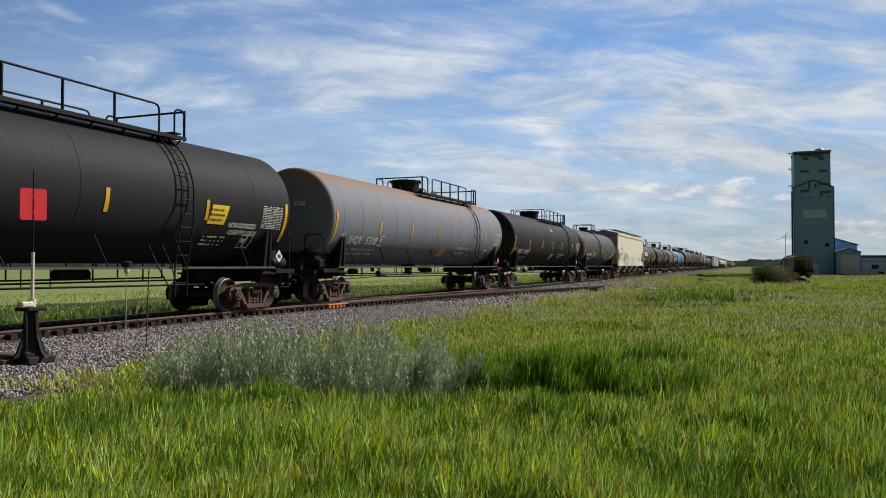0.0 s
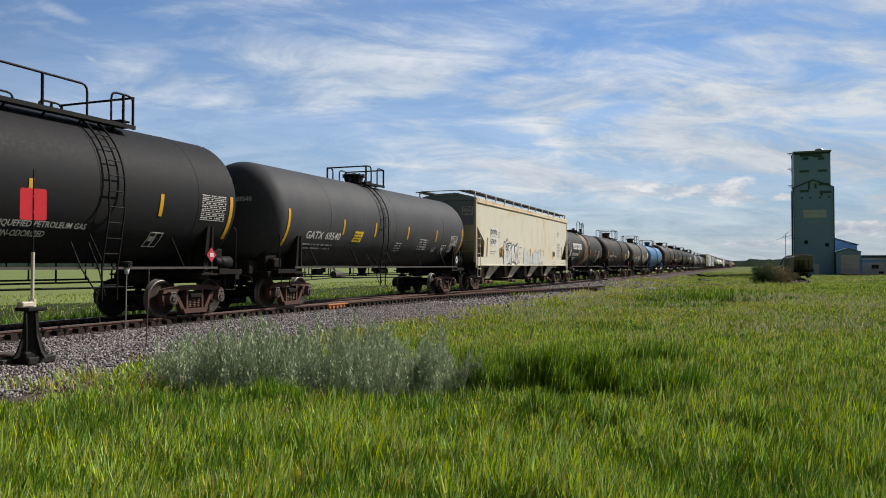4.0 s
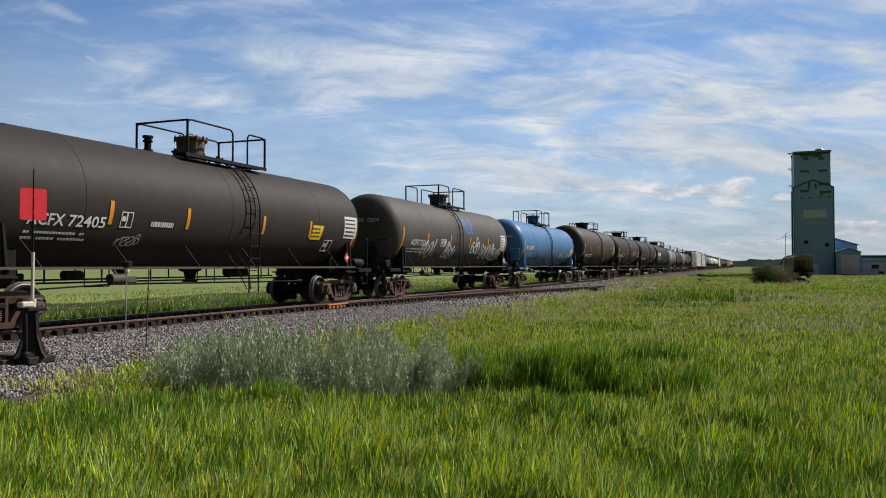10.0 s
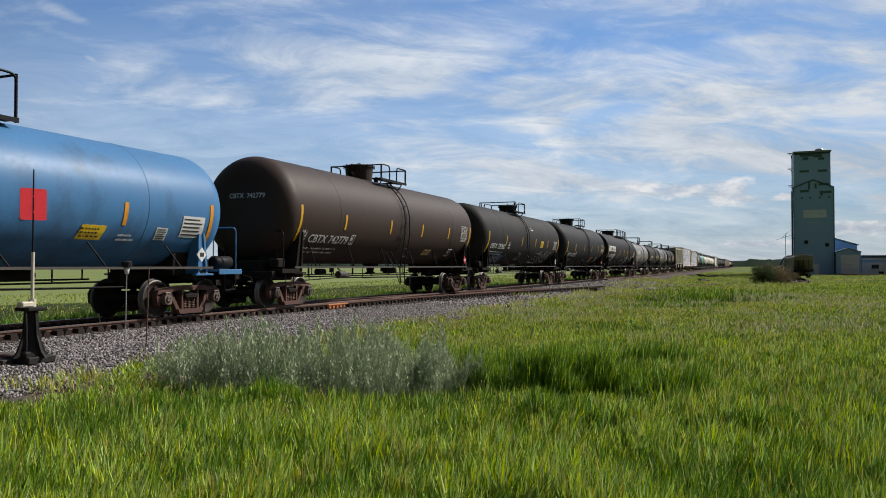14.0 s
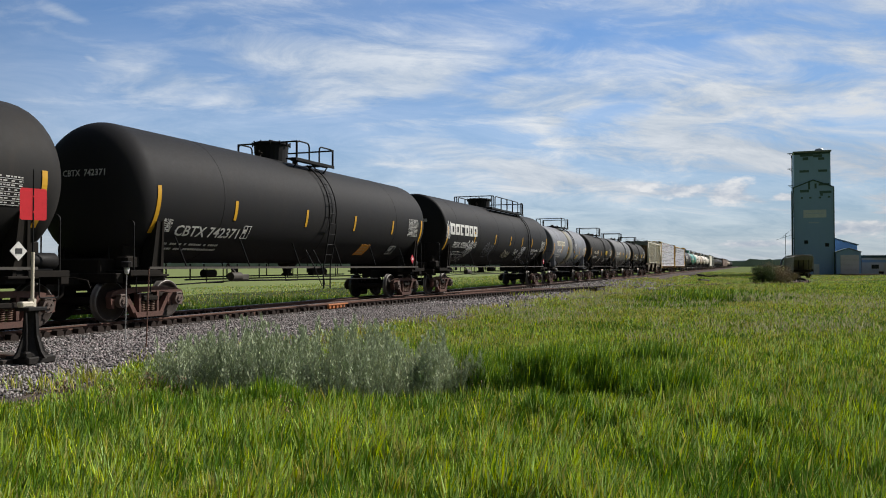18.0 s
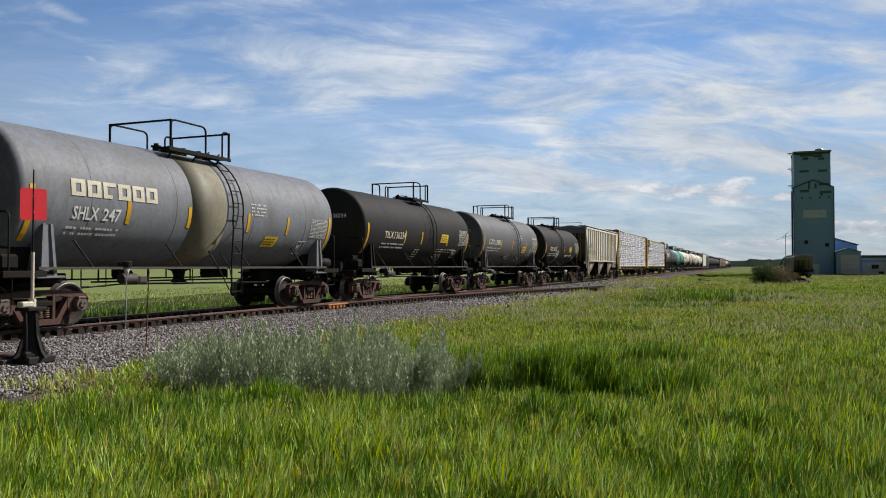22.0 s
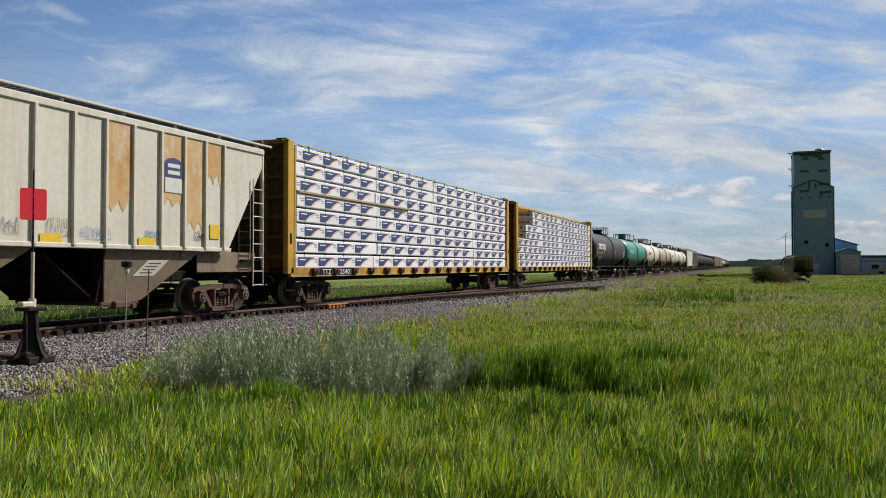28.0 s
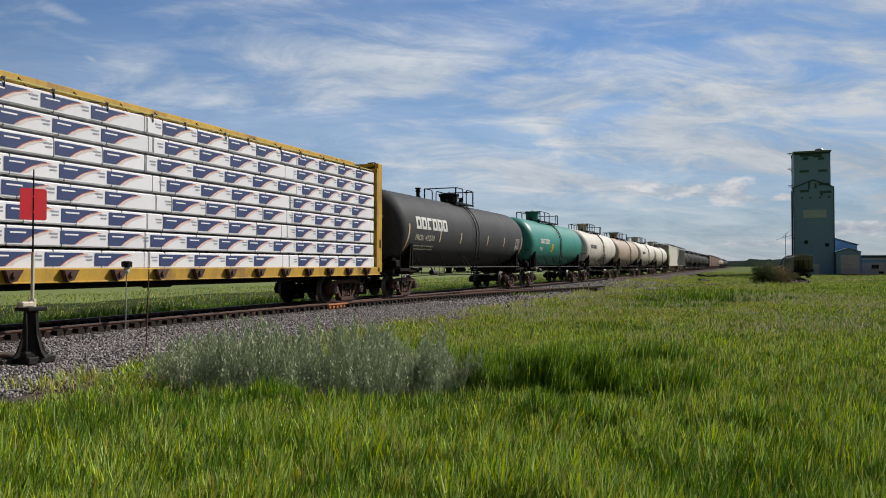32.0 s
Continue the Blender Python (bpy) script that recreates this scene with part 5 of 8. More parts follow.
            f.box((0.25, -1.36, 0.36), (0.12, 0.1, 0.12), 0.02)
            f.tube([(-0.5, -1.22, 0.34), (0.5, -1.22, 0.34)], 0.03, 6)
            return f.mesh("outlet_gate", "frame_rust")
        part("outlet_gate", shared(("gate",), gate), hop, at=((bl + br) / 2, 0, 0))
    f = Form().box((0, 0, 1.0), (2 * b - 3.5, 0.36, 0.3), 0.03)
    part("centre_sill", f.mesh("centre_sill", "under"), root)
    # markings
    skin = Skin(wall=-wall - 0.004)
    for body_, x, z, size, mat, width, board in marks:
        f = Form()
        if board:
            skin.patch(f, x - 0.06, x + width + 0.08, z - size * 0.25, z + size * 0.95)
        f.slot = 1
        skin.word(f, body_, x, z, size, width=width, off=0.018)
        part("lettering", f.mesh("lettering", "letter", mat), root, "black lettering")
    rng = random.Random(int(length * 10))
    for x0, x1, z0, z1, n, w, mat in tags:
        f = Form()
        for line in scrawl(rng, x0, x1, z0, z1, n):
            skin.stroke(f, line, w)
        part("graffiti", f.mesh("graffiti", mat), root, "sprayed graffiti scrawl")
    for x0, x1, z0, z1, n, fill, line, edge in bubbles:
        f = Form()
        step = (x1 - x0) / n
        for i in range(n):
            ring = [(x0 + (i + u * 1.14 - 0.07) * step + rng.uniform(-0.07, 0.07), z0 + (z1 - z0) * (v + rng.uniform(-0.07, 0.05))) for u, v in BLOCKS[i % len(BLOCKS)]]
            for _ in range(2):            # round the corners
                ring = [p for a_, c_ in zip(ring, ring[1:] + ring[:1]) for p in ((a_[0] * 0.78 + c_[0] * 0.22, a_[1] * 0.78 + c_[1] * 0.22), (a_[0] * 0.22 + c_[0] * 0.78, a_[1] * 0.22 + c_[1] * 0.78))]
            f.slot = 0
            f.add([skin.point(a_, z, 0.010 + 0.002 * i) for a_, z in ring], [tuple(range(len(ring)))])
            f.slot = 1
            skin.stroke(f, ring + ring[:2], edge, 0.014 + 0.002 * i)
            for k in range(2):            # short inner seams
                cx, cz = x0 + (i + 0.25 + 0.35 * k) * step, z0 + (z1 - z0) * rng.uniform(0.15, 0.45)
                skin.stroke(f, [(cx, cz), (cx + rng.uniform(-0.1, 0.1), cz + rng.uniform(0.15, 0.35))], edge * 0.7, 0.014 + 0.002 * i)
        part("graffiti", f.mesh("graffiti", fill, line), root, "pale block graffiti with darker outlines")
    for x, z, w, h, rows in bars:
        f = Form()
        for k in range(rows):
            short = rng.uniform(0.55, 1.0) if rows > 1 else 1.0
            u = x
            while u < x + w * short - 0.03:           # words of uneven length
                v = min(u + rng.uniform(0.05, 0.20), x + w * short)
                skin.patch(f, u, v, z + k * h * 3.2, z + k * h * 3.2 + h * 0.9, off=0.008)
                u = v + rng.uniform(0.025, 0.05)
        part("small_lettering", f.mesh("small_lettering", "oldgrey"), root, "small dark stencilling", kind="stuff")
    if end_mark:
        f = Form().box((-b - 0.012, -1.14, eave - 0.50), (0.006, 0.56, 0.42))
        f.slot = 1
        for row, word_ in enumerate(end_mark):
            vs, fs = glyphs(word_, 0.2)
            wide = max(v[0] for v in vs)
            f.add([(-b - 0.018, -0.90 - v[0] / wide * 0.48, eave - 0.46 - 0.19 * row + v[1]) for v in vs], fs)
        part("end_lettering", f.mesh("end_lettering", "letter", "ink"), root, "black lettering on a white panel")
    for x, z0, z1, mat in strips:
        part("reflective_strip", skin.patch(Form(), x - 0.06, x + 0.06, z0, z1, lean=0.12, off=0.026).mesh("reflective_strip", mat), root)
    for x, z, w, h, mat in boards:
        part("decal", skin.patch(Form(), x, x + w, z, z + h, off=0.02).mesh("decal", mat), root)
    if shield:
        x, z = shield
        f = Form().prism([(x - 0.28, z + 0.35), (x - 0.22, z + 0.42), (x, z + 0.47), (x + 0.22, z + 0.42), (x + 0.28, z + 0.35), (x + 0.28, z), (x - 0.28, z)], (0, -wall - 0.02, 0), -0.006, 0.0)
        f.slot = 1
        for i in range(2):
            skin.patch(f, x - 0.2, x + 0.2, z + 0.07 + 0.16 * i, z + 0.16 + 0.16 * i, off=0.03)
        skin.patch(f, x - 0.28, x + 0.28, z - 0.35, z - 0.01, off=0.022)
        part("shield_mark", f.mesh("shield_mark", "navy", "letter"), root, "dark shield mark over a white panel")
    ends(root, half)
    return root


# ---- centre-beam flat cars and their lumber ----
LOADS = []


def pack_mesh(length, h):
    """One wrapped pack of boards with the mill's print along its side."""
    w = 1.10
    f = Form()
    f.box((length / 2, 0, h / 2), (length, w, h), 0.025)
    return f.mesh("lumber_pack", "wrap")


def print_mesh(length, side, phase):
    f = Form()
    y = -0.552 if side < 0 else 0.552
    x = phase
    while x + 0.74 < length:
        def q(pts, slot, off=0.0):
            f.slot = slot
            loop = [(x + a, y - (0.004 + off if side < 0 else -0.004 - off), b) for a, b in pts]
            f.add(loop, [tuple(range(len(loop))) if side < 0 else tuple(range(len(loop)))[::-1]])
        q([(0.0, 0.055), (0.36, 0.055), (0.48, 0.14), (0.60, 0.21), (0.72, 0.25), (0.72, 0.325), (0.0, 0.325)], 0, 0.002)
        q([(0.36, 0.07), (0.395, 0.07), (0.51, 0.15), (0.645, 0.22), (0.82, 0.274), (1.04, 0.312), (0.90, 0.31), (0.80, 0.28), (0.62, 0.225), (0.48, 0.15)], 1, 0.003)
        q([(0.41, 0.07), (0.52, 0.07), (0.64, 0.15), (0.82, 0.225), (1.06, 0.285), (1.04, 0.308), (0.82, 0.268), (0.66, 0.215), (0.525, 0.15)], 2)
        q([(0.10, 0.235), (0.44, 0.235), (0.44, 0.265), (0.10, 0.265)], 3, 0.004)
        q([(-0.26, 0.24), (-0.06, 0.24), (-0.06, 0.27), (-0.26, 0.27)], 4, 0.001)
        q([(-0.22, 0.17), (-0.06, 0.17), (-0.06, 0.20), (-0.22, 0.20)], 4, 0.001)
        q([(0.72, 0.265), (0.92, 0.31), (0.92, 0.325), (0.72, 0.325)], 0, 0.001)
        x += 1.22
    return f.mesh("printed_mark", "navy", "coral", "blush", "wrap", "print_grey")


def strap_mesh(h):
    return Form().box((0, 0, h / 2 - 0.002), (0.014, 1.106, h)).mesh("strap", "strap")


def end_print_mesh():
    f = Form()
    f.box((-0.003, -0.25, 0.20), (0.006, 0.14, 0.13))
    f.slot = 1
    f.box((-0.003, 0.12, 0.21), (0.006, 0.46, 0.15))
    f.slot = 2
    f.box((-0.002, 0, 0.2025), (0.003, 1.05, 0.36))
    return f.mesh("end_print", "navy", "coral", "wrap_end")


def lumber_car(start, length, label, number, missing, seed, pitch):
    rng = random.Random(seed)
    half = length / 2
    b = half - 0.93
    top = 4.99
    stk = 1.185 + 8 * pitch               # top of the load
    root = thing("centre_beam_flatcar", (0, 0, 0), label, "flatcar", "cars of the freight train")
    CARS.append((root, start + half))
    f = Form().box((0, 0, 1.13), (2 * b, 2.62, 0.09), 0.015)
    f.box((0, 0, 0.92), (2 * b - 0.5, 0.5, 0.36), 0.03)
    part("deck", f.mesh("deck", "under"), root)
    for q in (-1, 1):
        f = Form()
        f.box((0, q * 1.40, 1.06), (2 * b, 0.09, 0.28), 0.015)
        f.box((0, q * 1.42, 0.925), (2 * b, 0.12, 0.03), 0.008)
        part("side_sill", f.mesh("side_sill", "carYellow"), root)
        for x in np.arange(-b + 1.3, b - 0.4, 1.28):
            def winch():
                f = Form()
                f.prism([(-0.20, 0.14), (0.18, 0.14), (0.05, -0.06), (-0.10, -0.10)], (0, 0, 0), -0.10, 0.02)
                f.cyl((-0.02, -0.14, 0.05), (-0.02, 0.0, 0.05), 0.06, n=10)
                return f.mesh("winch", "frame_rust")
            part("winch", shared("winch", winch), root, at=pose(x, q * 1.47, 1.03, 0, 0, 0 if q < 0 else 180))
    for q, x in ((-1, -b + 2.75), (1, b - 2.75)):
        f = Form().box((x, q * 1.452, 1.06), (2.5, 0.02, 0.24))
        part("number_board", f.mesh("number_board", "under"), root)
    f = Skin(wall=-1.462).word(Form(), "TTZX", -b + 1.75, 0.975, 0.24, width=0.78)
    Skin(wall=-1.462).word(f, number, -b + 2.88, 0.975, 0.24, width=0.82)
    part("lettering", f.mesh("lettering", "letter"), root, "white lettering")
    for s in (-1, 1):
        x = s * (b + 0.02)
        # panel, stiffeners and inner posts are coloured dark for the bulkhead's shade
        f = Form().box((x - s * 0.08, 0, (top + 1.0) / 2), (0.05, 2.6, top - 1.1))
        bulk = part("bulkhead", f.mesh("bulkhead", "bulkshade"), root, "yellow end bulkhead, darkened to paint in its shade")
        part("top_beam", Form().box((x, 0, top - 0.06), (0.34, 2.53, 0.13), 0.02).mesh("top_beam", "carYellow"), bulk, "yellow steel beam")
        for q in (-1, 1):
            f = Form().box((x, q * 1.36, (top + 1.0) / 2), (0.34, 0.17, top - 1.0), 0.02)
            part("corner_post", f.mesh("corner_post", "carYellow"), bulk, "yellow steel post")
            f = Form().box((x - s * 0.22, q * 1.34, (top + 1.0) / 2 - 0.1), (0.09, 0.22, top - 1.2), 0.01)
            part("post_flange", f.mesh("post_flange", "carYellow"), bulk)
        for z in np.linspace(1.5, top - 0.5, 6):
            part("stiffener", shared("stiffener", lambda: Form().box((0, 0, 0), (0.16, 2.56, 0.12), 0.01).mesh("stiffener", "bulkshade")), bulk, at=(x + s * 0.02, 0, float(z)))
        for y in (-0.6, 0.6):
            part("bulkhead_post", shared("bpost", lambda: Form().box((0, 0, (top + 1.0) / 2), (0.14, 0.1, top - 1.1), 0.01).mesh("bulkhead_post", "bulkshade")), bulk, at=(x + s * 0.01, y, 0))
        f = Form()
        f.box((x, -1.452, 2.05), (0.09, 0.012, 0.30), 0.004)
        f.box((x, -1.1, top + 0.03), (0.12, 0.3, 0.06), 0.01)
        part("latch", f.mesh("latch", "under"), bulk)
        f = Form()
        f.tube(bent([(x - 0.25, -1.42, 0.93), (x - 0.25, -1.42, 0.52), (x + 0.25 - 0.5 * (s > 0), -1.42, 0.52), (x + 0.25 - 0.5 * (s > 0), -1.42, 0.93)], 0.05), 0.014, 6)
        part("stirrup_step", f.mesh("stirrup_step", "rail_paint"), root)
        truck(root, s * (half - 2.75))
    # the beam down the middle
    f = Form().box((0, 0, top + 0.01), (2 * b - 0.3, 0.96, 0.15), 0.02)
    f.box((0, 0, top - 0.14), (2 * b - 0.3, 0.34, 0.18), 0.02)
    part("top_chord", f.mesh("top_chord", "carYellow"), root, "yellow beam along the top")
    n = 17
    for i in range(n):
        x = -b + 0.9 + (2 * b - 1.8) * i / (n - 1)
        part("column", shared(("column", top), lambda: Form().box((0, 0, (top + 0.95) / 2), (0.20, 0.26, top - 1.3), 0.02).mesh("column", "carYellow")), root, at=(x, 0, 0))
    f = Form()
    for i in range(n - 1):
        x0, x1 = -b + 0.9 + (2 * b - 1.8) * i / (n - 1), -b + 0.9 + (2 * b - 1.8) * (i + 1) / (n - 1)
        f.tube([(x0, 0, 1.2), (x1, 0, 2.6)] if i % 2 else [(x0, 0, 2.6), (x1, 0, 1.2)], 0.05, 6)
    part("diagonal_braces", f.mesh("diagonal_braces", "carYellow"), root)
    lo = -b + (3.9 if missing else 0.5)
    part("edge_strip", Form().box(((lo + b - 0.5) / 2, -1.345, stk + 0.015), (b - 0.5 - lo, 0.05, 0.03), 0.006).mesh("edge_strip", "edgeyellow"), root, "pale yellow strip along the top of the load")
    for i, x in enumerate(np.arange(-b + 1.0, b - 0.6, 1.28)):
        if missing and x < -b + 4.2:
            continue
        part("tie_down_cable", shared(("cable", pitch), lambda: Form().tube([(0, -0.40, max(stk, top) + 0.09), (0.02, -0.7, stk + 0.10), (0.03, -1.36, stk + 0.014), (0.04, -1.405, stk - 0.01), (0.05, -1.40, stk - 0.16)], 0.014, 5).mesh("tie_down_cable", "strap")), root, at=(float(x) + 0.15 * math.sin(i * 2.7), 0, 0))
        part("corner_guard", shared(("guard", pitch), lambda: Form().box((0.03, -1.33, stk + 0.01), (0.07, 0.10, 0.02), 0.006).box((0.03, -1.395, stk - 0.015), (0.07, 0.016, 0.09), 0.005).mesh("corner_guard", "strap")), root, at=(float(x) + 0.15 * math.sin(i * 2.7), 0, 0))
    f = Form()
    for y in (-0.9, 0.7):
        f.tube([(-half + 5, y, 0.80), (half - 5, y, 0.80)], 0.02, 6)
    for x in np.arange(-half + 5, half - 5, 1.9):
        f.tube([(x, -0.9, 0.80), (x, -0.9, 1.08)], 0.016, 5)
    f.cyl((1.5, 0.3, 0.85), (2.4, 0.3, 0.85), 0.17, n=12)
    f.box((-2.0, 0.2, 0.9), (0.9, 0.5, 0.3), 0.04)
    part("brake_piping", f.mesh("brake_piping", "rail_paint"), root)
    ends(root, half)
    # the load: eight tiers of packs on both sides of the beam
    tiers = 8
    rows = []
    x0, x1 = -b + 0.34, b - 0.34
    for q in (-1, 1):
        for tier in range(tiers):
            cuts = [x0, x0 + (x1 - x0) * 0.255 + rng.uniform(-0.3, 0.3), x0 + (x1 - x0) * 0.5 + rng.uniform(-0.3, 0.3), x0 + (x1 - x0) * 0.755 + rng.uniform(-0.3, 0.3), x1]
            gap = missing.get(tier, 0.0) if q < 0 else 0.0
            for i in range(4):
                a, c = cuts[i] + 0.004, cuts[i + 1] - 0.004
                if i == 0:
                    a += gap if gap else rng.uniform(-0.02, 0.03)
                if c - a < 0.7:
                    continue
                m = pack_mesh(c - a, pitch - 0.058)
                pos = Vector((a, q * (0.83 + rng.uniform(-0.012, 0.012)), 1.185 + tier * pitch))
                ob = thing("lumber_pack", (0, 0, 0), "long lumber pack in white printed plastic wrap on a flatcar", "lumber", "lumber packs on the flatcars", data=m)
                part("printed_mark", print_mesh(c - a, -1, 0.30 + rng.uniform(-0.25, 0.25)), ob, "navy and coral mill print")
                for sx in np.arange(0.5, c - a, 1.22 if q < 0 else 2.44):
                    part("strap", shared(("strap", pitch), lambda: strap_mesh(pitch - 0.054)), ob, at=(float(sx), 0, 0))
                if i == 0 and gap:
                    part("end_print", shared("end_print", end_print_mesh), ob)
                LOADS.append((ob, start + half, pos))
    if not missing:
        f = Form().box((4.1, -1.40, 1.185 + 5 * pitch - 0.032), (8.2, 0.09, 0.055), 0.01)
        lath = thing("wooden_lath", (0, 0, 0), "weathered wooden lath between tiers of lumber bundles", "lath", data=f.mesh("wooden_lath", "lath"))
        LOADS.append((lath, start + half, Vector((-b + 0.4, 0, 0))))
    return root


# ---- the train, from its front to its far end ----
def train():
    lpg = dict(r=1.60, mid=2.90, flat=True, long_deck=True, seams=6, ends_at=8.9, setback=0.75, mr=0.62, hood=0.40, rise=0.56, wide=1.08)
    tank_car(-0.85, 20.7, "black", "long black pressure tank car with yellow reflective strips", **lpg, middle=0.61, strips=(-6.0, -3.0, 0.1, 2.84, 6.05), rails=(-3.4, -2.6, -2.0, 4.9, 5.42, 5.77), man=-2.6, ladder=5.2, seed=3, diamonds=(9.3,),
             marks=(("NON-ODORIZED", 7.0, 2.25, 0.18, "letter", 1.16), ("LIQUEFIED PETROLEUM GAS", 7.05, 2.08, 0.16, "letter", 1.24)),
             panels=((8.38, 2.29, 0.95, 0.63, "grid"), (7.75, 1.74, 0.5, 0.34, "box")), decals=((6.12, 2.30, 0.66, 0.48, "brightyellow"),), bars=((6.2, 1.97, 0.85, 0.05, 3, "letter"),))
    tank_car(20.0, 20.7, "grey", "long pale grey pressure tank car, rust-stained along its top", **{**lpg, "seams": 13}, middle=0.54, strips=(-5.12, -2.29, 0.57, 3.33, 6.72), rails=(-0.16, 0.46, 0.96, 5.32, 6.08, 6.73), man=0.5, ladder=5.46, seed=4, diamonds=(9.2,),
             marks=(("SHQX", -7.3, 2.02, 0.36, "letter", 0.98), ("5338", -6.0, 2.02, 0.36, "letter", 0.85), ("LIQUEFIED PETROLEUM GAS", 3.2, 2.0, 0.16, "letter", 2.2), ("NON-ODORIZED", 3.2, 1.80, 0.16, "letter", 1.2)),
             bars=((-7.4, 1.80, 2.4, 0.075, 2, "letter"),), panels=((8.3, 2.31, 0.95, 0.64, "grid"), (7.15, 1.72, 0.5, 0.32, "box"), (-4.95, 1.98, 0.3, 0.36, "box"), (-7.9, 2.1, 0.3, 0.25, "grid")), decals=((1.2, 1.67, 0.72, 0.36, "orange"),))
    tank_car(40.9, 20.7, "black", "long black pressure tank car with yellow reflective strips", **lpg, middle=0.30, strips=(-5.4, -2.29, 0.5, 3.23, 6.68), rails=(-0.57, 0.05, 0.57, 5.0, 5.66, 6.30), man=0.19, ladder=5.24, seed=5, diamonds=(8.55,),
             marks=(("SHQX", -7.6, 2.0, 0.36, "letter", 0.98), ("5836", -6.3, 2.0, 0.36, "letter", 0.85), ("LIQUEFIED PETROLEUM GAS", 2.68, 2.0, 0.16, "letter", 2.05), ("NON-ODORIZED", 2.68, 1.82, 0.16, "letter", 1.15)),
             bars=((-7.6, 1.78, 2.3, 0.07, 2, "letter"),), panels=((8.06, 2.38, 0.92, 0.64, "grid"), (6.6, 1.69, 0.42, 0.33, "box"), (-5.3, 1.95, 0.3, 0.36, "box"), (0.3, 3.55, 0.5, 0.22, "grid"), (-8.3, 2.1, 0.3, 0.25, "grid")), decals=((0.62, 1.70, 0.82, 0.36, "orange"),))
    tank_car(61.8, 17.1, "charcoal", "charcoal grey tank car with yellow reflective strips", r=1.55, mid=2.80, middle=0.19, ends_at=7.29, setback=0.85, strips=(-3.79, -1.46, 1.4, 4.35), rails=(-0.87, -0.45, 0.05, 0.6), man=-0.3, ladder=-0.82, seed=6, diamonds=(6.9,), hood=0.3, mr=0.36,
             marks=(("GATX", -6.0, 2.10, 0.32, "letter", 1.0), ("69540", -4.85, 2.10, 0.32, "letter", 0.94)), bars=((-6.2, 1.90, 2.0, 0.06, 2, "letter"), (0.5, 2.1, 0.6, 0.05, 4, "letter"), (2.7, 2.3, 0.85, 0.05, 5, "letter"), (4.3, 2.0, 0.35, 0.04, 3, "letter")),
             panels=((6.1, 1.9, 0.85, 0.72, "grid"), (5.25, 1.80, 0.5, 0.36, "box")), decals=((-3.05, 2.07, 0.62, 0.36, "brightyellow"),))
    hopper_car(78.79, 22.1, "cream", "cream covered hopper car streaked with rust, graffiti on its side", bays=4, eave=4.46,
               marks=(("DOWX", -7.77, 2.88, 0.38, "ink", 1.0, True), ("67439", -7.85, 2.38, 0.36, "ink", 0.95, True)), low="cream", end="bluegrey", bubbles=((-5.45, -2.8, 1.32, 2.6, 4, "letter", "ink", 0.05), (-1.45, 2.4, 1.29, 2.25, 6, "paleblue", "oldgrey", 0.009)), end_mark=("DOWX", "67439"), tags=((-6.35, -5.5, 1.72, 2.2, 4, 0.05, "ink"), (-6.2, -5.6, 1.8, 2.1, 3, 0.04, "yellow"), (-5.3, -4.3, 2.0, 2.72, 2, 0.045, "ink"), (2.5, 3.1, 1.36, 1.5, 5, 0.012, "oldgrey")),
               bars=((7.0, 1.86, 1.25, 0.035, 9), (7.05, 3.3, 0.75, 0.035, 3), (-2.4, 2.28, 0.4, 0.05, 1), (-3.0, 1.42, 0.95, 0.03, 2), (5.8, 1.34, 0.7, 0.03, 2), (8.2, 1.36, 0.35, 0.06, 1), (8.8, 1.38, 0.4, 0.03, 1), (3.1, 1.92, 0.28, 0.04, 3), (-6.5, 2.75, 0.3, 0.04, 3), (-7.95, 1.98, 1.0, 0.026, 1), (-7.95, 1.86, 0.8, 0.026, 1), (-5.5, 2.55, 0.3, 0.03, 1)),
               strips=((-8.46, 1.75, 2.7, "yellow"), (-5.9, 1.78, 2.3, "yellow"), (-3.05, 1.78, 2.3, "yellow"), (-0.1, 1.8, 2.3, "yellow"), (2.46, 1.8, 2.3, "yellow"), (5.6, 1.72, 2.24, "yellow"), (8.3, 1.68, 2.6, "yellow")), boards=((5.92, 1.88, 0.4, 0.3, "ink"), (-2.4, 2.0, 0.42, 0.07, "letter"), (-2.4, 1.9, 0.42, 0.06, "letter")))
    tank_car(100.7, 16.1, "greenblack", "black tank car with a rust-stained middle and graffiti", r=1.44, mid=2.61, stripe="orange", middle=-0.05, ends_at=6.56, setback=0.55, strips=(-3.41, -1.13, 1.24, 3.29), rails=(-1.5, -0.2, 0.45, 1.17), far_rails=(-1.0, -0.35), rise=0.84, hood=0.14, man=-0.1, ladder=0.0, seed=7, vents=((3.93, 0.50), (0.95, 0.40)), band=(-1.8, 0.4, "rustband"),
             marks=(("PROX", -5.72, 2.03, 0.32, "letter", 0.88), ("40542", -4.7, 2.03, 0.32, "letter", 0.97)), bars=((-5.7, 1.84, 1.4, 0.06, 2, "letter"), (0.4, 3.2, 0.85, 0.05, 3, "letter"), (0.75, 2.1, 0.6, 0.05, 5, "letter_ochre"), (3.5, 2.1, 0.4, 0.05, 5, "letter_ochre")),
             logo=(-5.75, -2.6, 2.53, 2.99, "letter"), panels=((4.73, 1.98, 0.75, 0.6, "grid"), (4.65, 1.60, 0.8, 0.34, "box")), tags=((-7.9, -6.45, 2.5, 3.25, 6, 0.022, "spraypink"), (-6.9, -6.3, 1.85, 2.5, 3, 0.03, "spray")))
    acf = dict(r=1.46, mid=2.65, ends_at=6.8, setback=0.33, rise=0.86, stripe="orange")
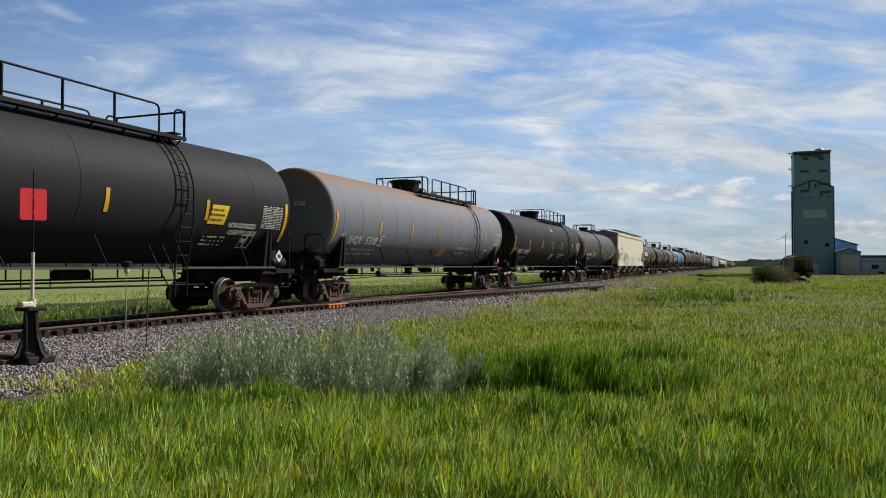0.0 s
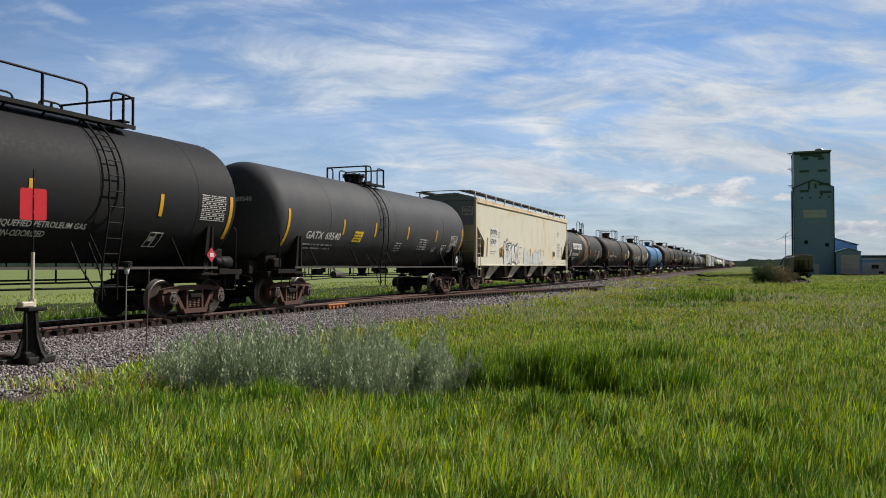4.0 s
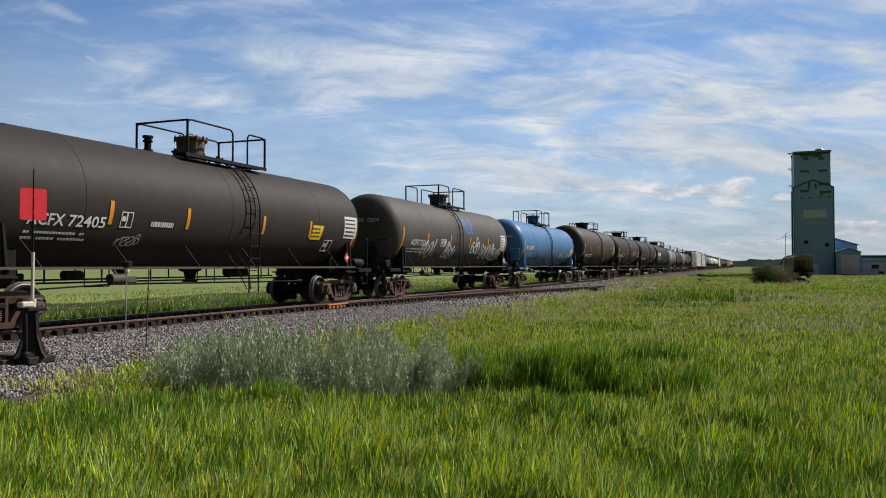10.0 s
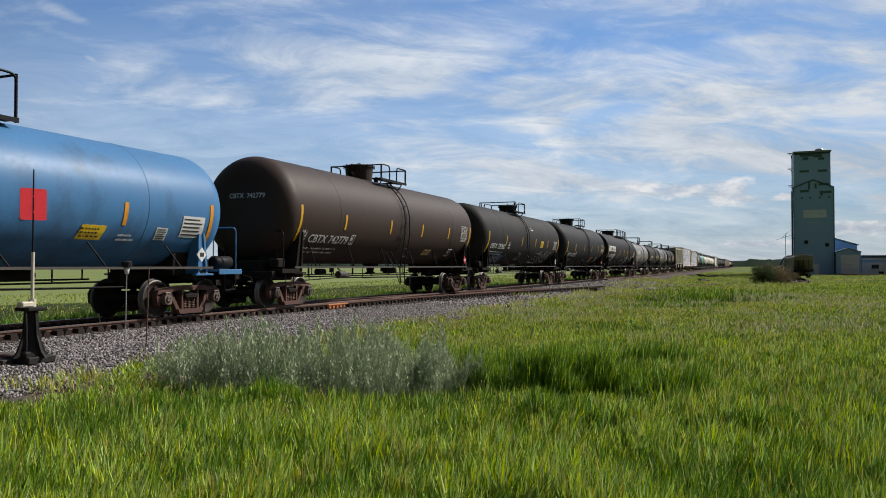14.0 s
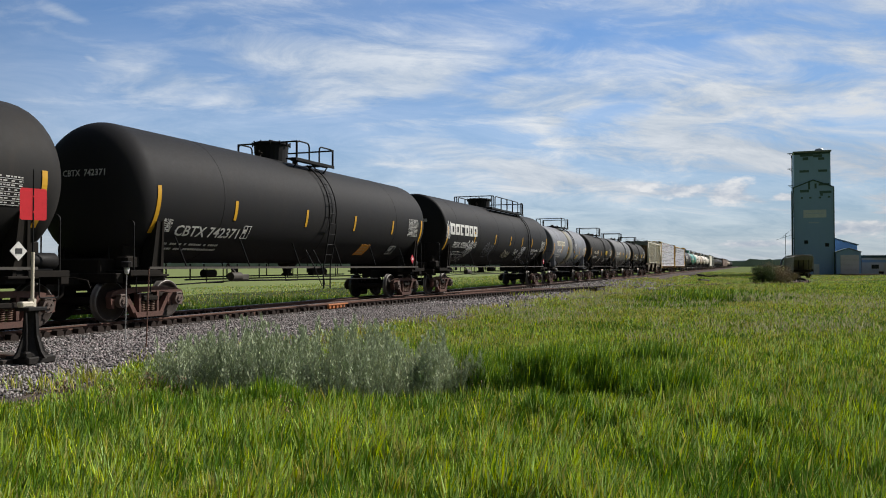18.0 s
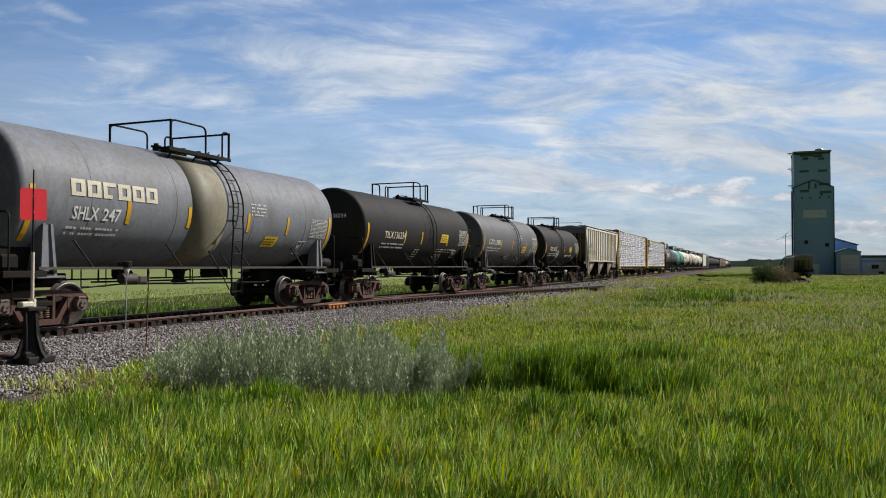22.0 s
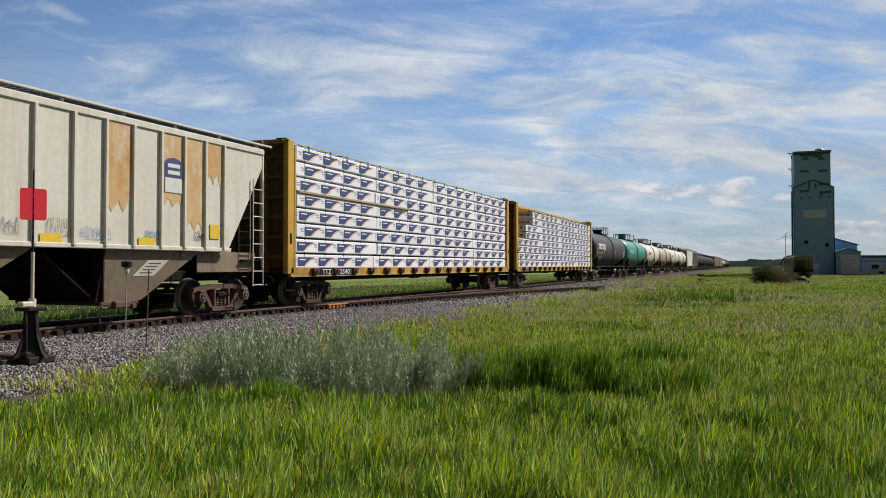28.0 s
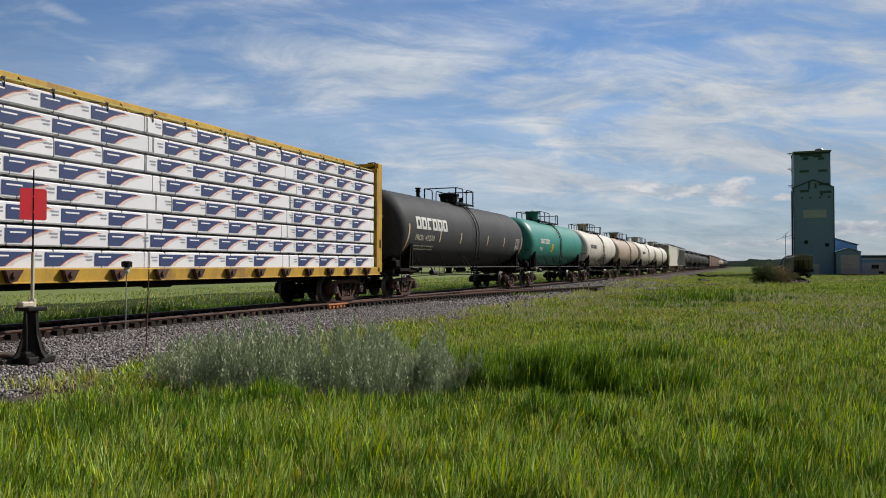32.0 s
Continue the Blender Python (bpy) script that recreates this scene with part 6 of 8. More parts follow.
    tank_car(116.5, 17.7, "brownblack", "brownish black tank car with orange reflective strips", **acf, middle=0.42, strips=(-3.59, -1.17, 1.95, 4.4), rails=(-0.5, 1.35, 2.01, 2.85), man=0.61, ladder=1.39, seed=8, vents=((-0.99, 0.4),), bigbox=("rustband",), hood=0.52, mr=0.38,
             marks=(("ACFX", -5.6, 2.05, 0.32, "letter", 0.85), ("72405", -4.65, 2.05, 0.32, "letter", 0.95)), bars=((-5.6, 1.88, 1.5, 0.06, 2, "letter"), (-2.38, 2.14, 0.72, 0.16, 1, "letter")),
             panels=((6.52, 2.17, 0.85, 0.72, "white"), (5.4, 1.72, 0.5, 0.36, "box"), (-3.3, 2.08, 0.34, 0.34, "box")), decals=((4.45, 2.07, 0.62, 0.44, "brightyellow"),), tags=((-3.25, -2.6, 1.7, 1.95, 4, 0.02, "spray"),), diamonds=(6.6,))
    tank_car(134.35, 17.7, "taupe", "weathered dark taupe tank car covered with white graffiti", **acf, middle=0.24, strips=(-4.03, -1.37, 1.25, 4.0), rails=(-1.35, -0.03, 0.47, 2.03), man=0.61, ladder=-0.26, seed=9, vents=((2.0, 0.3),), hood=0.5, mr=0.42,
             marks=(("ACFX", -5.72, 2.1, 0.32, "letter", 0.8), ("72514", -4.85, 2.1, 0.32, "letter", 0.82)), bars=((-5.9, 1.92, 1.9, 0.06, 2, "letter"),), panels=((6.1, 2.13, 0.8, 0.76, "white"), (-2.55, 2.1, 0.65, 0.32, "white")),
             tags=((-4.5, -3.1, 1.66, 2.3, 4, 0.05, "spray"), (-1.9, -0.6, 1.66, 2.25, 4, 0.07, "spray"), (1.5, 2.7, 1.86, 2.5, 3, 0.075, "spray"), (3.0, 5.0, 1.6, 2.3, 4, 0.075, "spray"), (4.7, 6.8, 1.65, 2.2, 5, 0.055, "spray"), (0.4, 1.6, 2.85, 3.5, 6, 0.025, "sprayblue"), (0.5, 1.5, 2.9, 3.4, 5, 0.02, "sprayblue")), diamonds=(6.6,))
    tank_car(152.15, 17.7, "blue", "bright blue tank car with orange reflective strips", **{**acf, "r": 1.46, "mid": 2.65}, middle=0.12, strips=(-3.75, -1.68, 1.58, 4.07), rails=(-1.52, -0.2, 0.4, 1.84), man=0.55, ladder=-0.23, seed=10, vents=((1.3, 0.2),), hood=0.55, mr=0.40,
             marks=(("PROX", -6.34, 2.24, 0.36, "letter", 0.75), ("672439", -5.5, 2.24, 0.36, "letter", 0.9)), bars=((-6.1, 2.0, 1.7, 0.06, 1, "letter"), (-6.2, 1.84, 2.4, 0.06, 1, "letter"), (4.0, 1.9, 0.5, 0.05, 2, "letter")),
             panels=((5.9, 1.94, 0.78, 0.5, "white"), (5.1, 1.85, 0.36, 0.28, "white")), decals=((2.9, 1.8, 0.65, 0.3, "brightyellow"),), tags=((-3.7, -2.9, 1.67, 2.15, 4, 0.02, "ink"),), diamonds=(6.5,))
    big = dict(r=1.63, mid=2.95, mr=0.54, hood=0.46, rise=0.53, wide=1.08)
    tank_car(170.35, 18.1, "brown", "dark brown tank car with yellow reflective strips", **big, middle=-0.09, ends_at=7.44, setback=0.3, strips=(-4.78, -1.31, 1.66, 4.63), rails=(-1.1, -0.37, 0.27, 1.1), man=-0.84, ladder=-0.09, seed=11, diamonds=(7.0,),
             marks=(("CBTX", -6.8, 1.99, 0.34, "letter", 1.1), ("742779", -5.55, 1.99, 0.34, "letter", 1.22)), bars=((-7.0, 1.78, 2.2, 0.06, 2, "letter"),), panels=((6.18, 2.38, 0.8, 0.72, "grid"), (-4.17, 1.98, 0.28, 0.32, "box"), (5.3, 1.7, 0.45, 0.3, "box"), (-7.3, 2.05, 0.3, 0.3, "grid")), decals=((2.6, 1.71, 0.72, 0.22, "ochre"),))
    tank_car(188.5, 18.5, "black_dusty", "dusty black tank car with yellow strips and white graffiti", **{**big, "hood": 0.38, "r": 1.60, "mid": 2.93}, middle=-0.16, ends_at=7.72, setback=0.4, strips=(-4.75, -1.61, 1.46, 4.56), rails=(-1.6, -1.3, -0.76, 0.65), man=0.6, ladder=-0.66, seed=12, diamonds=(7.1,),
             marks=(("CBTX", -7.35, 2.18, 0.36, "letter", 1.08), ("728362", -6.1, 2.18, 0.36, "letter", 1.3)), bars=((-7.0, 1.98, 2.2, 0.06, 2, "letter"), (-1.4, 2.0, 0.55, 0.05, 5, "letter"), (1.2, 1.8, 0.35, 0.05, 3, "letter"), (0.4, 3.5, 0.55, 0.05, 2, "letter")),
             panels=((6.19, 2.35, 0.9, 0.55, "grid"), (-4.2, 2.22, 0.3, 0.32, "box")), decals=((2.66, 2.41, 0.68, 0.4, "brightyellow"),), tags=((2.2, 6.2, 1.52, 2.15, 9, 0.024, "spray"), (-6.3, -3.9, 1.5, 1.95, 6, 0.035, "sprayblue"), (-6.0, -4.4, 1.55, 1.9, 5, 0.02, "spray")))
    tank_car(206.75, 18.0, "black", "black tank car with yellow reflective strips", **big, middle=0.10, ends_at=7.5, setback=0.3, strips=(-4.56, -1.1, 1.96, 4.93), rails=(-0.86, -0.13, 0.48, 1.35), man=-0.63, ladder=0.27, seed=13, diamonds=(7.0,),
             marks=(("CBTX", -6.62, 1.98, 0.34, "letter", 1.1), ("742371", -5.4, 1.98, 0.34, "letter", 1.2)), bars=((-7.0, 1.76, 2.3, 0.06, 2, "letter"),), panels=((6.37, 2.42, 0.9, 0.68, "grid"), (5.3, 1.7, 0.5, 0.3, "box"), (-4.05, 1.98, 0.3, 0.34, "box"), (-7.1, 2.05, 0.3, 0.3, "grid")), decals=((2.9, 1.64, 0.7, 0.36, "orange"),))
    tank_car(225.0, 20.9, "black", "long black pressure tank car with white block letters and graffiti", **{**lpg, "ends_at": 8.94, "setback": 0.6}, middle=-0.05, strips=(-5.31, -2.02, 0.77, 3.17, 5.36), rails=(-1.14, -0.8, -0.57, 3.92, 4.46, 4.99), man=-0.14, ladder=4.35, seed=14, diamonds=(8.5,),
             marks=(("PROX", -8.0, 2.1, 0.36, "letter", 0.82), ("92588", -7.05, 2.1, 0.36, "letter", 0.85), ("LIQUEFIED PETROLEUM GAS", 5.5, 2.14, 0.17, "letter", 1.65), ("NOT-ODORIZED", 5.5, 1.95, 0.17, "letter", 0.95)), bars=((-8.2, 1.88, 2.0, 0.06, 2, "letter"),), logo=(-8.65, -4.96, 2.66, 3.16, "letter"),
             panels=((7.65, 2.17, 0.85, 0.65, "grid"), (6.95, 1.7, 0.4, 0.3, "box"), (-5.15, 2.12, 0.26, 0.3, "box")), tags=((-6.15, -5.35, 1.8, 2.5, 4, 0.055, "spray"), (-3.5, -2.1, 1.8, 2.4, 7, 0.022, "oldgrey"), (-0.05, 1.3, 1.78, 2.1, 6, 0.03, "letter_ochre"), (2.0, 2.7, 1.85, 2.2, 4, 0.03, "spray"), (3.3, 4.1, 2.1, 2.35, 4, 0.035, "spray"), (3.2, 4.1, 1.85, 2.08, 4, 0.035, "spray"), (3.2, 4.0, 1.58, 1.82, 3, 0.035, "spray"), (-9.2, -8.7, 2.4, 3.2, 3, 0.03, "spray"), (-8.1, -5.8, 1.5, 1.85, 5, 0.022, "spray")))
    short = dict(r=1.42, mid=2.66, hood=0.05, flat=True, setback=0.57, rise=0.68, mr=0.34, wide=0.96)
    tank_car(245.75, 13.9, "oldgrey", "short weathered grey tank car with a stained middle", **{**short, "r": 1.46, "mid": 2.68}, middle=0.04, ends_at=5.54, strips=(-3.04, -1.07, 1.3, 3.21), rails=(-1.2, 0.1, 0.77, 1.05), man=-0.1, ladder=0.7, seed=15, band=(-0.99, 0.34, "greyband"), seams=4, stripe="yellow",
             marks=(("SHLX", -4.52, 2.2, 0.36, "letter", 0.66), ("247", -3.75, 2.2, 0.36, "letter", 0.5)), bars=((-4.6, 2.0, 1.4, 0.06, 2, "letter"), (1.4, 2.9, 0.7, 0.05, 4, "letter")), logo=(-4.6, -2.13, 2.66, 3.0, "letter_ochre"), panels=((4.48, 2.12, 0.95, 0.58, "grid"), (4.0, 1.62, 0.4, 0.38, "box")), decals=((2.15, 1.8, 0.66, 0.28, "brightyellow"),))
    tank_car(259.15, 13.2, "black_dusty", "short dusty black tank car with yellow reflective strips", **short, middle=0.58, ends_at=5.21, strips=(-1.4, 0.27, 3.17), rails=(0.35, 1.06, 1.62, 1.88), man=1.3, ladder=1.43, seed=16,
             marks=(("TILX", -3.28, 2.3, 0.36, "letter_ochre", 0.78), ("136234", -2.42, 2.3, 0.36, "letter_ochre", 1.04)), bars=((-3.4, 2.06, 2.0, 0.07, 2, "letter"), (-0.15, 1.9, 0.5, 0.05, 5, "letter"), (2.2, 1.95, 2.2, 0.05, 2, "letter"), (2.2, 1.72, 0.9, 0.05, 2, "letter")), panels=((4.63, 2.2, 1.05, 0.72, "grid"), (4.3, 1.63, 0.4, 0.32, "box")), decals=((2.33, 2.27, 0.78, 0.36, "brightyellow"),))
    tank_car(272.6, 13.1, "midgrey", "short dark grey tank car with yellow reflective strips", **short, middle=0.21, ends_at=5.24, strips=(-2.11, 0.08, 2.92), rails=(0.0, 0.75, 1.32, 1.64), man=0.93, ladder=1.05, seed=17,
             marks=(("CGTX", -4.3, 2.38, 0.36, "letter", 0.95), ("13883", -3.2, 2.38, 0.36, "letter", 0.95), ("MOLTEN SULPHUR", 4.35, 2.86, 0.15, "letter", 0.95)), bars=((-4.4, 2.16, 2.2, 0.07, 2, "letter"), (-0.7, 1.85, 0.8, 0.05, 3, "letter"), (1.4, 2.95, 0.7, 0.05, 3, "letter"), (1.9, 1.72, 0.9, 0.04, 2, "letter")), panels=((4.4, 2.1, 0.9, 0.68, "grid"), (3.9, 1.9, 0.32, 0.36, "box")), decals=((2.15, 2.03, 0.72, 0.36, "brightyellow"),))
    tank_car(285.9, 13.05, "black_dusty", "short dusty black tank car with yellow reflective strips", **short, middle=-0.06, ends_at=5.2, strips=(-2.25, 0.22, 2.56), rails=(-1.3, -1.05, -0.4, 0.28), man=-0.85, ladder=-0.87, seed=18,
             marks=(("TILX", -4.18, 2.29, 0.36, "letter_ochre", 0.78), ("136243", -3.32, 2.29, 0.36, "letter_ochre", 1.0), ("MOLTEN SULPHUR", 3.85, 2.88, 0.15, "letter", 1.0)), bars=((-4.3, 2.06, 2.0, 0.07, 2, "letter"), (-2.0, 1.9, 0.6, 0.05, 5, "letter"), (0.6, 2.0, 2.4, 0.05, 2, "letter")), panels=((3.85, 2.25, 1.05, 0.62, "grid"), (3.6, 1.63, 0.4, 0.32, "box")), decals=((1.82, 2.27, 0.75, 0.36, "brightyellow"),), tags=((-2.1, -1.45, 1.98, 2.28, 5, 0.03, "spray"),))
    ribs = [-7.2 + 14.15 * i / 16 for i in range(17)]
    panels = [-7.3, -6.4, -5.45, -4.55, -3.67, -2.83, -1.88, -0.97, 0.0, 0.94, 1.85, 2.67, 3.45, 4.3, 5.08, 5.84, 6.56]
    hopper_car(299.3, 18.4, "offwhite", "ribbed off-white covered hopper car with ochre rust stains", ribs=panels, bays=3, eave=4.32, wall=1.52, sill=1.62,
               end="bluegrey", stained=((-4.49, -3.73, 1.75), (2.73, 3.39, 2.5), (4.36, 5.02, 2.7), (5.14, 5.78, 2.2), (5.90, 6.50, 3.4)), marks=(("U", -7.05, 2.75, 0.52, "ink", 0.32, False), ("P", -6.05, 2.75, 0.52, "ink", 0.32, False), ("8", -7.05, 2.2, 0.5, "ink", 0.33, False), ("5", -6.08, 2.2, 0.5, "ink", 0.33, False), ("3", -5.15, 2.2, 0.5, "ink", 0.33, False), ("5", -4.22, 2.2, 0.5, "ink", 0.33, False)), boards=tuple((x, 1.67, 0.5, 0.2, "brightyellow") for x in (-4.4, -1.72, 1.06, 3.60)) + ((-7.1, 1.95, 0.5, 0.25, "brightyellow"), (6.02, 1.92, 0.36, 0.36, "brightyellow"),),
               shield=(4.69, 3.30), tags=((0.25, 0.6, 1.85, 2.1, 5, 0.007, "oldgrey"), (2.0, 2.8, 1.82, 2.05, 7, 0.008, "sprayblue"), (1.2, 1.8, 1.85, 2.2, 6, 0.007, "charcoal"), (-1.6, -1.2, 2.0, 2.3, 4, 0.010, "charcoal"), (-2.4, -2.0, 2.3, 2.6, 3, 0.010, "charcoal"), (-0.7, 0.0, 1.86, 2.05, 5, 0.006, "charcoal"), (3.75, 4.3, 1.85, 2.05, 5, 0.012, "sprayblue"), (5.4, 5.8, 1.85, 2.05, 4, 0.014, "ink")))
    lumber_car(317.4, 23.95, "yellow centre-beam flatcar stacked full with white-wrapped lumber", "25402", {}, 31, 0.465)
    lumber_car(341.35, 24.75, "yellow centre-beam flatcar with a stepped gap in its lumber load", "24614", {4: 1.83, 5: 1.75, 6: 3.45, 7: 3.35}, 32, 0.437)
    tank_car(366.1, 19.2, "charcoal", "dark charcoal tank car with white block letters", r=1.55, mid=2.80, stripe="ochre", strips=(-4.75, -2.15, 1.8, 4.65), ends_at=8.1, rails=(-1.0, 0.0, 0.5, 1.5), rise=0.7, man=0.2, ladder=-0.1, seed=19, vents=((-3.7, 0.45), (1.9, 0.45)), logo=(-7.4, -3.9, 2.75, 3.25, "letter"),
             marks=(("PROX", -7.4, 2.3, 0.32, "letter_ochre", 0.85), ("41270", -6.4, 2.3, 0.32, "letter_ochre", 1.0)), bars=((-7.4, 2.05, 2.2, 0.07, 2, "letter_ochre"),), panels=((6.8, 2.1, 0.8, 0.7, "grid"),))
    tank_car(385.3, 17.7, "teal", "teal green tank car with white block letters", r=1.53, mid=2.80, strips=(), stripe="teal", deck=(-3.2, 2.0), man=-2.2, ladder=-0.3, seed=20, logo=(-5.8, -3.3, 2.7, 3.0, "letter"), marks=(("PROX", -5.8, 2.25, 0.3, "letter", 0.8),), decals=((-2.9, 2.2, 0.6, 0.5, "brightyellow"),), bigbox=("teal",), hood=0.6)
    tank_car(403.0, 17.0, "white", "dirty white tank car with dark block letters", r=1.53, mid=2.80, stripe="white", strips=(), deck=(-4.0, 2.6), man=-2.0, ladder=-0.2, seed=21, logo=(-6.0, -3.4, 2.75, 3.05, "ink"), bigbox=("white",), tags=((-0.6, 2.6, 1.7, 2.2, 4, 0.1, "brown"),), hood=0.6)
    tank_car(420.0, 17.5, "tan", "tan tank car with a platform on top", r=1.5, mid=2.75, stripe="tan", deck=(-4.0, 2.4), man=-2.0, ladder=0.2, seed=22, bigbox=("tan",), hood=0.6)
    tank_car(437.5, 17.2, "white", "dirty white tank car with dark block letters", r=1.53, mid=2.80, stripe="white", deck=(-4.0, 2.4), man=-2.0, ladder=-0.2, seed=23, logo=(-6.0, -3.4, 2.75, 3.05, "ink"), bigbox=("white",), hood=0.6)
    tank_car(454.7, 18.2, "white", "dirty white tank car with a platform on top", r=1.5, mid=2.75, stripe="white", deck=(-4.0, 2.4), man=-2.0, ladder=-0.2, seed=24, bigbox=("white",), hood=0.6)
    hopper_car(472.9, 19.0, "offwhite", "plain off-white covered hopper car", bays=3, eave=4.45, end="hoppergrey")
    hopper_car(491.9, 19.0, "hoppergrey", "ribbed grey covered hopper car", ribs=ribs, bays=3, eave=4.4, wall=1.52)
    # the rest stays far off: copies of two tank cars and a hopper
    at = 510.9
    model = tank_car(at, 17.7, "black_dusty", "dusty black tank car in the distant part of the train", r=1.52, mid=2.75, deck=(-2.5, 2.0), man=-0.5, ladder=0.5, seed=25, strips=(-4.0, -1.0, 2.0, 5.0), far=True)
    for i in range(5):
        at += 17.7
        CARS.append((far_copy(model, "dusty black tank car in the distant part of the train"), at + 8.85))
    at += 17.7
    brown = hopper_car(at, 19.0, "hopperbrown", "brown covered hopper car in the distant part of the train", bays=3, eave=4.5, end="hopperbrown", low="hopperbrown")
    for i in range(4):
        at += 19.0
        CARS.append((far_copy(brown, "brown covered hopper car in the distant part of the train"), at + 9.5))
    at += 19.0
    pale = tank_car(at, 17.5, "tan", "tan tank car in the distant part of the train", r=1.5, mid=2.75, deck=(-3.0, 2.4), man=-1.0, ladder=0.2, seed=26, far=True)
    for i in range(3):
        at += 17.5
        CARS.append((far_copy(pale, "tan tank car in the distant part of the train"), at + 8.75))
    for i in range(5):
        at += 17.7
        CARS.append((far_copy(model, "dusty black tank car in the distant part of the train"), at + 8.85))


def far_copy(model, label):
    """A copy of a car, whose wheelsets also turn."""
    ob = copy_thing(model, Matrix.Identity(4))
    for p in ob.children_recursive:
        if p.name.startswith("wheelset"):
            WHEELSETS.append((p, 1 if p.location.x > 0 else -1))
    return ob


train()


# ---- ground ----
def ground_z(x, y):
    """Height of the meadow: level, with a dip round the siding by the elevator and a lower field behind the track."""
    z = -1.12 * np.exp(-((x - 128) / 46) ** 2) * np.exp(-((y + 6) / 20) ** 2)
    z = z - 0.35 / (1 + np.exp(-np.clip((y - 20) / 1.2, -30, 30)))
    z = z + 0.05 * np.sin(x * 0.31 + 1.0) * np.sin(y * 0.43) + 0.03 * np.sin(x * 0.9 + y * 0.6)
    return z * np.exp(-(np.hypot(x, y) / 260) ** 2)


def gravel_edge(x):
    """Where the meadow meets the gravel: it widens beside the siding into a dirt track."""
    return np.interp(x, [-60, 28, 35, 43, 51, 72, 105, 220], [8.3, 8.25, 7.9, 6.9, 5.8, 6.3, 10.0, 10.6]) + 0.22 * np.sin(x * 0.8) + 0.15 * np.sin(x * 2.1 + 1)


def ground():
    def axis(lo, hi, fine, far):
        a = list(np.arange(lo, hi, fine))
        k, step = hi, fine
        up = []
        while k < far:
            up.append(k)
            step *= 1.22
            k += step
        k, step, down = lo - fine, fine, []
        while k > -far:
            down.append(k)
            step *= 1.22
            k -= step
        return np.array(down[::-1] + a + up + [far * 1.0])
    xs, ys = axis(-8, 180, 1.6, 4500), axis(-24, 36, 1.2, 4500)
    gx, gy = np.meshgrid(xs, ys)
    gz = ground_z(gx, gy)
    gz = np.where((gy > gravel_edge(gx) + 0.1) & (gy < 18) & (gx < 900), np.minimum(gz, -0.08), gz)
    n, m = len(xs), len(ys)
    f = Form()
    f.v = [tuple(p) for p in np.stack([gx, gy, gz], -1).reshape(-1, 3)]
    for j in range(m - 1):
        for i in range(n - 1):
            f.f.append((j * n + i, j * n + i + 1, (j + 1) * n + i + 1, (j + 1) * n + i))
            f.s.append(True)
            f.m.append(1 if ys[j] > 33 else 2 if xs[i] > 70 else 0)
    thing("ground", (0, 0, 0), "grassy prairie meadow with a pale hay field beyond the track", "ground", kind="structure", data=f.mesh("ground", "soil", "field", "farmeadow"))


MAT["field"] = material("pale_hay_field", (0.160, 0.192, 0.038), 0.95, vary=0.6, scale=0.15, dark=(0.105, 0.145, 0.026), amount=0.4, bump=0.5, fine=3.0)
ground()


def sweep(f, profile, path, head=()):
    """Draws a cross-section (across, up) along a path on plan."""
    rows = []
    for i, p in enumerate(path):
        d = Vector(path[min(i + 1, len(path) - 1)]) - Vector(path[max(i - 1, 0)])
        d.z = 0
        d.normalize()
        side = Vector((-d.y, d.x, 0))
        rows.append([Vector(p) + side * a + Vector((0, 0, b)) for a, b in profile])
    n = len(profile)
    vs = [v for row in rows for v in row]
    for k in range(n):
        f.slot = 1 if k in head else 0
        f.add([v for row in rows for v in (row[k], row[(k + 1) % n])], [(2 * i, 2 * i + 1, 2 * i + 3, 2 * i + 2) for i in range(len(rows) - 1)])
    f.slot = 0
    return f


RAIL_PROFILE = [(-0.072, -0.172), (-0.072, -0.160), (-0.012, -0.140), (-0.010, -0.045), (-0.036, -0.036), (-0.036, -0.006), (-0.026, 0.0), (0.026, 0.0), (0.036, -0.006), (0.036, -0.036), (0.010, -0.045), (0.012, -0.140), (0.072, -0.160), (0.072, -0.172)]


def siding_y(x):
    """Centre line of the siding: leaves the main track, then runs beside the elevator."""
    d = max(0.0, x - 13.0)
    if d < 30:
        off = 0.0034 * d * d
    else:
        off = 0.0034 * 900 + 0.204 * (d - 30)
    y = TRACK - off
    k = 1 / (1 + math.exp(-(x - 118) / 7.0))
    return y * (1 - k) + -7.7 * k


def siding_z(x):
    k = min(1.0, max(0.0, (x - 38) / 22))
    return RAIL * (1 - k) + k * (float(ground_z(np.float64(x), np.float64(siding_y(x)))) + (0.10 if x < 100 else 0.22))


def track():
    root = thing("main_track", (0, 0, 0), "rusty main railway track on wooden ties in gravel ballast", "railway track", kind="structure")
    for q in (-1, 1):
        f = sweep(Form(), RAIL_PROFILE, [(x, TRACK + q * 0.7535, RAIL) for x in (-60, 20, 60, 150, 400, 1200)], head=(5, 6, 7))
        part("rail", f.mesh("rail", "rail", "railhead"), root)

    def tie():
        return Form().box((0, 0, 0), (0.225, 1.0, 0.18), 0.012).mesh("tie", "tie")

    def chair():
        f = Form()
        f.box((0, 0, -0.172), (0.19, 0.36, 0.022), 0.004)
        for q in (-1, 1):
            f.box((0.04 * q, q * 0.105, -0.140), (0.045, 0.05, 0.06), 0.006)
            f.prism([(0.08, -0.21), (0.27, -0.21), (0.25, -0.10), (0.18, -0.05), (0.09, -0.07)], (0, q * 0.12, 0), -0.08, 0.08)
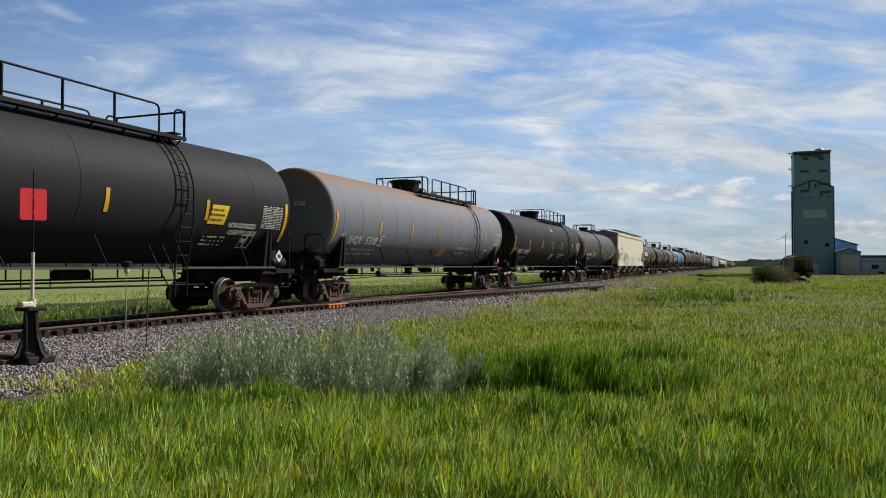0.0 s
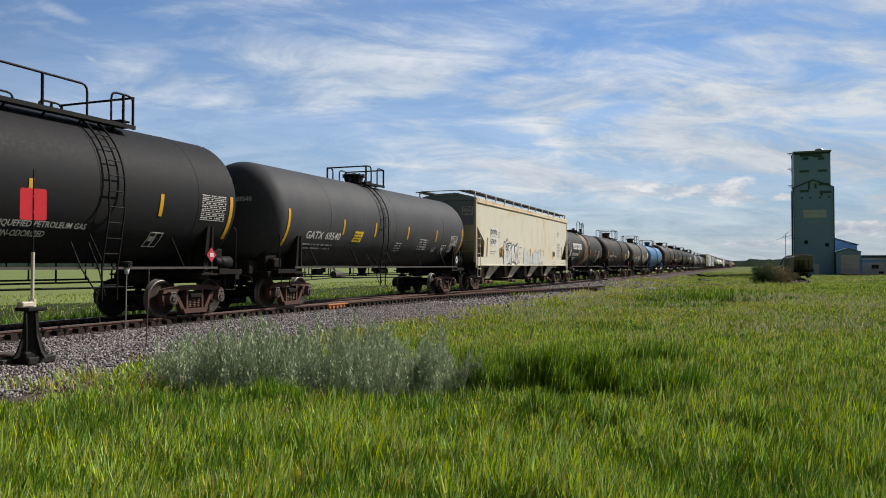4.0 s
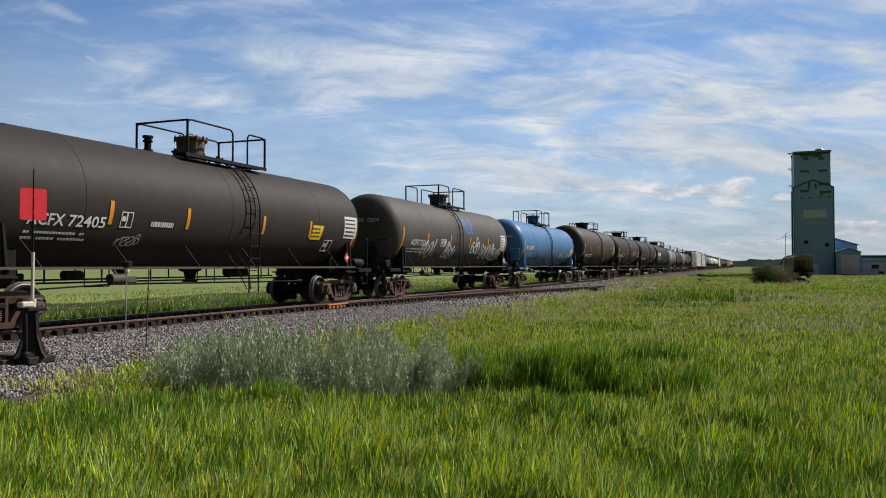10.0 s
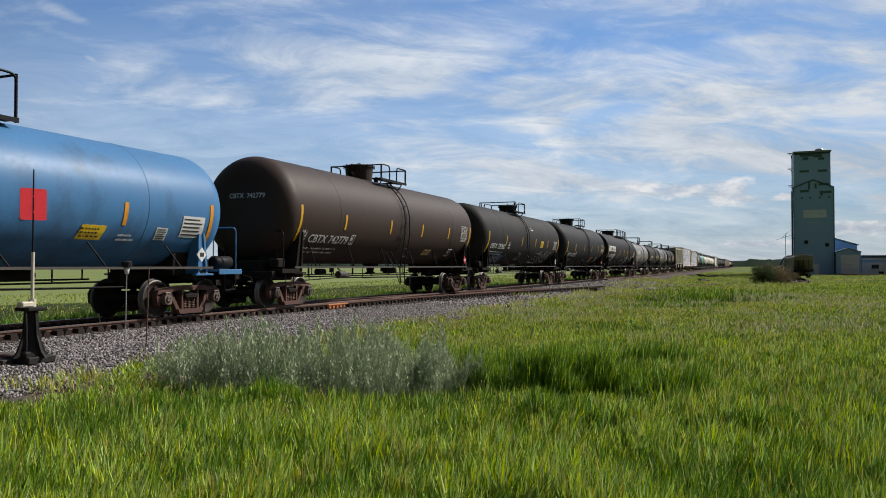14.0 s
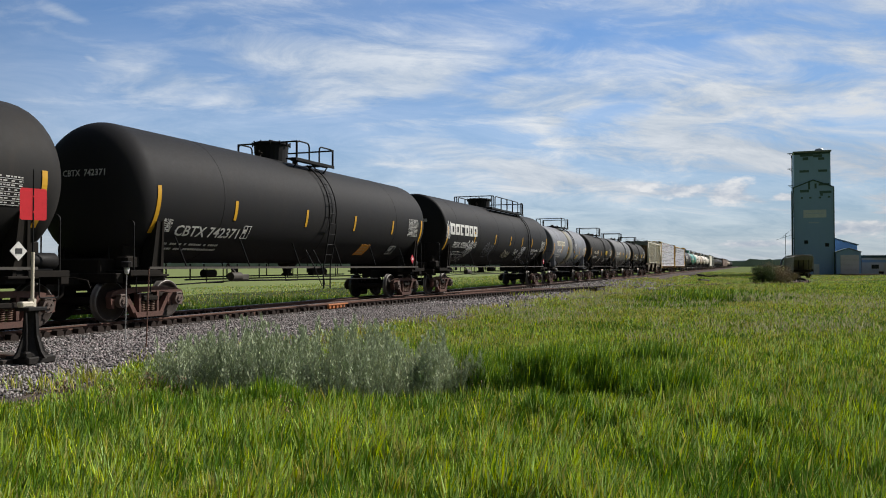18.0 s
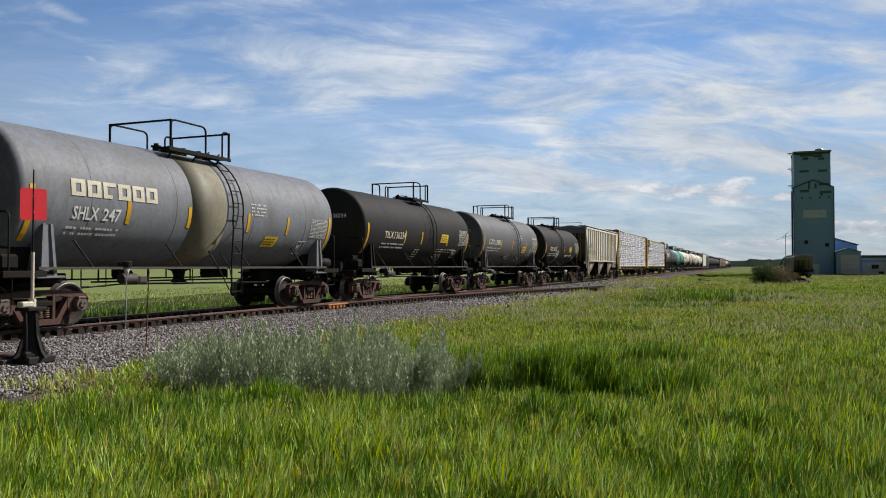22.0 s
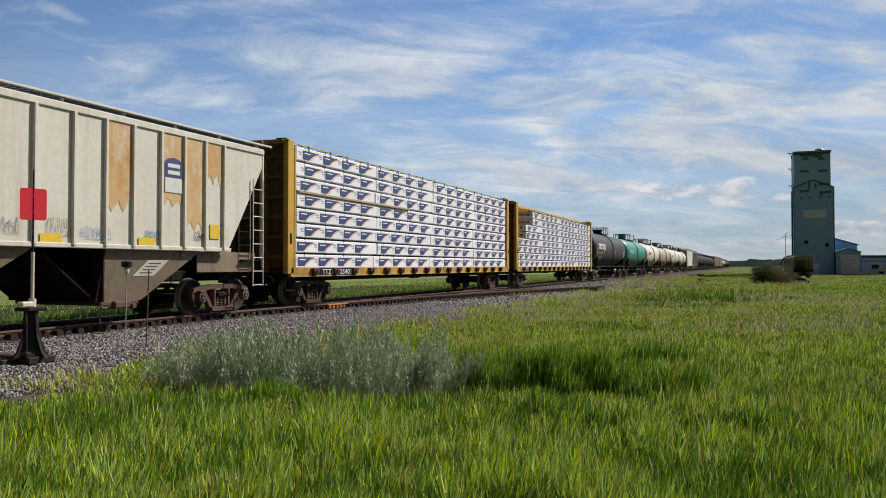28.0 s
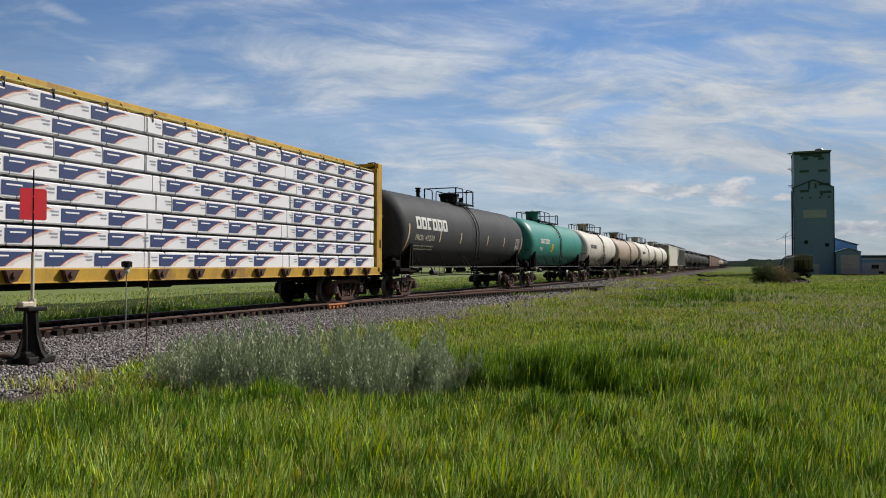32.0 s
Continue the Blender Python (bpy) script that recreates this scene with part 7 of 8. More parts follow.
            f.prism([(-0.08, -0.21), (-0.24, -0.21), (-0.21, -0.11), (-0.16, -0.06), (-0.09, -0.09)], (0, q * 0.11, 0), -0.07, 0.07)
        return f.mesh("rail_anchor", "anchor")
    rng = random.Random(5)
    x = 1.0
    while x < 150:
        lo, hi = TRACK - 1.32 + rng.uniform(-0.06, 0.06), TRACK + 1.32 + rng.uniform(-0.06, 0.06)
        if 12 < x < 44:
            lo = min(lo, siding_y(x) - 1.3)
        t = part("tie", shared("tie", tie), root, at=pose(x + rng.uniform(-0.02, 0.02), (lo + hi) / 2, RAIL - 0.172 - 0.093, 0, 0, rng.uniform(-1, 1)))
        t.scale = (1, hi - lo, 1)
        if x < 78:
            for y in [TRACK - 0.7535] + ([TRACK + 0.7535] if x < 40 else []) + ([siding_y(x) - 0.7535] if 19 < x < 50 else []):
                part("rail_anchor", shared("chair", chair), root, at=(x, y, RAIL))
        x += 0.53
    # joint bars on the near rail
    for x in (16.4, 28.3, 40.2, 52.1):
        def bar():
            f = Form().box((0, 0, -0.09), (0.92, 0.03, 0.10), 0.008)
            for k in range(6):
                f.cyl((-0.37 + 0.148 * k, -0.045, -0.09), (-0.37 + 0.148 * k, 0.0, -0.09), 0.021, n=6)
            return f.mesh("joint_bar", "rail")
        part("joint_bar", shared("joint", bar), root, at=(x, TRACK - 0.7535 - 0.03, RAIL))
    # orange-painted guard at the frog
    f = Form()
    for k in range(5):
        f.box((22.1 + 0.24 * k, siding_y(22.5) - 0.93, RAIL - 0.10), (0.16, 0.10, 0.13), 0.02)
    f.box((22.6, siding_y(22.5) - 0.98, RAIL - 0.03), (1.3, 0.05, 0.05), 0.01)
    part("painted_joint", f.mesh("painted_joint", "derail"), root, "orange-painted joint bar")

    side = thing("siding_track", (0, 0, 0), "rusty siding track curving away through the grass", "railway track", kind="structure")
    xs = list(np.arange(14, 60, 1.5)) + list(np.arange(60, 220, 4.0))
    for q in (-1, 1):
        f = sweep(Form(), RAIL_PROFILE, [(x, siding_y(x) + q * 0.7535, siding_z(x) + (0.0 if x > 19 else -0.004)) for x in xs], head=(5, 6, 7))
        part("rail", f.mesh("rail", "rail", "rail"), side)
    x = 44.5
    while x < 150:
        part("tie", shared("sidetie", lambda: Form().box((0, 0, 0), (0.225, 2.55, 0.18), 0.012).mesh("tie", "tie")), side, at=pose(x, siding_y(x), siding_z(x) - 0.265, 0, 0, -math.degrees(math.atan(siding_y(x) - siding_y(x + 1))) * 1.0))
        x += 0.62
    # long head blocks that carry the switch stand
    for x in (8.35, 9.0):
        part("head_block", Form().box((x, 12.15, RAIL - 0.262), (0.26, 3.6, 0.2), 0.015).mesh("head_block", "tie"), root, "long timber under the switch stand")
    f = Form().tube([(8.68, 10.3, RAIL - 0.16), (8.68, 13.3, RAIL - 0.13)], 0.022, 6)
    f.box((8.68, 12.4, RAIL - 0.14), (0.10, 0.5, 0.05), 0.01)
    part("throw_rod", f.mesh("throw_rod", "rail"), root)


def ballast():
    xs = list(np.arange(-40, 60, 1.0)) + list(np.arange(60, 1200, 20.0))
    across = [-0.6, 0.0, 0.6, 1.2, 2.2]
    rows = []
    for x in xs:
        edge = float(gravel_edge(x))
        ys = [edge + k for k in across] + [max(y, edge + 2.4) for y in (11.6, 12.6, 13.9, 14.0, 14.7, 15.6, 16.8, 17.8, 18.6)]
        rows.append([(x, y, float(bed_z(x, y))) for y in ys])
    n = len(rows[0])
    f = Form().add([p for row in rows for p in row], [(i * n + k, (i + 1) * n + k, (i + 1) * n + k + 1, i * n + k + 1)[::-1] for i in range(len(rows) - 1) for k in range(n - 1)], True)
    thing("ballast_bed", (0, 0, 0), "grey crushed-stone ballast bed under the track", "ballast", kind="structure", data=f.mesh("ballast_bed", "ballast"))


def bed_z(x, y):
    """Height of the gravel: thin at its edge, crowned under the track."""
    e = y - gravel_edge(x)
    main = np.interp(y, [9.0, 11.6, 12.5, 13.3, 14.0, 14.7, 15.6, 16.8, 17.8, 18.6], [0.085, 0.10, 0.15, 0.145, 0.13, 0.12, 0.11, 0.0, -0.33, -0.55])
    low = np.minimum(0.0, ground_z(x, gravel_edge(x)) + 0.05)
    return np.minimum(main, low + np.interp(e, [-0.6, 0.0, 1.2, 5.0], [-0.10, 0.03, 0.085, 1.4]))


def bulk_mesh(name, verts, counts, mats, smooth=False, slots=None):
    """A large mesh from arrays: verts (n, 3), and a list of (faces, corners) index arrays."""
    me = bpy.data.meshes.new(name)
    loops = np.concatenate([c.reshape(-1) for c in counts])
    starts, total = [], 0
    for c in counts:
        starts.append(total + np.arange(len(c)) * c.shape[1])
        total += c.size
    starts = np.concatenate(starts)
    me.vertices.add(len(verts))
    me.vertices.foreach_set("co", np.ascontiguousarray(verts, dtype=np.float32).reshape(-1))
    me.loops.add(len(loops))
    me.loops.foreach_set("vertex_index", loops.astype(np.int32))
    me.polygons.add(len(starts))
    me.polygons.foreach_set("loop_start", starts.astype(np.int32))
    if slots is not None:
        me.polygons.foreach_set("material_index", slots.astype(np.int32))
    for mat in mats:
        me.materials.append(MAT[mat])
    me.update(calc_edges=True)
    me.validate()
    return me


def stones():
    rng = np.random.default_rng(3)

    def field(n, x0, x1, y0, y1, lo, hi, power):
        x = x0 + (x1 - x0) * rng.random(n) ** power
        y = y0 + (y1 - y0) * rng.random(n)
        return x, y, lo + (hi - lo) * rng.random(n) ** 1.6
    a = [field(70000, 4.5, 30, 8.15, 13.3, 0.007, 0.024, 1.35), field(8000, 6, 34, 13.3, 16.2, 0.015, 0.038, 1.3), field(15000, 28, 80, 5.6, 13.2, 0.022, 0.050, 1.3)]
    x, y, s = (np.concatenate(c) for c in zip(*a))
    keep = ~((np.abs(y - (TRACK - 0.7535)) < 0.10) | (np.abs(y - (TRACK + 0.7535)) < 0.10))
    edge = gravel_edge(x) + 0.15
    keep &= y > edge - 0.35 * rng.random(len(x))
    x, y, s = x[keep], y[keep], s[keep]
    n = len(x)
    cube = np.array([(i, j, k) for i in (-1, 1) for j in (-1, 1) for k in (-1, 1)], float)
    v = cube[None] * (1 + 0.75 * (rng.random((n, 8, 3)) - 0.5)) * np.stack([s, s * (0.6 + 0.4 * rng.random(n)), s * (0.5 + 0.35 * rng.random(n))], -1)[:, None]
    q = rng.normal(size=(n, 4))
    q /= np.linalg.norm(q, axis=1)[:, None]
    w, qx, qy, qz = q.T
    rot = np.stack([1 - 2 * (qy * qy + qz * qz), 2 * (qx * qy - qz * w), 2 * (qx * qz + qy * w), 2 * (qx * qy + qz * w), 1 - 2 * (qx * qx + qz * qz), 2 * (qy * qz - qx * w), 2 * (qx * qz - qy * w), 2 * (qy * qz + qx * w), 1 - 2 * (qx * qx + qy * qy)], -1).reshape(n, 3, 3)
    v = np.einsum("nij,nkj->nki", rot, v)
    v += np.stack([x, y, bed_z(x, y) + s * 0.25], -1)[:, None]
    faces = np.array([(0, 1, 3, 2), (4, 6, 7, 5), (0, 4, 5, 1), (2, 3, 7, 6), (0, 2, 6, 4), (1, 5, 7, 3)])
    f = (faces[None] + 8 * np.arange(n)[:, None, None]).reshape(-1, 4)
    thing("ballast_stones", (0, 0, 0), "loose grey crushed stones beside the track", "gravel", kind="stuff", data=bulk_mesh("ballast_stones", v.reshape(-1, 3), [f], ["stone"]))


def blades(name, label, mats, x, y, z, h, w, rng, lean=0.35, slots=None, yaw=None):
    """Grass: every blade is a bent strip with a pointed tip."""
    n = len(x)
    yaw = rng.random(n) * 2 * np.pi if yaw is None else yaw
    d = np.stack([np.cos(yaw), np.sin(yaw)], -1)
    turn = yaw + rng.normal(size=n) * 0.9
    wind = np.array([0.02, -0.06])       # the breeze bends all blades one way
    side = np.stack([-np.sin(turn), np.cos(turn)], -1)
    tilt = rng.random(n) * lean + 0.05
    v = np.zeros((n, 5, 3))
    base = np.stack([x, y], -1)
    for k, (t, ww) in enumerate(((0.0, 0.8), (0.5, 1.0))):
        c = base + d * (h * tilt * t * t * 1.1)[:, None] + wind * (h * t * t)[:, None]
        for s, col in ((-1, 2 * k), (1, 2 * k + 1)):
            v[:, col, :2] = c + side * (s * w * ww / 2)[:, None]
            v[:, col, 2] = z + h * t
    v[:, 4, :2] = base + d * (h * tilt * 1.25)[:, None] + wind * h[:, None]
    v[:, 4, 2] = z + h * (1 - 0.35 * tilt * tilt)
    i = 5 * np.arange(n)[:, None]
    quads, tris = i + np.array([[0, 1, 3, 2]]), i + np.array([[2, 3, 4]])
    sl = None if slots is None else np.concatenate([slots, slots])
    thing(name, (0, 0, 0), label, "grass", kind="stuff", data=bulk_mesh(name, v.reshape(-1, 3), [quads, tris], mats, slots=sl))


def lumps(x, y, size, seed):
    """Smooth random field, 0 to 1, with lumps of the given size."""
    g = np.random.default_rng(seed).random((64, 64))
    u, v = x / size + 1000.0, y / size + 1000.0
    i, j = np.floor(u).astype(int), np.floor(v).astype(int)
    a, b = u - i, v - j
    a, b = a * a * (3 - 2 * a), b * b * (3 - 2 * b)
    at = lambda p, q: g[p % 64, q % 64]
    return (at(i, j) * (1 - a) + at(i + 1, j) * a) * (1 - b) + (at(i, j + 1) * (1 - a) + at(i + 1, j + 1) * a) * b


AHEAD, ASIDE = (0.93, 0.368), (0.368, -0.93)        # along and across the camera's view


def spot(ahead, aside):
    return ahead * AHEAD[0] + aside * ASIDE[0], ahead * AHEAD[1] + aside * ASIDE[1]


def meadow():
    rng = np.random.default_rng(11)
    # tufts of blades in a wedge before the camera, closer together near it
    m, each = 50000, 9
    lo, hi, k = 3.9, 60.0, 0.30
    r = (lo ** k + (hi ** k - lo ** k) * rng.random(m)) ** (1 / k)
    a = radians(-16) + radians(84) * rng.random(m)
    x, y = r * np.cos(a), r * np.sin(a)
    keep = (y < gravel_edge(x) + 0.3 * rng.random(m)) & ~((x > 166) & (y < -7))
    ys = np.interp(x, np.linspace(0, 200, 401), [siding_y(q) for q in np.linspace(0, 200, 401)])
    keep &= ~((np.abs(y - ys) < 0.9) & (rng.random(m) < 0.6) & (x > 44)) & ~((x > 115) & (np.abs(y - ys) < 2.0))
    ahead, aside = x * AHEAD[0] + y * AHEAD[1], x * ASIDE[0] + y * ASIDE[1]
    sage = (ahead > 8.8) & (ahead < 10.9) & (aside > -3.6) & (aside < 0.4)
    keep &= ~sage | (rng.random(m) < 0.2)
    x, y, r, ahead, aside = x[keep], y[keep], r[keep], ahead[keep], aside[keep]
    m = len(x)
    big, mid, fine = lumps(x, y, 2.6, 1), lumps(x, y, 0.75, 2), lumps(x, y, 0.28, 3)
    tall = 0.11 + 0.08 * big + 0.13 * mid ** 1.4 + 0.22 * fine ** 1.5 + 0.05 * rng.random(m)
    tall *= 0.80
    tall *= np.where((ahead > 8.7) & (ahead < 10.9) & (aside > -3.3) & (aside < 2.7), 0.7, 1.0)
    tall *= np.clip((8.5 - y) / 1.6, 0.34, 1.0) * np.interp(r, [8, 14, 24], [1.0, 0.72, 0.5])
    shade = lumps(x, y, 1.9, 4)
    dry = lumps(x, y, 3.1, 5)
    pick = rng.random(m)
    kind = np.where(pick < 0.05 + 0.5 * np.clip(dry - 0.52, 0, 1) + np.clip((r - 10) / 60, 0, 0.5), 1, 0)
    # darker blades in the low gaps paint the shade between tufts
    kind = np.where((rng.random(m) < np.clip((0.46 - fine) * 3.4, 0.0, 0.85)) & (r < 30), 2, kind)
    kind = np.where((rng.random(m) < np.clip((shade - 0.56) * 2.2, 0.04, 0.7) * (r < 30)) & (kind == 0), 2, kind)
    rep_ = lambda q: np.repeat(q, each)
    n = m * each
    yaw = rng.random(n) * 2 * np.pi
    off = (0.015 + 0.035 * rng.random(n)) * rep_(1 + r / 10)
    bx, by = rep_(x) + np.cos(yaw) * off, rep_(y) + np.sin(yaw) * off
    h = rep_(tall) * (0.45 + 0.75 * rng.random(n))
    w = (0.0072 + 0.0078 * rng.random(n) ** 1.3) * rep_(1 + r / 16)
    slots = np.where(rng.random(n) < 0.34, np.array([0, 2, 2, 2, 1])[rng.integers(0, 5, n)], rep_(kind))
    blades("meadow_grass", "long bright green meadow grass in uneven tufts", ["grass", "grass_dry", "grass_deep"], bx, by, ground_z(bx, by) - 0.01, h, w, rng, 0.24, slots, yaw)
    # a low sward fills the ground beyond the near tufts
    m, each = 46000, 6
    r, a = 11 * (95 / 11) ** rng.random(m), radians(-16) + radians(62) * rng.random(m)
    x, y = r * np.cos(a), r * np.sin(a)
    ok = y < gravel_edge(x) + 0.2 * rng.random(m)
    x, y, r = (np.repeat(q[ok], each) for q in (x, y, r))
    spread = 0.03 + 0.004 * r
    x, y = x + spread * rng.normal(size=len(x)), y + spread * rng.normal(size=len(x))
    tone = lumps(x, y, 2.2, 44) + 0.35 * (lumps(x, y, 0.6, 45) - 0.5)
    kinds = np.where(rng.random(len(x)) < np.clip(tone * 1.1 - 0.25, 0.08, 0.7), 1, np.where(rng.random(len(x)) < 0.3, 2, 0))
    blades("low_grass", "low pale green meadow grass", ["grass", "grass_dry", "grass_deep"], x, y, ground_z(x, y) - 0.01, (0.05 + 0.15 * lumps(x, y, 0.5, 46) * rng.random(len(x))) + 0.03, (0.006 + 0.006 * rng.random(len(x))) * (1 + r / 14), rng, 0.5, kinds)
    # coarser tufts far out
    m, each = 17000, 6
    r, a = 45 + 150 * rng.random(m) ** 0.8, radians(-14) + radians(26) * rng.random(m)
    x, y = r * np.cos(a), r * np.sin(a)
    ys = np.interp(x, np.linspace(0, 200, 401), [siding_y(q) for q in np.linspace(0, 200, 401)])
    ok = (y < gravel_edge(x) - 0.5) & ~((x > 164) & (y < -16)) & ~((x > 173) & (y < -7)) & (np.abs(y - ys) > 1.9)
    x, y, r = (np.repeat(q[ok], each) for q in (x, y, r))
    x, y = x + 0.35 * rng.normal(size=len(x)), y + 0.35 * rng.normal(size=len(x))
    far_kind = np.where(rng.random(len(x)) < 1.5 * lumps(x, y, 7.0, 41) - 0.45, 1, np.where(rng.random(len(x)) < 0.15 + 0.7 * lumps(x, y, 3.5, 42), 2, 0))
    blades("distant_grass", "tufted grass in the far meadow", ["grass", "grass_dry", "grass_deep"], x, y, ground_z(x, y) - 0.02, (0.08 + 0.16 * rng.random(len(x))) * (0.6 + 1.5 * lumps(x, y, 2.6, 43) ** 2), 0.035 + 0.045 * rng.random(len(x)), rng, 0.5, far_kind)
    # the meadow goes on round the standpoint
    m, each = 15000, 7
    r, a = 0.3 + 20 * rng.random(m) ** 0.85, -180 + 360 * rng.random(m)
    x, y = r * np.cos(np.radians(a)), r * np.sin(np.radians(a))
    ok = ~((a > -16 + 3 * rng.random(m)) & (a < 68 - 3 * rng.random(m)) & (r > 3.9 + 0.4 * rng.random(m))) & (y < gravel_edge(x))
    x, y = np.repeat(x[ok], each), np.repeat(y[ok], each)
    yaw = rng.random(len(x)) * 2 * np.pi
    x, y = x + np.cos(yaw) * 0.05, y + np.sin(yaw) * 0.05
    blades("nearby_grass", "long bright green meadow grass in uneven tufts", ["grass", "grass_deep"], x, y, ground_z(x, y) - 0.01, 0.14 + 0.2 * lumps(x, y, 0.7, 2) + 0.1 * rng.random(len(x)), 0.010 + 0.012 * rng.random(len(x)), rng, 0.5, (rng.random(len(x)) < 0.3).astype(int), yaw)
    # ranker clumps: ahead, aside, half lengths, height, blades
    tufts = [(9.5, 1.42, 0.40, 0.42, 0.80, 5200), (9.6, 1.95, 0.35, 0.40, 0.70, 3800), (9.4, 0.95, 0.3, 0.3, 0.66, 2400), (9.8, 2.5, 0.3, 0.4, 0.52, 1800), (9.9, 0.45, 0.5, 0.35, 0.78, 3600), (11.2, 0.2, 0.5, 0.8, 0.6, 2600),
             (11.8, 1.4, 0.6, 0.9, 0.5, 2500), (34, 11.5, 1.0, 3.2, 0.75, 2600), (36, 14.5, 1.0, 2.0, 0.6, 1400), (30, 9.0, 1.2, 2.0, 0.5, 1200), (8.3, -1.9, 0.3, 0.4, 0.5, 1300),
             (9.0, 2.6, 0.3, 0.6, 0.5, 1500), (7.6, 1.1, 0.25, 0.4, 0.45, 1100), (7.3, 2.9, 0.25, 0.5, 0.42, 1200), (6.2, 3.0, 0.2, 0.4, 0.40, 1000), (12.5, 3.4, 0.4, 0.8, 0.5, 1400)]
    px, py, ph = [], [], []
    for za, zb, ra, rb, up, m in tufts:
        q = np.sqrt(rng.random(m)) 
        e = rng.random(m) * 2 * np.pi
        u, v = q * np.cos(e), q * np.sin(e)
        ax, ay = spot(za + u * ra, zb + v * rb)
        px.append(ax), py.append(ay)
        ph.append(up * (0.45 + 0.55 * rng.random(m)) * (1 - 0.5 * q ** 3) * (0.5 + 0.75 * lumps(ax, ay, 0.22, 8)))
    px, py, ph = map(np.concatenate, (px, py, ph))
    far = np.hypot(px, py)
    blades("tall_grass_tufts", "tall dark green grass tufts in the meadow", ["grass_deep", "grass"], px, py, ground_z(px, py) - 0.01, ph, (0.007 + 0.008 * rng.random(len(px))) * (1 + far / 14), rng, 0.16, (rng.random(len(px)) < 0.35).astype(int))
    # behind the track
    n = 60000
    x = 4 + 150 * rng.random(n) ** 1.7
    y = 17.7 + 26 * rng.random(n) ** 1.5
    h = (0.08 + 0.30 * lumps(x, y, 1.4, 21) ** 3 + 0.12 * rng.random(n)) * np.interp(y, [18, 22, 30], [1.25, 1.0, 0.6])
    blades("field_grass", "tall green grass along the far side of the track", ["grass_deep", "grass", "grass_dry"], x, y, ground_z(x, y) - 0.02, h, (0.012 + 0.010 * rng.random(n)) * (1 + x / 40), rng, 0.4, np.where(rng.random(n) < np.interp(y, [19, 24, 30], [0.9, 0.6, 0.3]), 0, rng.integers(1, 3, n)))
    # weeds at the foot of the ballast, and all over the dirt track farther on
    n = 5000
    x = 5 + 45 * rng.random(n) ** 1.4
    y = gravel_edge(x) - 0.1 + rng.exponential(0.28, n)
    ok = (y < gravel_edge(x) + 1.3) & (lumps(x, y, 0.6, 9) > 0.45)
    fx = 36 + 110 * rng.random(9000)
    fy = gravel_edge(fx) + 4.8 * rng.random(9000) ** 1.5
    more = (lumps(fx, fy, 2.5, 19) + 0.4 * lumps(fx, fy, 0.8, 20) > 0.68) & (fy < 11.5)
    x, y = np.concatenate([x[ok], fx[more]]), np.concatenate([y[ok], fy[more]])
    blades("ballast_weeds", "sparse dry grass at the edge of the gravel", ["grass_dry", "grass"], x, y, bed_z(x, y) - 0.01, 0.10 + 0.18 * rng.random(len(x)), (0.006 + 0.006 * rng.random(len(x))) * (1 + x / 16), rng, 0.6, (rng.random(len(x)) < 0.5).astype(int))
    # tan seed heads, in sprays close by and as a haze farther off
    px, py, pz = [], [], []
    for za, zb, m in ((7.5, -3.7, 90), (8.1, -3.05, 130), (7.2, -3.1, 80), (7.1, -3.75, 70), (7.7, -2.6, 30), (7.4, 0.4, 30), (6.6, -1.2, 40)):
        cx, cy = spot(za, zb)
        for i in range(4):
            sx, sy = cx + rng.normal() * 0.10, cy + rng.normal() * 0.10
            k = m // 4
            t = rng.random(k)
            px.append(sx + rng.normal(size=k) * 0.05 * (1.2 - t)), py.append(sy + rng.normal(size=k) * 0.05 * (1.2 - t)), pz.append(0.26 + 0.20 * t)
    px, py, pz = map(np.concatenate, (px, py, pz))
    blades("seed_heads", "tan dry seed heads above the grass", ["seed"], px, py, ground_z(px, py) + pz, 0.02 + 0.02 * rng.random(len(px)), 0.007 + 0.006 * rng.random(len(px)), rng, 1.2)
    m = 16000
    za, zb = 13 + 24 * rng.random(m), -1 + 18 * rng.random(m)
    x, y = spot(za, zb)
    ok = (lumps(x, y, 1.6, 12) + 0.5 * lumps(x, y, 0.5, 13) > 0.84) & (y < 7.5) & (zb < za * 0.57)
    x, y = x[ok], y[ok]
    blades("pale_seed_haze", "pale greyish flowering grass heads in the meadow", ["haze"], x, y, ground_z(x, y) + 0.22 + 0.14 * rng.random(len(x)), 0.05 + 0.08 * rng.random(len(x)), (0.006 + 0.006 * rng.random(len(x))) * (1 + np.hypot(x, y) / 14), rng, 0.8)


def sagebrush():
    rng = np.random.default_rng(23)
    leaf, sx, sy, sh = [], [], [], []
    centres = []
    for i in range(125):
        zb = -3.85 + (3.9 * rng.random() if i % 9 else 4.9 * rng.random())
        front = np.interp(zb, [-4.2, -2.8, -1.6, -0.6, 0.6], [10.7, 9.4, 8.75, 8.95, 9.4])
        centres.append((front + 1.6 * rng.random(), zb, np.interp(zb, [-4.2, -3.4, -2.6, -1.0, 0.3, 0.7], [0.36, 0.60, 0.76, 0.80, 0.66, 0.45]) * (0.68 + 0.58 * rng.random())))
    for i in range(900):
        za, zb, top = centres[rng.integers(0, len(centres))]
        e, k = rng.random() * 6.28, 0.22 * math.sqrt(rng.random())
        x, y = spot(za + k * math.cos(e), zb + k * math.sin(e))
        tall = top * (1 - 7.5 * k * k) * (0.62 + 0.5 * rng.random())
        lx, ly = rng.normal() * 0.035 + 0.35 * k * math.cos(e), rng.normal() * 0.035 + 0.35 * k * math.sin(e)
        m = int(105 * tall / 0.6)
        t = 0.08 + 0.92 * rng.random(m) ** 0.75
        thick = 0.034 * (1.15 - 0.95 * t)
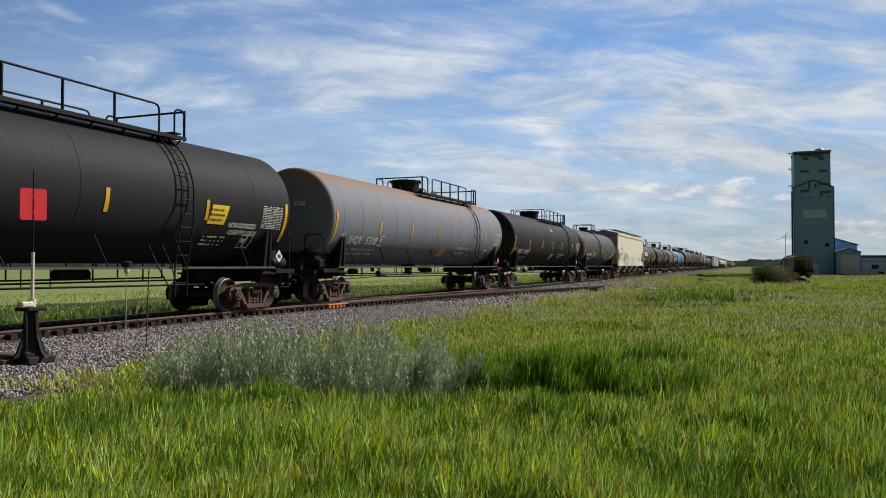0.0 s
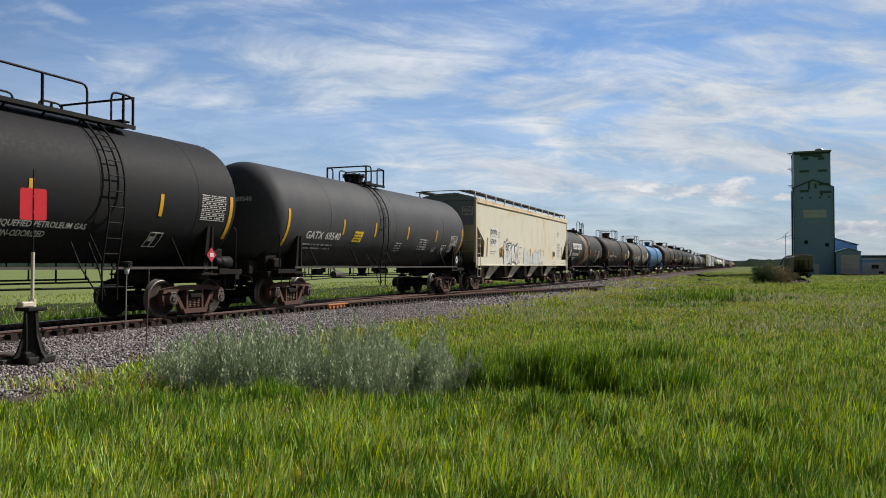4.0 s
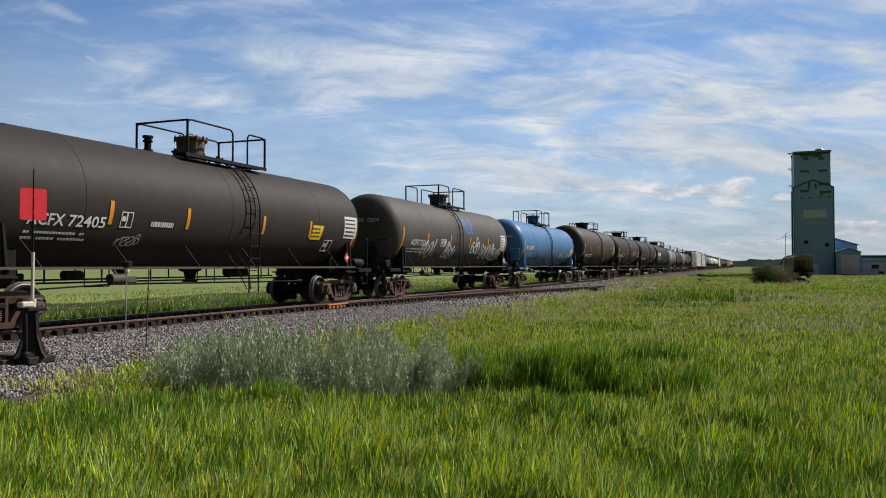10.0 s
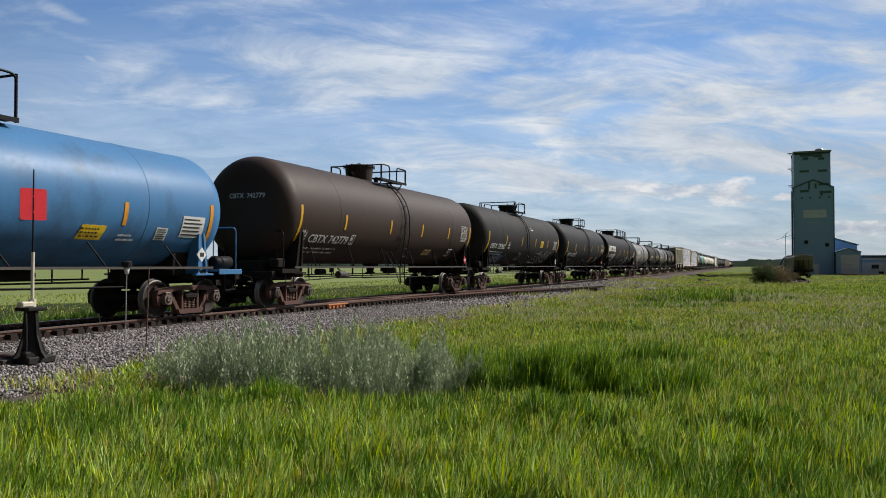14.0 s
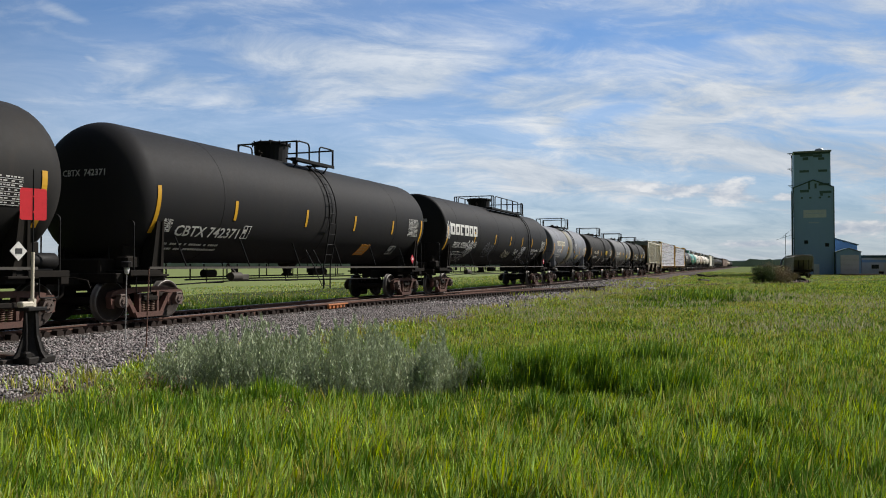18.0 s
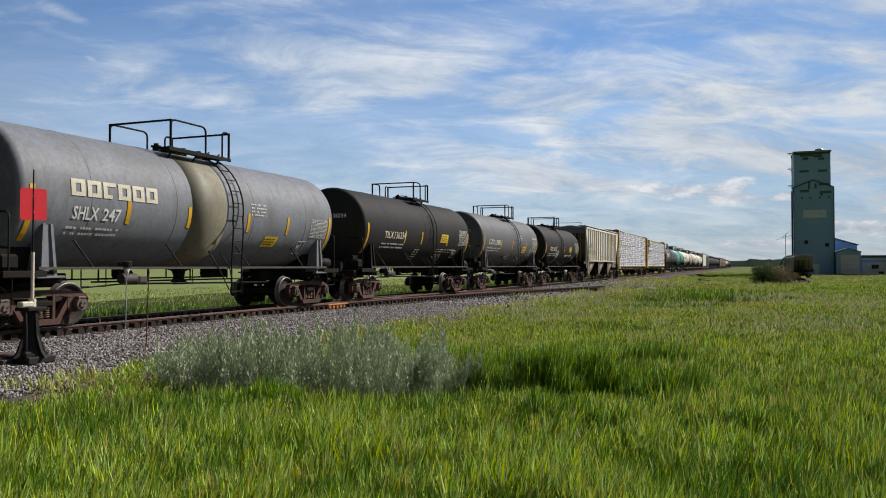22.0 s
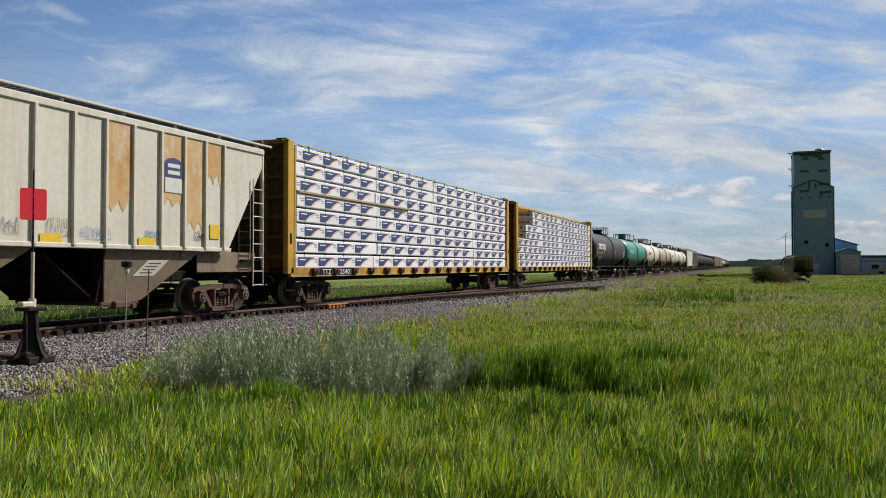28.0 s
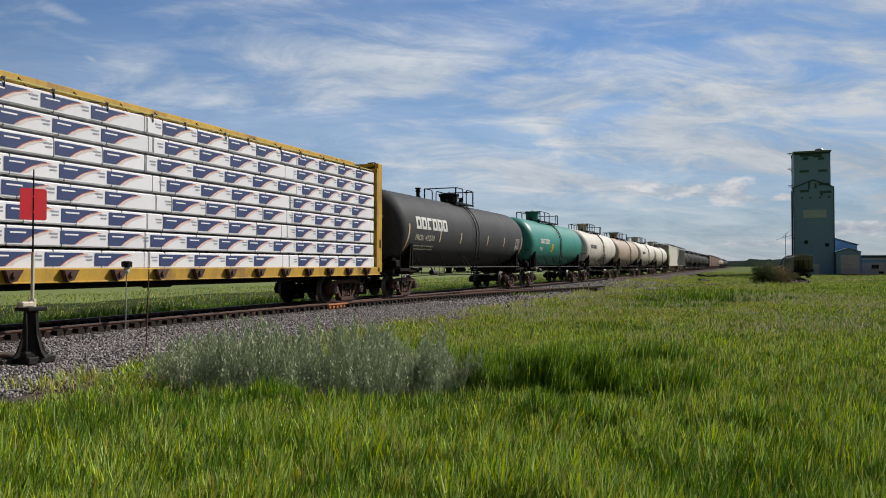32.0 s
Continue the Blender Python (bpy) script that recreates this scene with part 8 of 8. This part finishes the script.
        leaf.append(np.stack([x + lx * t + rng.normal(size=m) * thick, y + ly * t + rng.normal(size=m) * thick, tall * t], -1))
        sx.append(x), sy.append(y), sh.append(tall)
    p = np.concatenate(leaf)
    n = len(p)
    z = p[:, 2] + ground_z(p[:, 0], p[:, 1])
    d = rng.normal(size=(n, 3)) * 0.75
    d[:, 2] = np.abs(d[:, 2]) + 1.7
    d /= np.linalg.norm(d, axis=1)[:, None]
    s = np.cross(d, rng.normal(size=(n, 3)))
    s /= np.linalg.norm(s, axis=1)[:, None]
    ln, wd = (0.035 + 0.04 * rng.random(n))[:, None], (0.0045 + 0.0040 * rng.random(n))[:, None]
    c = np.stack([p[:, 0], p[:, 1], z], -1)
    v = np.stack([c - s * wd * 0.4, c + d * ln * 0.5 - s * wd, c + d * ln, c + d * ln * 0.5 + s * wd], 1)
    f = 4 * np.arange(n)[:, None] + np.array([[0, 1, 2, 3]])
    thing("sagebrush", (0, 0, 0), "grey-green sage plants growing between grass and gravel", "sage", kind="stuff", data=bulk_mesh("sagebrush", v.reshape(-1, 3), [f], ["sage"]))
    x, y = np.repeat(sx, 2) + rng.normal(size=2 * len(sx)) * 0.04, np.repeat(sy, 2) + rng.normal(size=2 * len(sx)) * 0.04
    blades("sage_stems", "thin grey sage stems", ["sage"], x, y, ground_z(x, y) - 0.01, np.repeat(sh, 2) * (0.6 + 0.35 * rng.random(len(x))), 0.005 + 0.003 * rng.random(len(x)), rng, 0.25)
    # a few dry straws standing in the sage
    k = 260
    x, y = spot(9.3 + 1.2 * rng.random(k), -1.9 + 2.4 * rng.random(k))
    blades("dry_straws", "pale dry straws among the sage", ["haze"], x, y, ground_z(x, y), 0.45 + 0.3 * rng.random(k), 0.006 + 0.004 * rng.random(k), rng, 0.3)


def bush(x, y, width, tall, mat, seed, label, name="bush"):
    """A shrub: forked stems and a ragged crown of many small leaves."""
    rng = np.random.default_rng(seed)
    root = thing(name, (x, y, float(ground_z(np.float64(x), np.float64(y)))), label, "bush")
    f = Form()
    tips = []
    for i in range(9):
        a, rr = rng.random() * 6.28, width * 0.42 * math.sqrt(rng.random())
        tip = (rr * math.cos(a), rr * math.sin(a), tall * (0.45 + 0.4 * rng.random()))
        f.tube([(rng.normal() * 0.08, rng.normal() * 0.08, -0.05), (tip[0] * 0.4, tip[1] * 0.4, tip[2] * 0.55), tip], 0.03, 5)
        tips.append(tip)
    part("trunk", f.mesh("trunk", "bark"), root)
    m = 34
    a, rr = rng.random(m) * 6.28, width * 0.5 * np.sqrt(rng.random(m))
    cl = np.stack([rr * np.cos(a), rr * np.sin(a), tall * (0.18 + 0.68 * rng.random(m) * (1 - (rr / width / 0.62) ** 2))], -1)
    n = 6500
    c = cl[rng.integers(0, m, n)] + rng.normal(size=(n, 3)) * np.array([0.20, 0.20, 0.15]) * tall * 0.5
    c[:, 2] = np.maximum(c[:, 2], 0.03)
    d = rng.normal(size=(n, 3))
    d /= np.linalg.norm(d, axis=1)[:, None]
    s = np.cross(d, rng.normal(size=(n, 3)))
    s /= np.linalg.norm(s, axis=1)[:, None]
    ln, wd = (0.07 + 0.08 * rng.random(n))[:, None], (0.025 + 0.03 * rng.random(n))[:, None]
    v = np.stack([c, c + d * ln * 0.5 - s * wd, c + d * ln, c + d * ln * 0.5 + s * wd], 1)
    part("crown", bulk_mesh("crown", v.reshape(-1, 3), [4 * np.arange(n)[:, None] + np.array([[0, 1, 2, 3]])], [mat]), root)


# ---- trackside things ----
def switch_stand():
    x, y = 8.72, 10.28
    root = thing("switch_stand", (x, y, RAIL - 0.16), "black cast-iron switch stand with a red target on a tall mast", "switch stand")
    f = Form()
    # tapering ribbed pedestal on a flat foot
    f.box((0, 0, -0.03), (0.50, 0.50, 0.12), 0.02)
    for a in range(4):
        c, s = math.cos(a * math.pi / 2), math.sin(a * math.pi / 2)
        pr = [(0.33, 0.0), (0.24, 0.10), (0.145, 0.34), (0.11, 0.72), (0.0, 0.72), (0.0, 0.04)]
        for lo, hi in ((-0.018, 0.018),):
            vs = [(c * p - s * d, s * p + c * d, z) for d in (lo, hi) for p, z in pr]
            n = len(pr)
            f.add(vs, [tuple(range(n))[::-1], tuple(range(n, 2 * n))] + [(i, (i + 1) % n, n + (i + 1) % n, n + i) for i in range(n)])
    f.lathe([(0.04, 0.21), (0.12, 0.15), (0.32, 0.10), (0.72, 0.085)], 12, "z", smooth=True)
    f.box((0, 0, 0.745), (0.34, 0.30, 0.06), 0.012)
    f.tube([(-0.18, -0.1, 0.70), (-0.20, -0.14, 0.45), (-0.20, -0.14, 0.12)], 0.022, 6)
    f.box((-0.20, -0.14, 0.06), (0.12, 0.12, 0.10), 0.02)
    part("pedestal", f.mesh("pedestal", "switch"), root)
    f = Form().box((-0.10, 0, 0.815), (0.22, 0.13, 0.09), 0.02)
    f.lathe([(0.775, 0.055), (0.90, 0.055), (0.90, 0.035)], 10, "z", (0.02, 0, 0), smooth=False)
    part("lock_box", f.mesh("lock_box", "polewhite"), root, "white-painted lock housing")
    part("mast", Form().cyl((0.02, 0, 0.80), (0.02, 0, 1.62), 0.026, n=10).mesh("mast", "polewhite"), root, "cream-white lower mast")
    part("upper_mast", Form().cyl((0.02, 0, 1.62), (0.02, 0, 2.90), 0.014, 0.010, n=8).mesh("upper_mast", "rail_paint"), root)
    # target: a square plate that faces along the view of the crew
    turn = Matrix.Rotation(radians(-20), 4, "Z")
    f = Form()
    c, h, e = 0.025, 0.195, 0.245
    loop = [(-h + c, -e), (h - c, -e), (h, -e + c), (h, e - c), (h - c, e), (-h + c, e), (-h, e - c), (-h, -e + c)]
    f.prism(loop, (0, 0, 0), -0.006, 0.006)
    f.box((0, 0.012, 0), (0.05, 0.02, 0.34))
    for z in (-0.12, 0.12):
        f.cyl((0, -0.012, z), (0, 0.02, z), 0.014, n=6)
    part("target", f.mesh("target", "signred"), root, "red square target plate", Matrix.Translation((0.02, 0, 2.36)) @ turn)


def markers():
    for x, y, top, lamp, tilt in ((11.68, 11.27, 1.42, True, 1.0), (11.17, 10.28, 1.44, False, 2.0)):
        root = thing("marker_post", pose(x, y, 0.10, tilt, 0, 0), "thin steel marker post standing in the gravel", "post")
        f = Form().cyl((0, 0, -0.05), (0, 0, top), 0.012, 0.010, n=8)
        part("rod", f.mesh("rod", "lightsteel" if lamp else "rail"), root)
        if lamp:
            f = Form().lathe([(top - 0.09, 0.012), (top - 0.07, 0.04), (top + 0.05, 0.06), (top + 0.05, 0.001)], 10, "z")
            part("reflector", f.mesh("reflector", "letter"), root, "small white reflector cup")
            f = Form().lathe([(top + 0.05, 0.07), (top + 0.055, 0.10), (top + 0.15, 0.105), (top + 0.17, 0.07), (top + 0.17, 0.001)], 12, "z", smooth=False)
            part("head", f.mesh("head", "switch"), root, "black cap")
        else:
            f = Form()
            for k in range(9):
                f.cyl((0, 0, 0.15 + 0.15 * k), (0, 0, 0.19 + 0.15 * k), 0.017, n=6)
            part("barbs", f.mesh("barbs", "rail"), root)
    stick = thing("wooden_stake", pose(14.1, 14.35, 0.13, 0, -12, 0), "short pale stake in the ballast", "stake", data=Form().box((0, 0, 0.16), (0.03, 0.03, 0.36), 0.004).mesh("wooden_stake", "polewhite"))
    for k, (x, y) in enumerate(((110.7, 5.6), (44.6, 8.0))):
        f = Form().box((0, 0, 0.12), (3.2 if k == 0 else 0.9, 0.24, 0.2), 0.02, Matrix.Rotation(0.05, 3, "Y"))
        f.box((-1.2 if k == 0 else -0.3, 0.3, 0.16), (1.1 if k == 0 else 0.3, 0.22, 0.18), 0.02, Matrix.Rotation(0.5, 3, "Z"))
        thing("discarded_tie", pose(x, y, float(ground_z(np.float64(x), np.float64(y))) + 0.1, 0, 0, -20), "old dark railway tie lying in the grass", "railway tie", data=f.mesh("discarded_tie", "tie"))


# ---- the grain elevator and its yard ----
def elevator():
    # the tower's near face is a plane across the track's direction
    x0, yl, w, deep = 175.0, -8.75, 7.5, 9.0
    root = thing("grain_elevator", (x0, yl - w, -0.25), "tall teal metal-clad grain elevator with a gabled head house", "grain elevator")
    ev, ap, tp = 17.9, 19.4, 25.2
    fit = w / 9.9

    def seen(a):   # a runs from the tower's track side to its yard side
        return w - a * fit
    f = Form().prism([(0, 0), (w, 0), (w, ev), (w / 2 + 0.2, ap), (0, ev)], (0, 0, 0), 0, deep, "yz")
    body = part("tower", f.mesh("tower", "siding"), root)
    # vertical seams of the cladding
    f = Form()
    for y in np.arange(0.45, w, 0.45):
        f.box((-0.012, y, 9.1), (0.024, 0.03, 18.0))
    for k in range(1, 6):
        f.box((-0.015, w / 2, 3.05 * k), (0.02, w - 0.1, 0.04))
    part("siding_seams", f.mesh("siding_seams", "siding"), body)
    f = Form().box((2.2 + deep / 2 - 2.2, w / 2 + 0.25, (ap - 3 + tp) / 2), (deep - 1.6, w - 0.65, tp - ap + 3), 0)
    head = part("head_house", f.mesh("head_house", "siding"), root, at=(-0.75, 0, 0))
    f = Form().box((deep / 2 - 0.1, w / 2 + 0.25, tp + 0.1), (deep - 0.8, w - 0.3, 0.28), 0.03)
    part("flat_roof", f.mesh("flat_roof", "roofmetal"), root, at=(-0.75, 0, 0))
    f = Form().box((0.0, w / 2 + 0.25, tp - 0.18), (0.1, w - 0.7, 0.5))
    for y in (0.02, w - 0.02):
        f.box((-0.03, y, ev / 2), (0.16, 0.16, ev), 0.01)
    d = math.hypot(w / 2, ap - ev)
    for s in (-1, 1):
        f.box((-0.05, w / 2 + s * w / 4 + 0.1, (ev + ap) / 2 + 0.02), (0.22, d + 0.2, 0.22), 0.01, Matrix.Rotation(-s * math.atan2(ap - ev, w / 2), 3, "X"))
    part("trim", f.mesh("trim", "sidingtrim"), root, "dark trim along edges and gable")
    # weathered sheets, windows and the blank sign
    f = Form()
    rng = random.Random(4)
    for a, z, ww, hh in ((2.0, 25.2, 3.2, 0.5), (5.2, 25.0, 2.2, 0.6), (2.6, 24.5, 1.4, 0.6), (6.4, 24.4, 1.5, 0.5), (1.8, 21.9, 2.3, 0.45), (6.4, 21.9, 2.2, 0.45)):
        part("weathered_sheet", Form().box((0.03, seen(a + ww / 2) + 0.2, z - 0.6), (0.03, ww * fit, hh)).mesh("weathered_sheet", "siding_dark"), root, "dark patched cladding sheet")
    for a, z, ww, hh in ((1.6, 17.5, 2.2, 0.5), (3.6, 18.6, 0.5, 1.6), (5.2, 18.5, 0.5, 1.0), (6.2, 18.8, 2.6, 0.45), (6.4, 17.2, 2.9, 0.5), (6.6, 16.7, 0.6, 0.5), (1.8, 16.1, 0.5, 0.35), (3.9, 16.1, 0.5, 0.35), (6.2, 16.1, 0.6, 0.35), (8.4, 16.2, 0.6, 0.35)):
        part("weathered_sheet", Form().box((-0.03, seen(a + ww / 2), z - 0.3), (0.04, ww * fit, hh)).mesh("weathered_sheet", "siding_dark"), root, "dark patched cladding sheet")
    f = Form().box((-0.06, seen(5.2), 12.5), (0.08, 5.6 * fit, 1.6), 0.02)
    sign = part("sign_board", f.mesh("sign_board", "signwhite"), root, "faded white blank sign board")
    f = Form()
    for i in range(9):
        f.box((-0.105, seen(3.2 + 0.5 * i), 12.6), (0.01, 0.18, 0.16))
    part("sign_bars", f.mesh("sign_bars", "siding"), sign)
    f = Form()
    for i in range(5):
        f.box((-0.03, seen(3.9 + 0.5 * i), 10.7), (0.02, 0.2, 0.25))
    part("faint_lettering", f.mesh("faint_lettering", "signwhite"), root)
    for a, z in ((3.0, 6.7), (8.1, 6.1)):
        win = part("window", Form().box((0, 0, 0), (0.10, 0.75, 0.75), 0.02).mesh("window", "sidingtrim"), root, at=(-0.04, seen(a), z))
        part("pane", Form().box((0, 0, 0), (0.02, 0.6, 0.6)).mesh("pane", "glass"), win, at=(-0.05, 0, 0))
    part("door", Form().box((-0.05, seen(5.5), 1.1), (0.09, 1.0, 2.1), 0.02).mesh("door", "signwhite"), root, "pale side door")
    f = Form().lathe([(0, 0.9), (0.35, 0.95), (0.75, 0.75), (0.9, 0.3), (0.9, 0.001)], 14, "z", (3.0, seen(7.0) + 0.2, tp + 0.2))
    part("roof_vent", f.mesh("roof_vent", "roofmetal"), root, "rounded roof ventilator")
    # pipes, ladder rungs and spout on the track side
    f = Form()
    f.tube([(0.6, w + 0.28, 0.3), (0.6, w + 0.28, 17.0)], 0.16, 8)
    f.tube([(1.6, w + 0.2, 0.3), (1.6, w + 0.2, 24.8)], 0.08, 6)
    for z in (17.2, 12.0, 7.5, 3.0):
        f.box((0.8, w + 0.2, z), (0.5, 0.45, 0.2), 0.02)
    part("outer_pipe", f.mesh("outer_pipe", "sidingtrim"), root)
    for z in (25.2, 22.0, 18.5):
        f = Form().box((0.8, w + 0.55, z), (0.8, 1.0, 0.08), 0.01)
        f.tube([(0.4, w + 0.9, z), (0.4, w + 0.1, z - 0.6)], 0.04, 5)
        part("side_platform", f.mesh("side_platform", "sidingtrim"), root)
    f = Form().tube(bent([(0.8, w + 0.2, 3.9), (0.8, w + 1.4, 3.6), (0.8, w + 2.3, 3.1), (0.8, w + 2.5, 1.9)], 0.5), 0.22, 8)
    part("loading_spout", f.mesh("loading_spout", "pipe"), root, "bent steel loading spout")
    f = Form().tube([(0.2, w + 1.6, 0), (0.2, w + 1.6, 8.5)], 0.05, 6)
    f.tube([(0.2, w + 0.2, 8.3), (0.2, w + 3.4, 7.2)], 0.03, 5)
    f.tube([(0.2, w + 0.2, 9.6), (0.2, w + 2.4, 7.6)], 0.03, 5)
    part("spout_frame", f.mesh("spout_frame", "sidingtrim"), root)

    # sheds and office beside the tower
    shed = thing("elevator_shed", (186.0, -21.6, -0.25), "teal metal shed with a sloping roof beside the elevator", "shed")
    part("wall", Form().prism([(0, 0), (4.6, 0), (4.6, 7.7), (0, 6.2)], (0, 0, 0), 0, 9, "yz").mesh("wall", "siding"), shed)
    part("roof", Form().prism([(-0.3, 6.2), (4.7, 7.82), (4.7, 8.0), (-0.3, 6.38)], (0, 0, 0), -0.3, 9.3, "yz").mesh("roof", "roofmetal"), shed)
    gar = thing("drive_shed", (173.5, -20.8, -0.25), "teal gabled drive shed with a pale overhead door", "shed")
    part("wall", Form().prism([(0, 0), (4.4, 0), (4.4, 4.5), (2.3, 5.3), (0, 4.5)], (0, 0, 0), 0, 12, "yz").mesh("wall", "siding"), gar)
    f = Form().box((-0.05, 2.0, 2.0), (0.1, 3.3, 4.0), 0.01)
    door = part("overhead_door", f.mesh("overhead_door", "garage"), gar, "pale overhead door")
    part("panel_joints", Form().box((-0.11, 2.0, 1.0), (0.015, 3.3, 0.04)).box((-0.11, 2.0, 2.0), (0.015, 3.3, 0.04)).box((-0.11, 2.0, 3.0), (0.015, 3.3, 0.04)).mesh("panel_joints", "pipe"), door)
    for s in (-1, 1):
        part("roof", Form().box((6, 2.2 + s * 1.15, 4.98), (12.6, 2.5, 0.12), 0.02, Matrix.Rotation(-s * 0.33, 3, "X")).mesh("roof", "sidingtrim"), gar)
    off = thing("office_building", (176.0, -38.8, -0.25), "long low pale teal office building with a flat roof", "building")
    part("wall", Form().box((4, 8.8, 1.75), (8, 17.6, 3.5)).mesh("wall", "garage"), off)
    part("roof", Form().box((4, 8.8, 3.7), (8.6, 18.2, 0.5), 0.03).mesh("roof", "sidingtrim"), off)
    part("fascia", Form().box((-0.04, 8.8, 2.75), (0.08, 17.6, 0.5)).mesh("fascia", "siding"), off)
    part("door", Form().box((-0.05, 13.2, 1.1), (0.1, 1.0, 2.15), 0.01).mesh("door", "letter"), off, "white door")
    for y in (15.2, 11.2, 7.6, 4.0):
        win = part("window", Form().box((-0.05, y, 1.65), (0.1, 1.5, 1.0), 0.01).mesh("window", "letter"), off)
        part("pane", Form().box((-0.11, y, 1.65), (0.02, 1.3, 0.8)).mesh("pane", "glass"), win)
    yard = Form().prism([(165, -21.0), (166, -17.2), (174, -16.8), (176, -44), (169, -44)], (0, 0, 0), -0.30, -0.02, "xy")
    thing("gravel_yard", (0, 0, 0), "pale gravel yard before the shed", "yard", kind="structure", data=yard.mesh("gravel_yard", "ballast"))
    pole = thing("utility_pole", (190.0, -40.0, -0.3), "thin wooden utility pole behind the office", "pole")
    part("shaft", Form().cyl((0, 0, 0), (0, 0, 6.2), 0.12, 0.09, n=8).mesh("shaft", "wood"), pole)
    for k in range(7):
        y = -24.0 - 2.6 * k
        f = Form().box((0, 0, 0.32), (0.35, 0.9, 0.5), 0.1)
        thing("yard_clutter", pose(171.0 + 0.5 * (k % 2), y, -0.05, 0, 0, 12 * k), "small dark piece of yard equipment by the office", "equipment", data=f.mesh("yard_clutter", ("under", "parked", "roofmetal")[k % 3]))
    # a hopper car parked on the siding
    car = thing("parked_hopper_car", (0, 0, 0), "dusty grey ribbed hopper car parked on the siding", "hopper car")
    before = len(WHEELSETS)
    # ends and slopes are a darker grey than the sides
    hopper_car(0, 16.5, "hoppergrey", "", ribs=[-6.4 + 12.8 * i / 12 for i in range(13)], bays=3, eave=3.35, end="parked", low="parked", wall=1.5, root=car)
    del WHEELSETS[before:]
    x = 146.5
    car.matrix_world = pose(x, siding_y(x) - 0.2, siding_z(x), 0, 0, 3.0)


def distance():
    """Wooded hills and a tree line on the horizon."""
    def ridge(name, label, dist, base, rough, seed, mat, a0=-40, a1=95, jag=0.0):
        rng = np.random.default_rng(seed)
        a = np.radians(np.linspace(a0, a1, 420))
        h = base * (0.55 + 0.25 * np.sin(a * 9 + seed) + 0.15 * np.sin(a * 23 + 2 * seed) + rough * rng.random(len(a))) + jag * rng.random(len(a)) ** 2
        vs, n = [], len(a)
        for dd, k in ((dist - base * 8, 0.0), (dist, 1.0), (dist + base * 8, 0.0)):
            vs += [((dd) * math.cos(q), (dd) * math.sin(q), hh * k - 1.0) for q, hh in zip(a, h)]
        fs = [(r * n + i, r * n + i + 1, (r + 1) * n + i + 1, (r + 1) * n + i) for r in range(2) for i in range(n - 1)]
        f = Form().add(vs, fs, True)
        thing(name, (0, 0, 0), label, "hills", kind="structure", data=f.mesh(name, mat))
    ridge("backdrop_hills", "low wooded hills on the horizon", 2600, 27, 0.06, 2, "hill")
    ridge("backdrop_trees", "dark tree line far across the plain", 1300, 8.5, 0.35, 7, "treeline", jag=7.0)



def old_timbers():
    x, y = 147.0, 7.2
    for k, (dx, dy, dz, turn, tilt, ln) in enumerate(((0, 0, 0.14, 62, 3, 3.0), (0.5, -0.9, 0.12, 74, -4, 2.2), (-0.3, 0.9, 0.36, 50, 9, 1.7))):
        f = Form().box((0, 0, 0), (ln, 0.24, 0.22), 0.02)
        thing("old_timber", pose(x + dx, y + dy, float(ground_z(np.float64(x), np.float64(y))) + dz + 0.05, 0, tilt, -turn), "dark old timber lying in the grass", "timber", data=f.mesh("old_timber", "tie"))


ballast()
old_timbers()
track()
switch_stand()
markers()
elevator()
for k, (x, y, w, t, m, lab) in enumerate(((102.5, -1.6, 2.4, 2.9, "bush", "dark green bush in the meadow"), (104.5, -2.6, 3.2, 3.1, "bush_dry", "brownish green bush in the meadow"), (106.5, -3.9, 3.4, 2.7, "bush_dry", "brownish green bush by the siding"))):
    bush(x, y, w, t, m, 40 + k, lab)
distance()
stones()
sagebrush()
meadow()


# ---- all that rolls ----
def share_keys(ob, model):
    """Lets a wheelset turn by the same keys as another one."""
    ob.rotation_mode = "QUATERNION"
    ad = ob.animation_data_create()
    ad.action = model.animation_data.action
    ad.action_slot = model.animation_data.action_slot


def motions():
    times = [2.0 * i for i in range(17)]
    for car, middle in CARS:
        walk(car, [(t, pose(middle - gone(t), TRACK, RAIL)) for t in times])
    for load, middle, at in LOADS:
        walk(load, [(t, pose(middle - gone(t) + at.x, TRACK + at.y, RAIL + at.z)) for t in times])
    first = {}
    for w, s in WHEELSETS:
        if s in first:
            share_keys(w, first[s])
            continue
        first[s] = w
        walk(w, [(i / 30, pose(s * 0.89, 0, WHEEL, 0, -math.degrees(gone(i / 30) / WHEEL), 0)) for i in range(961)])


motions()
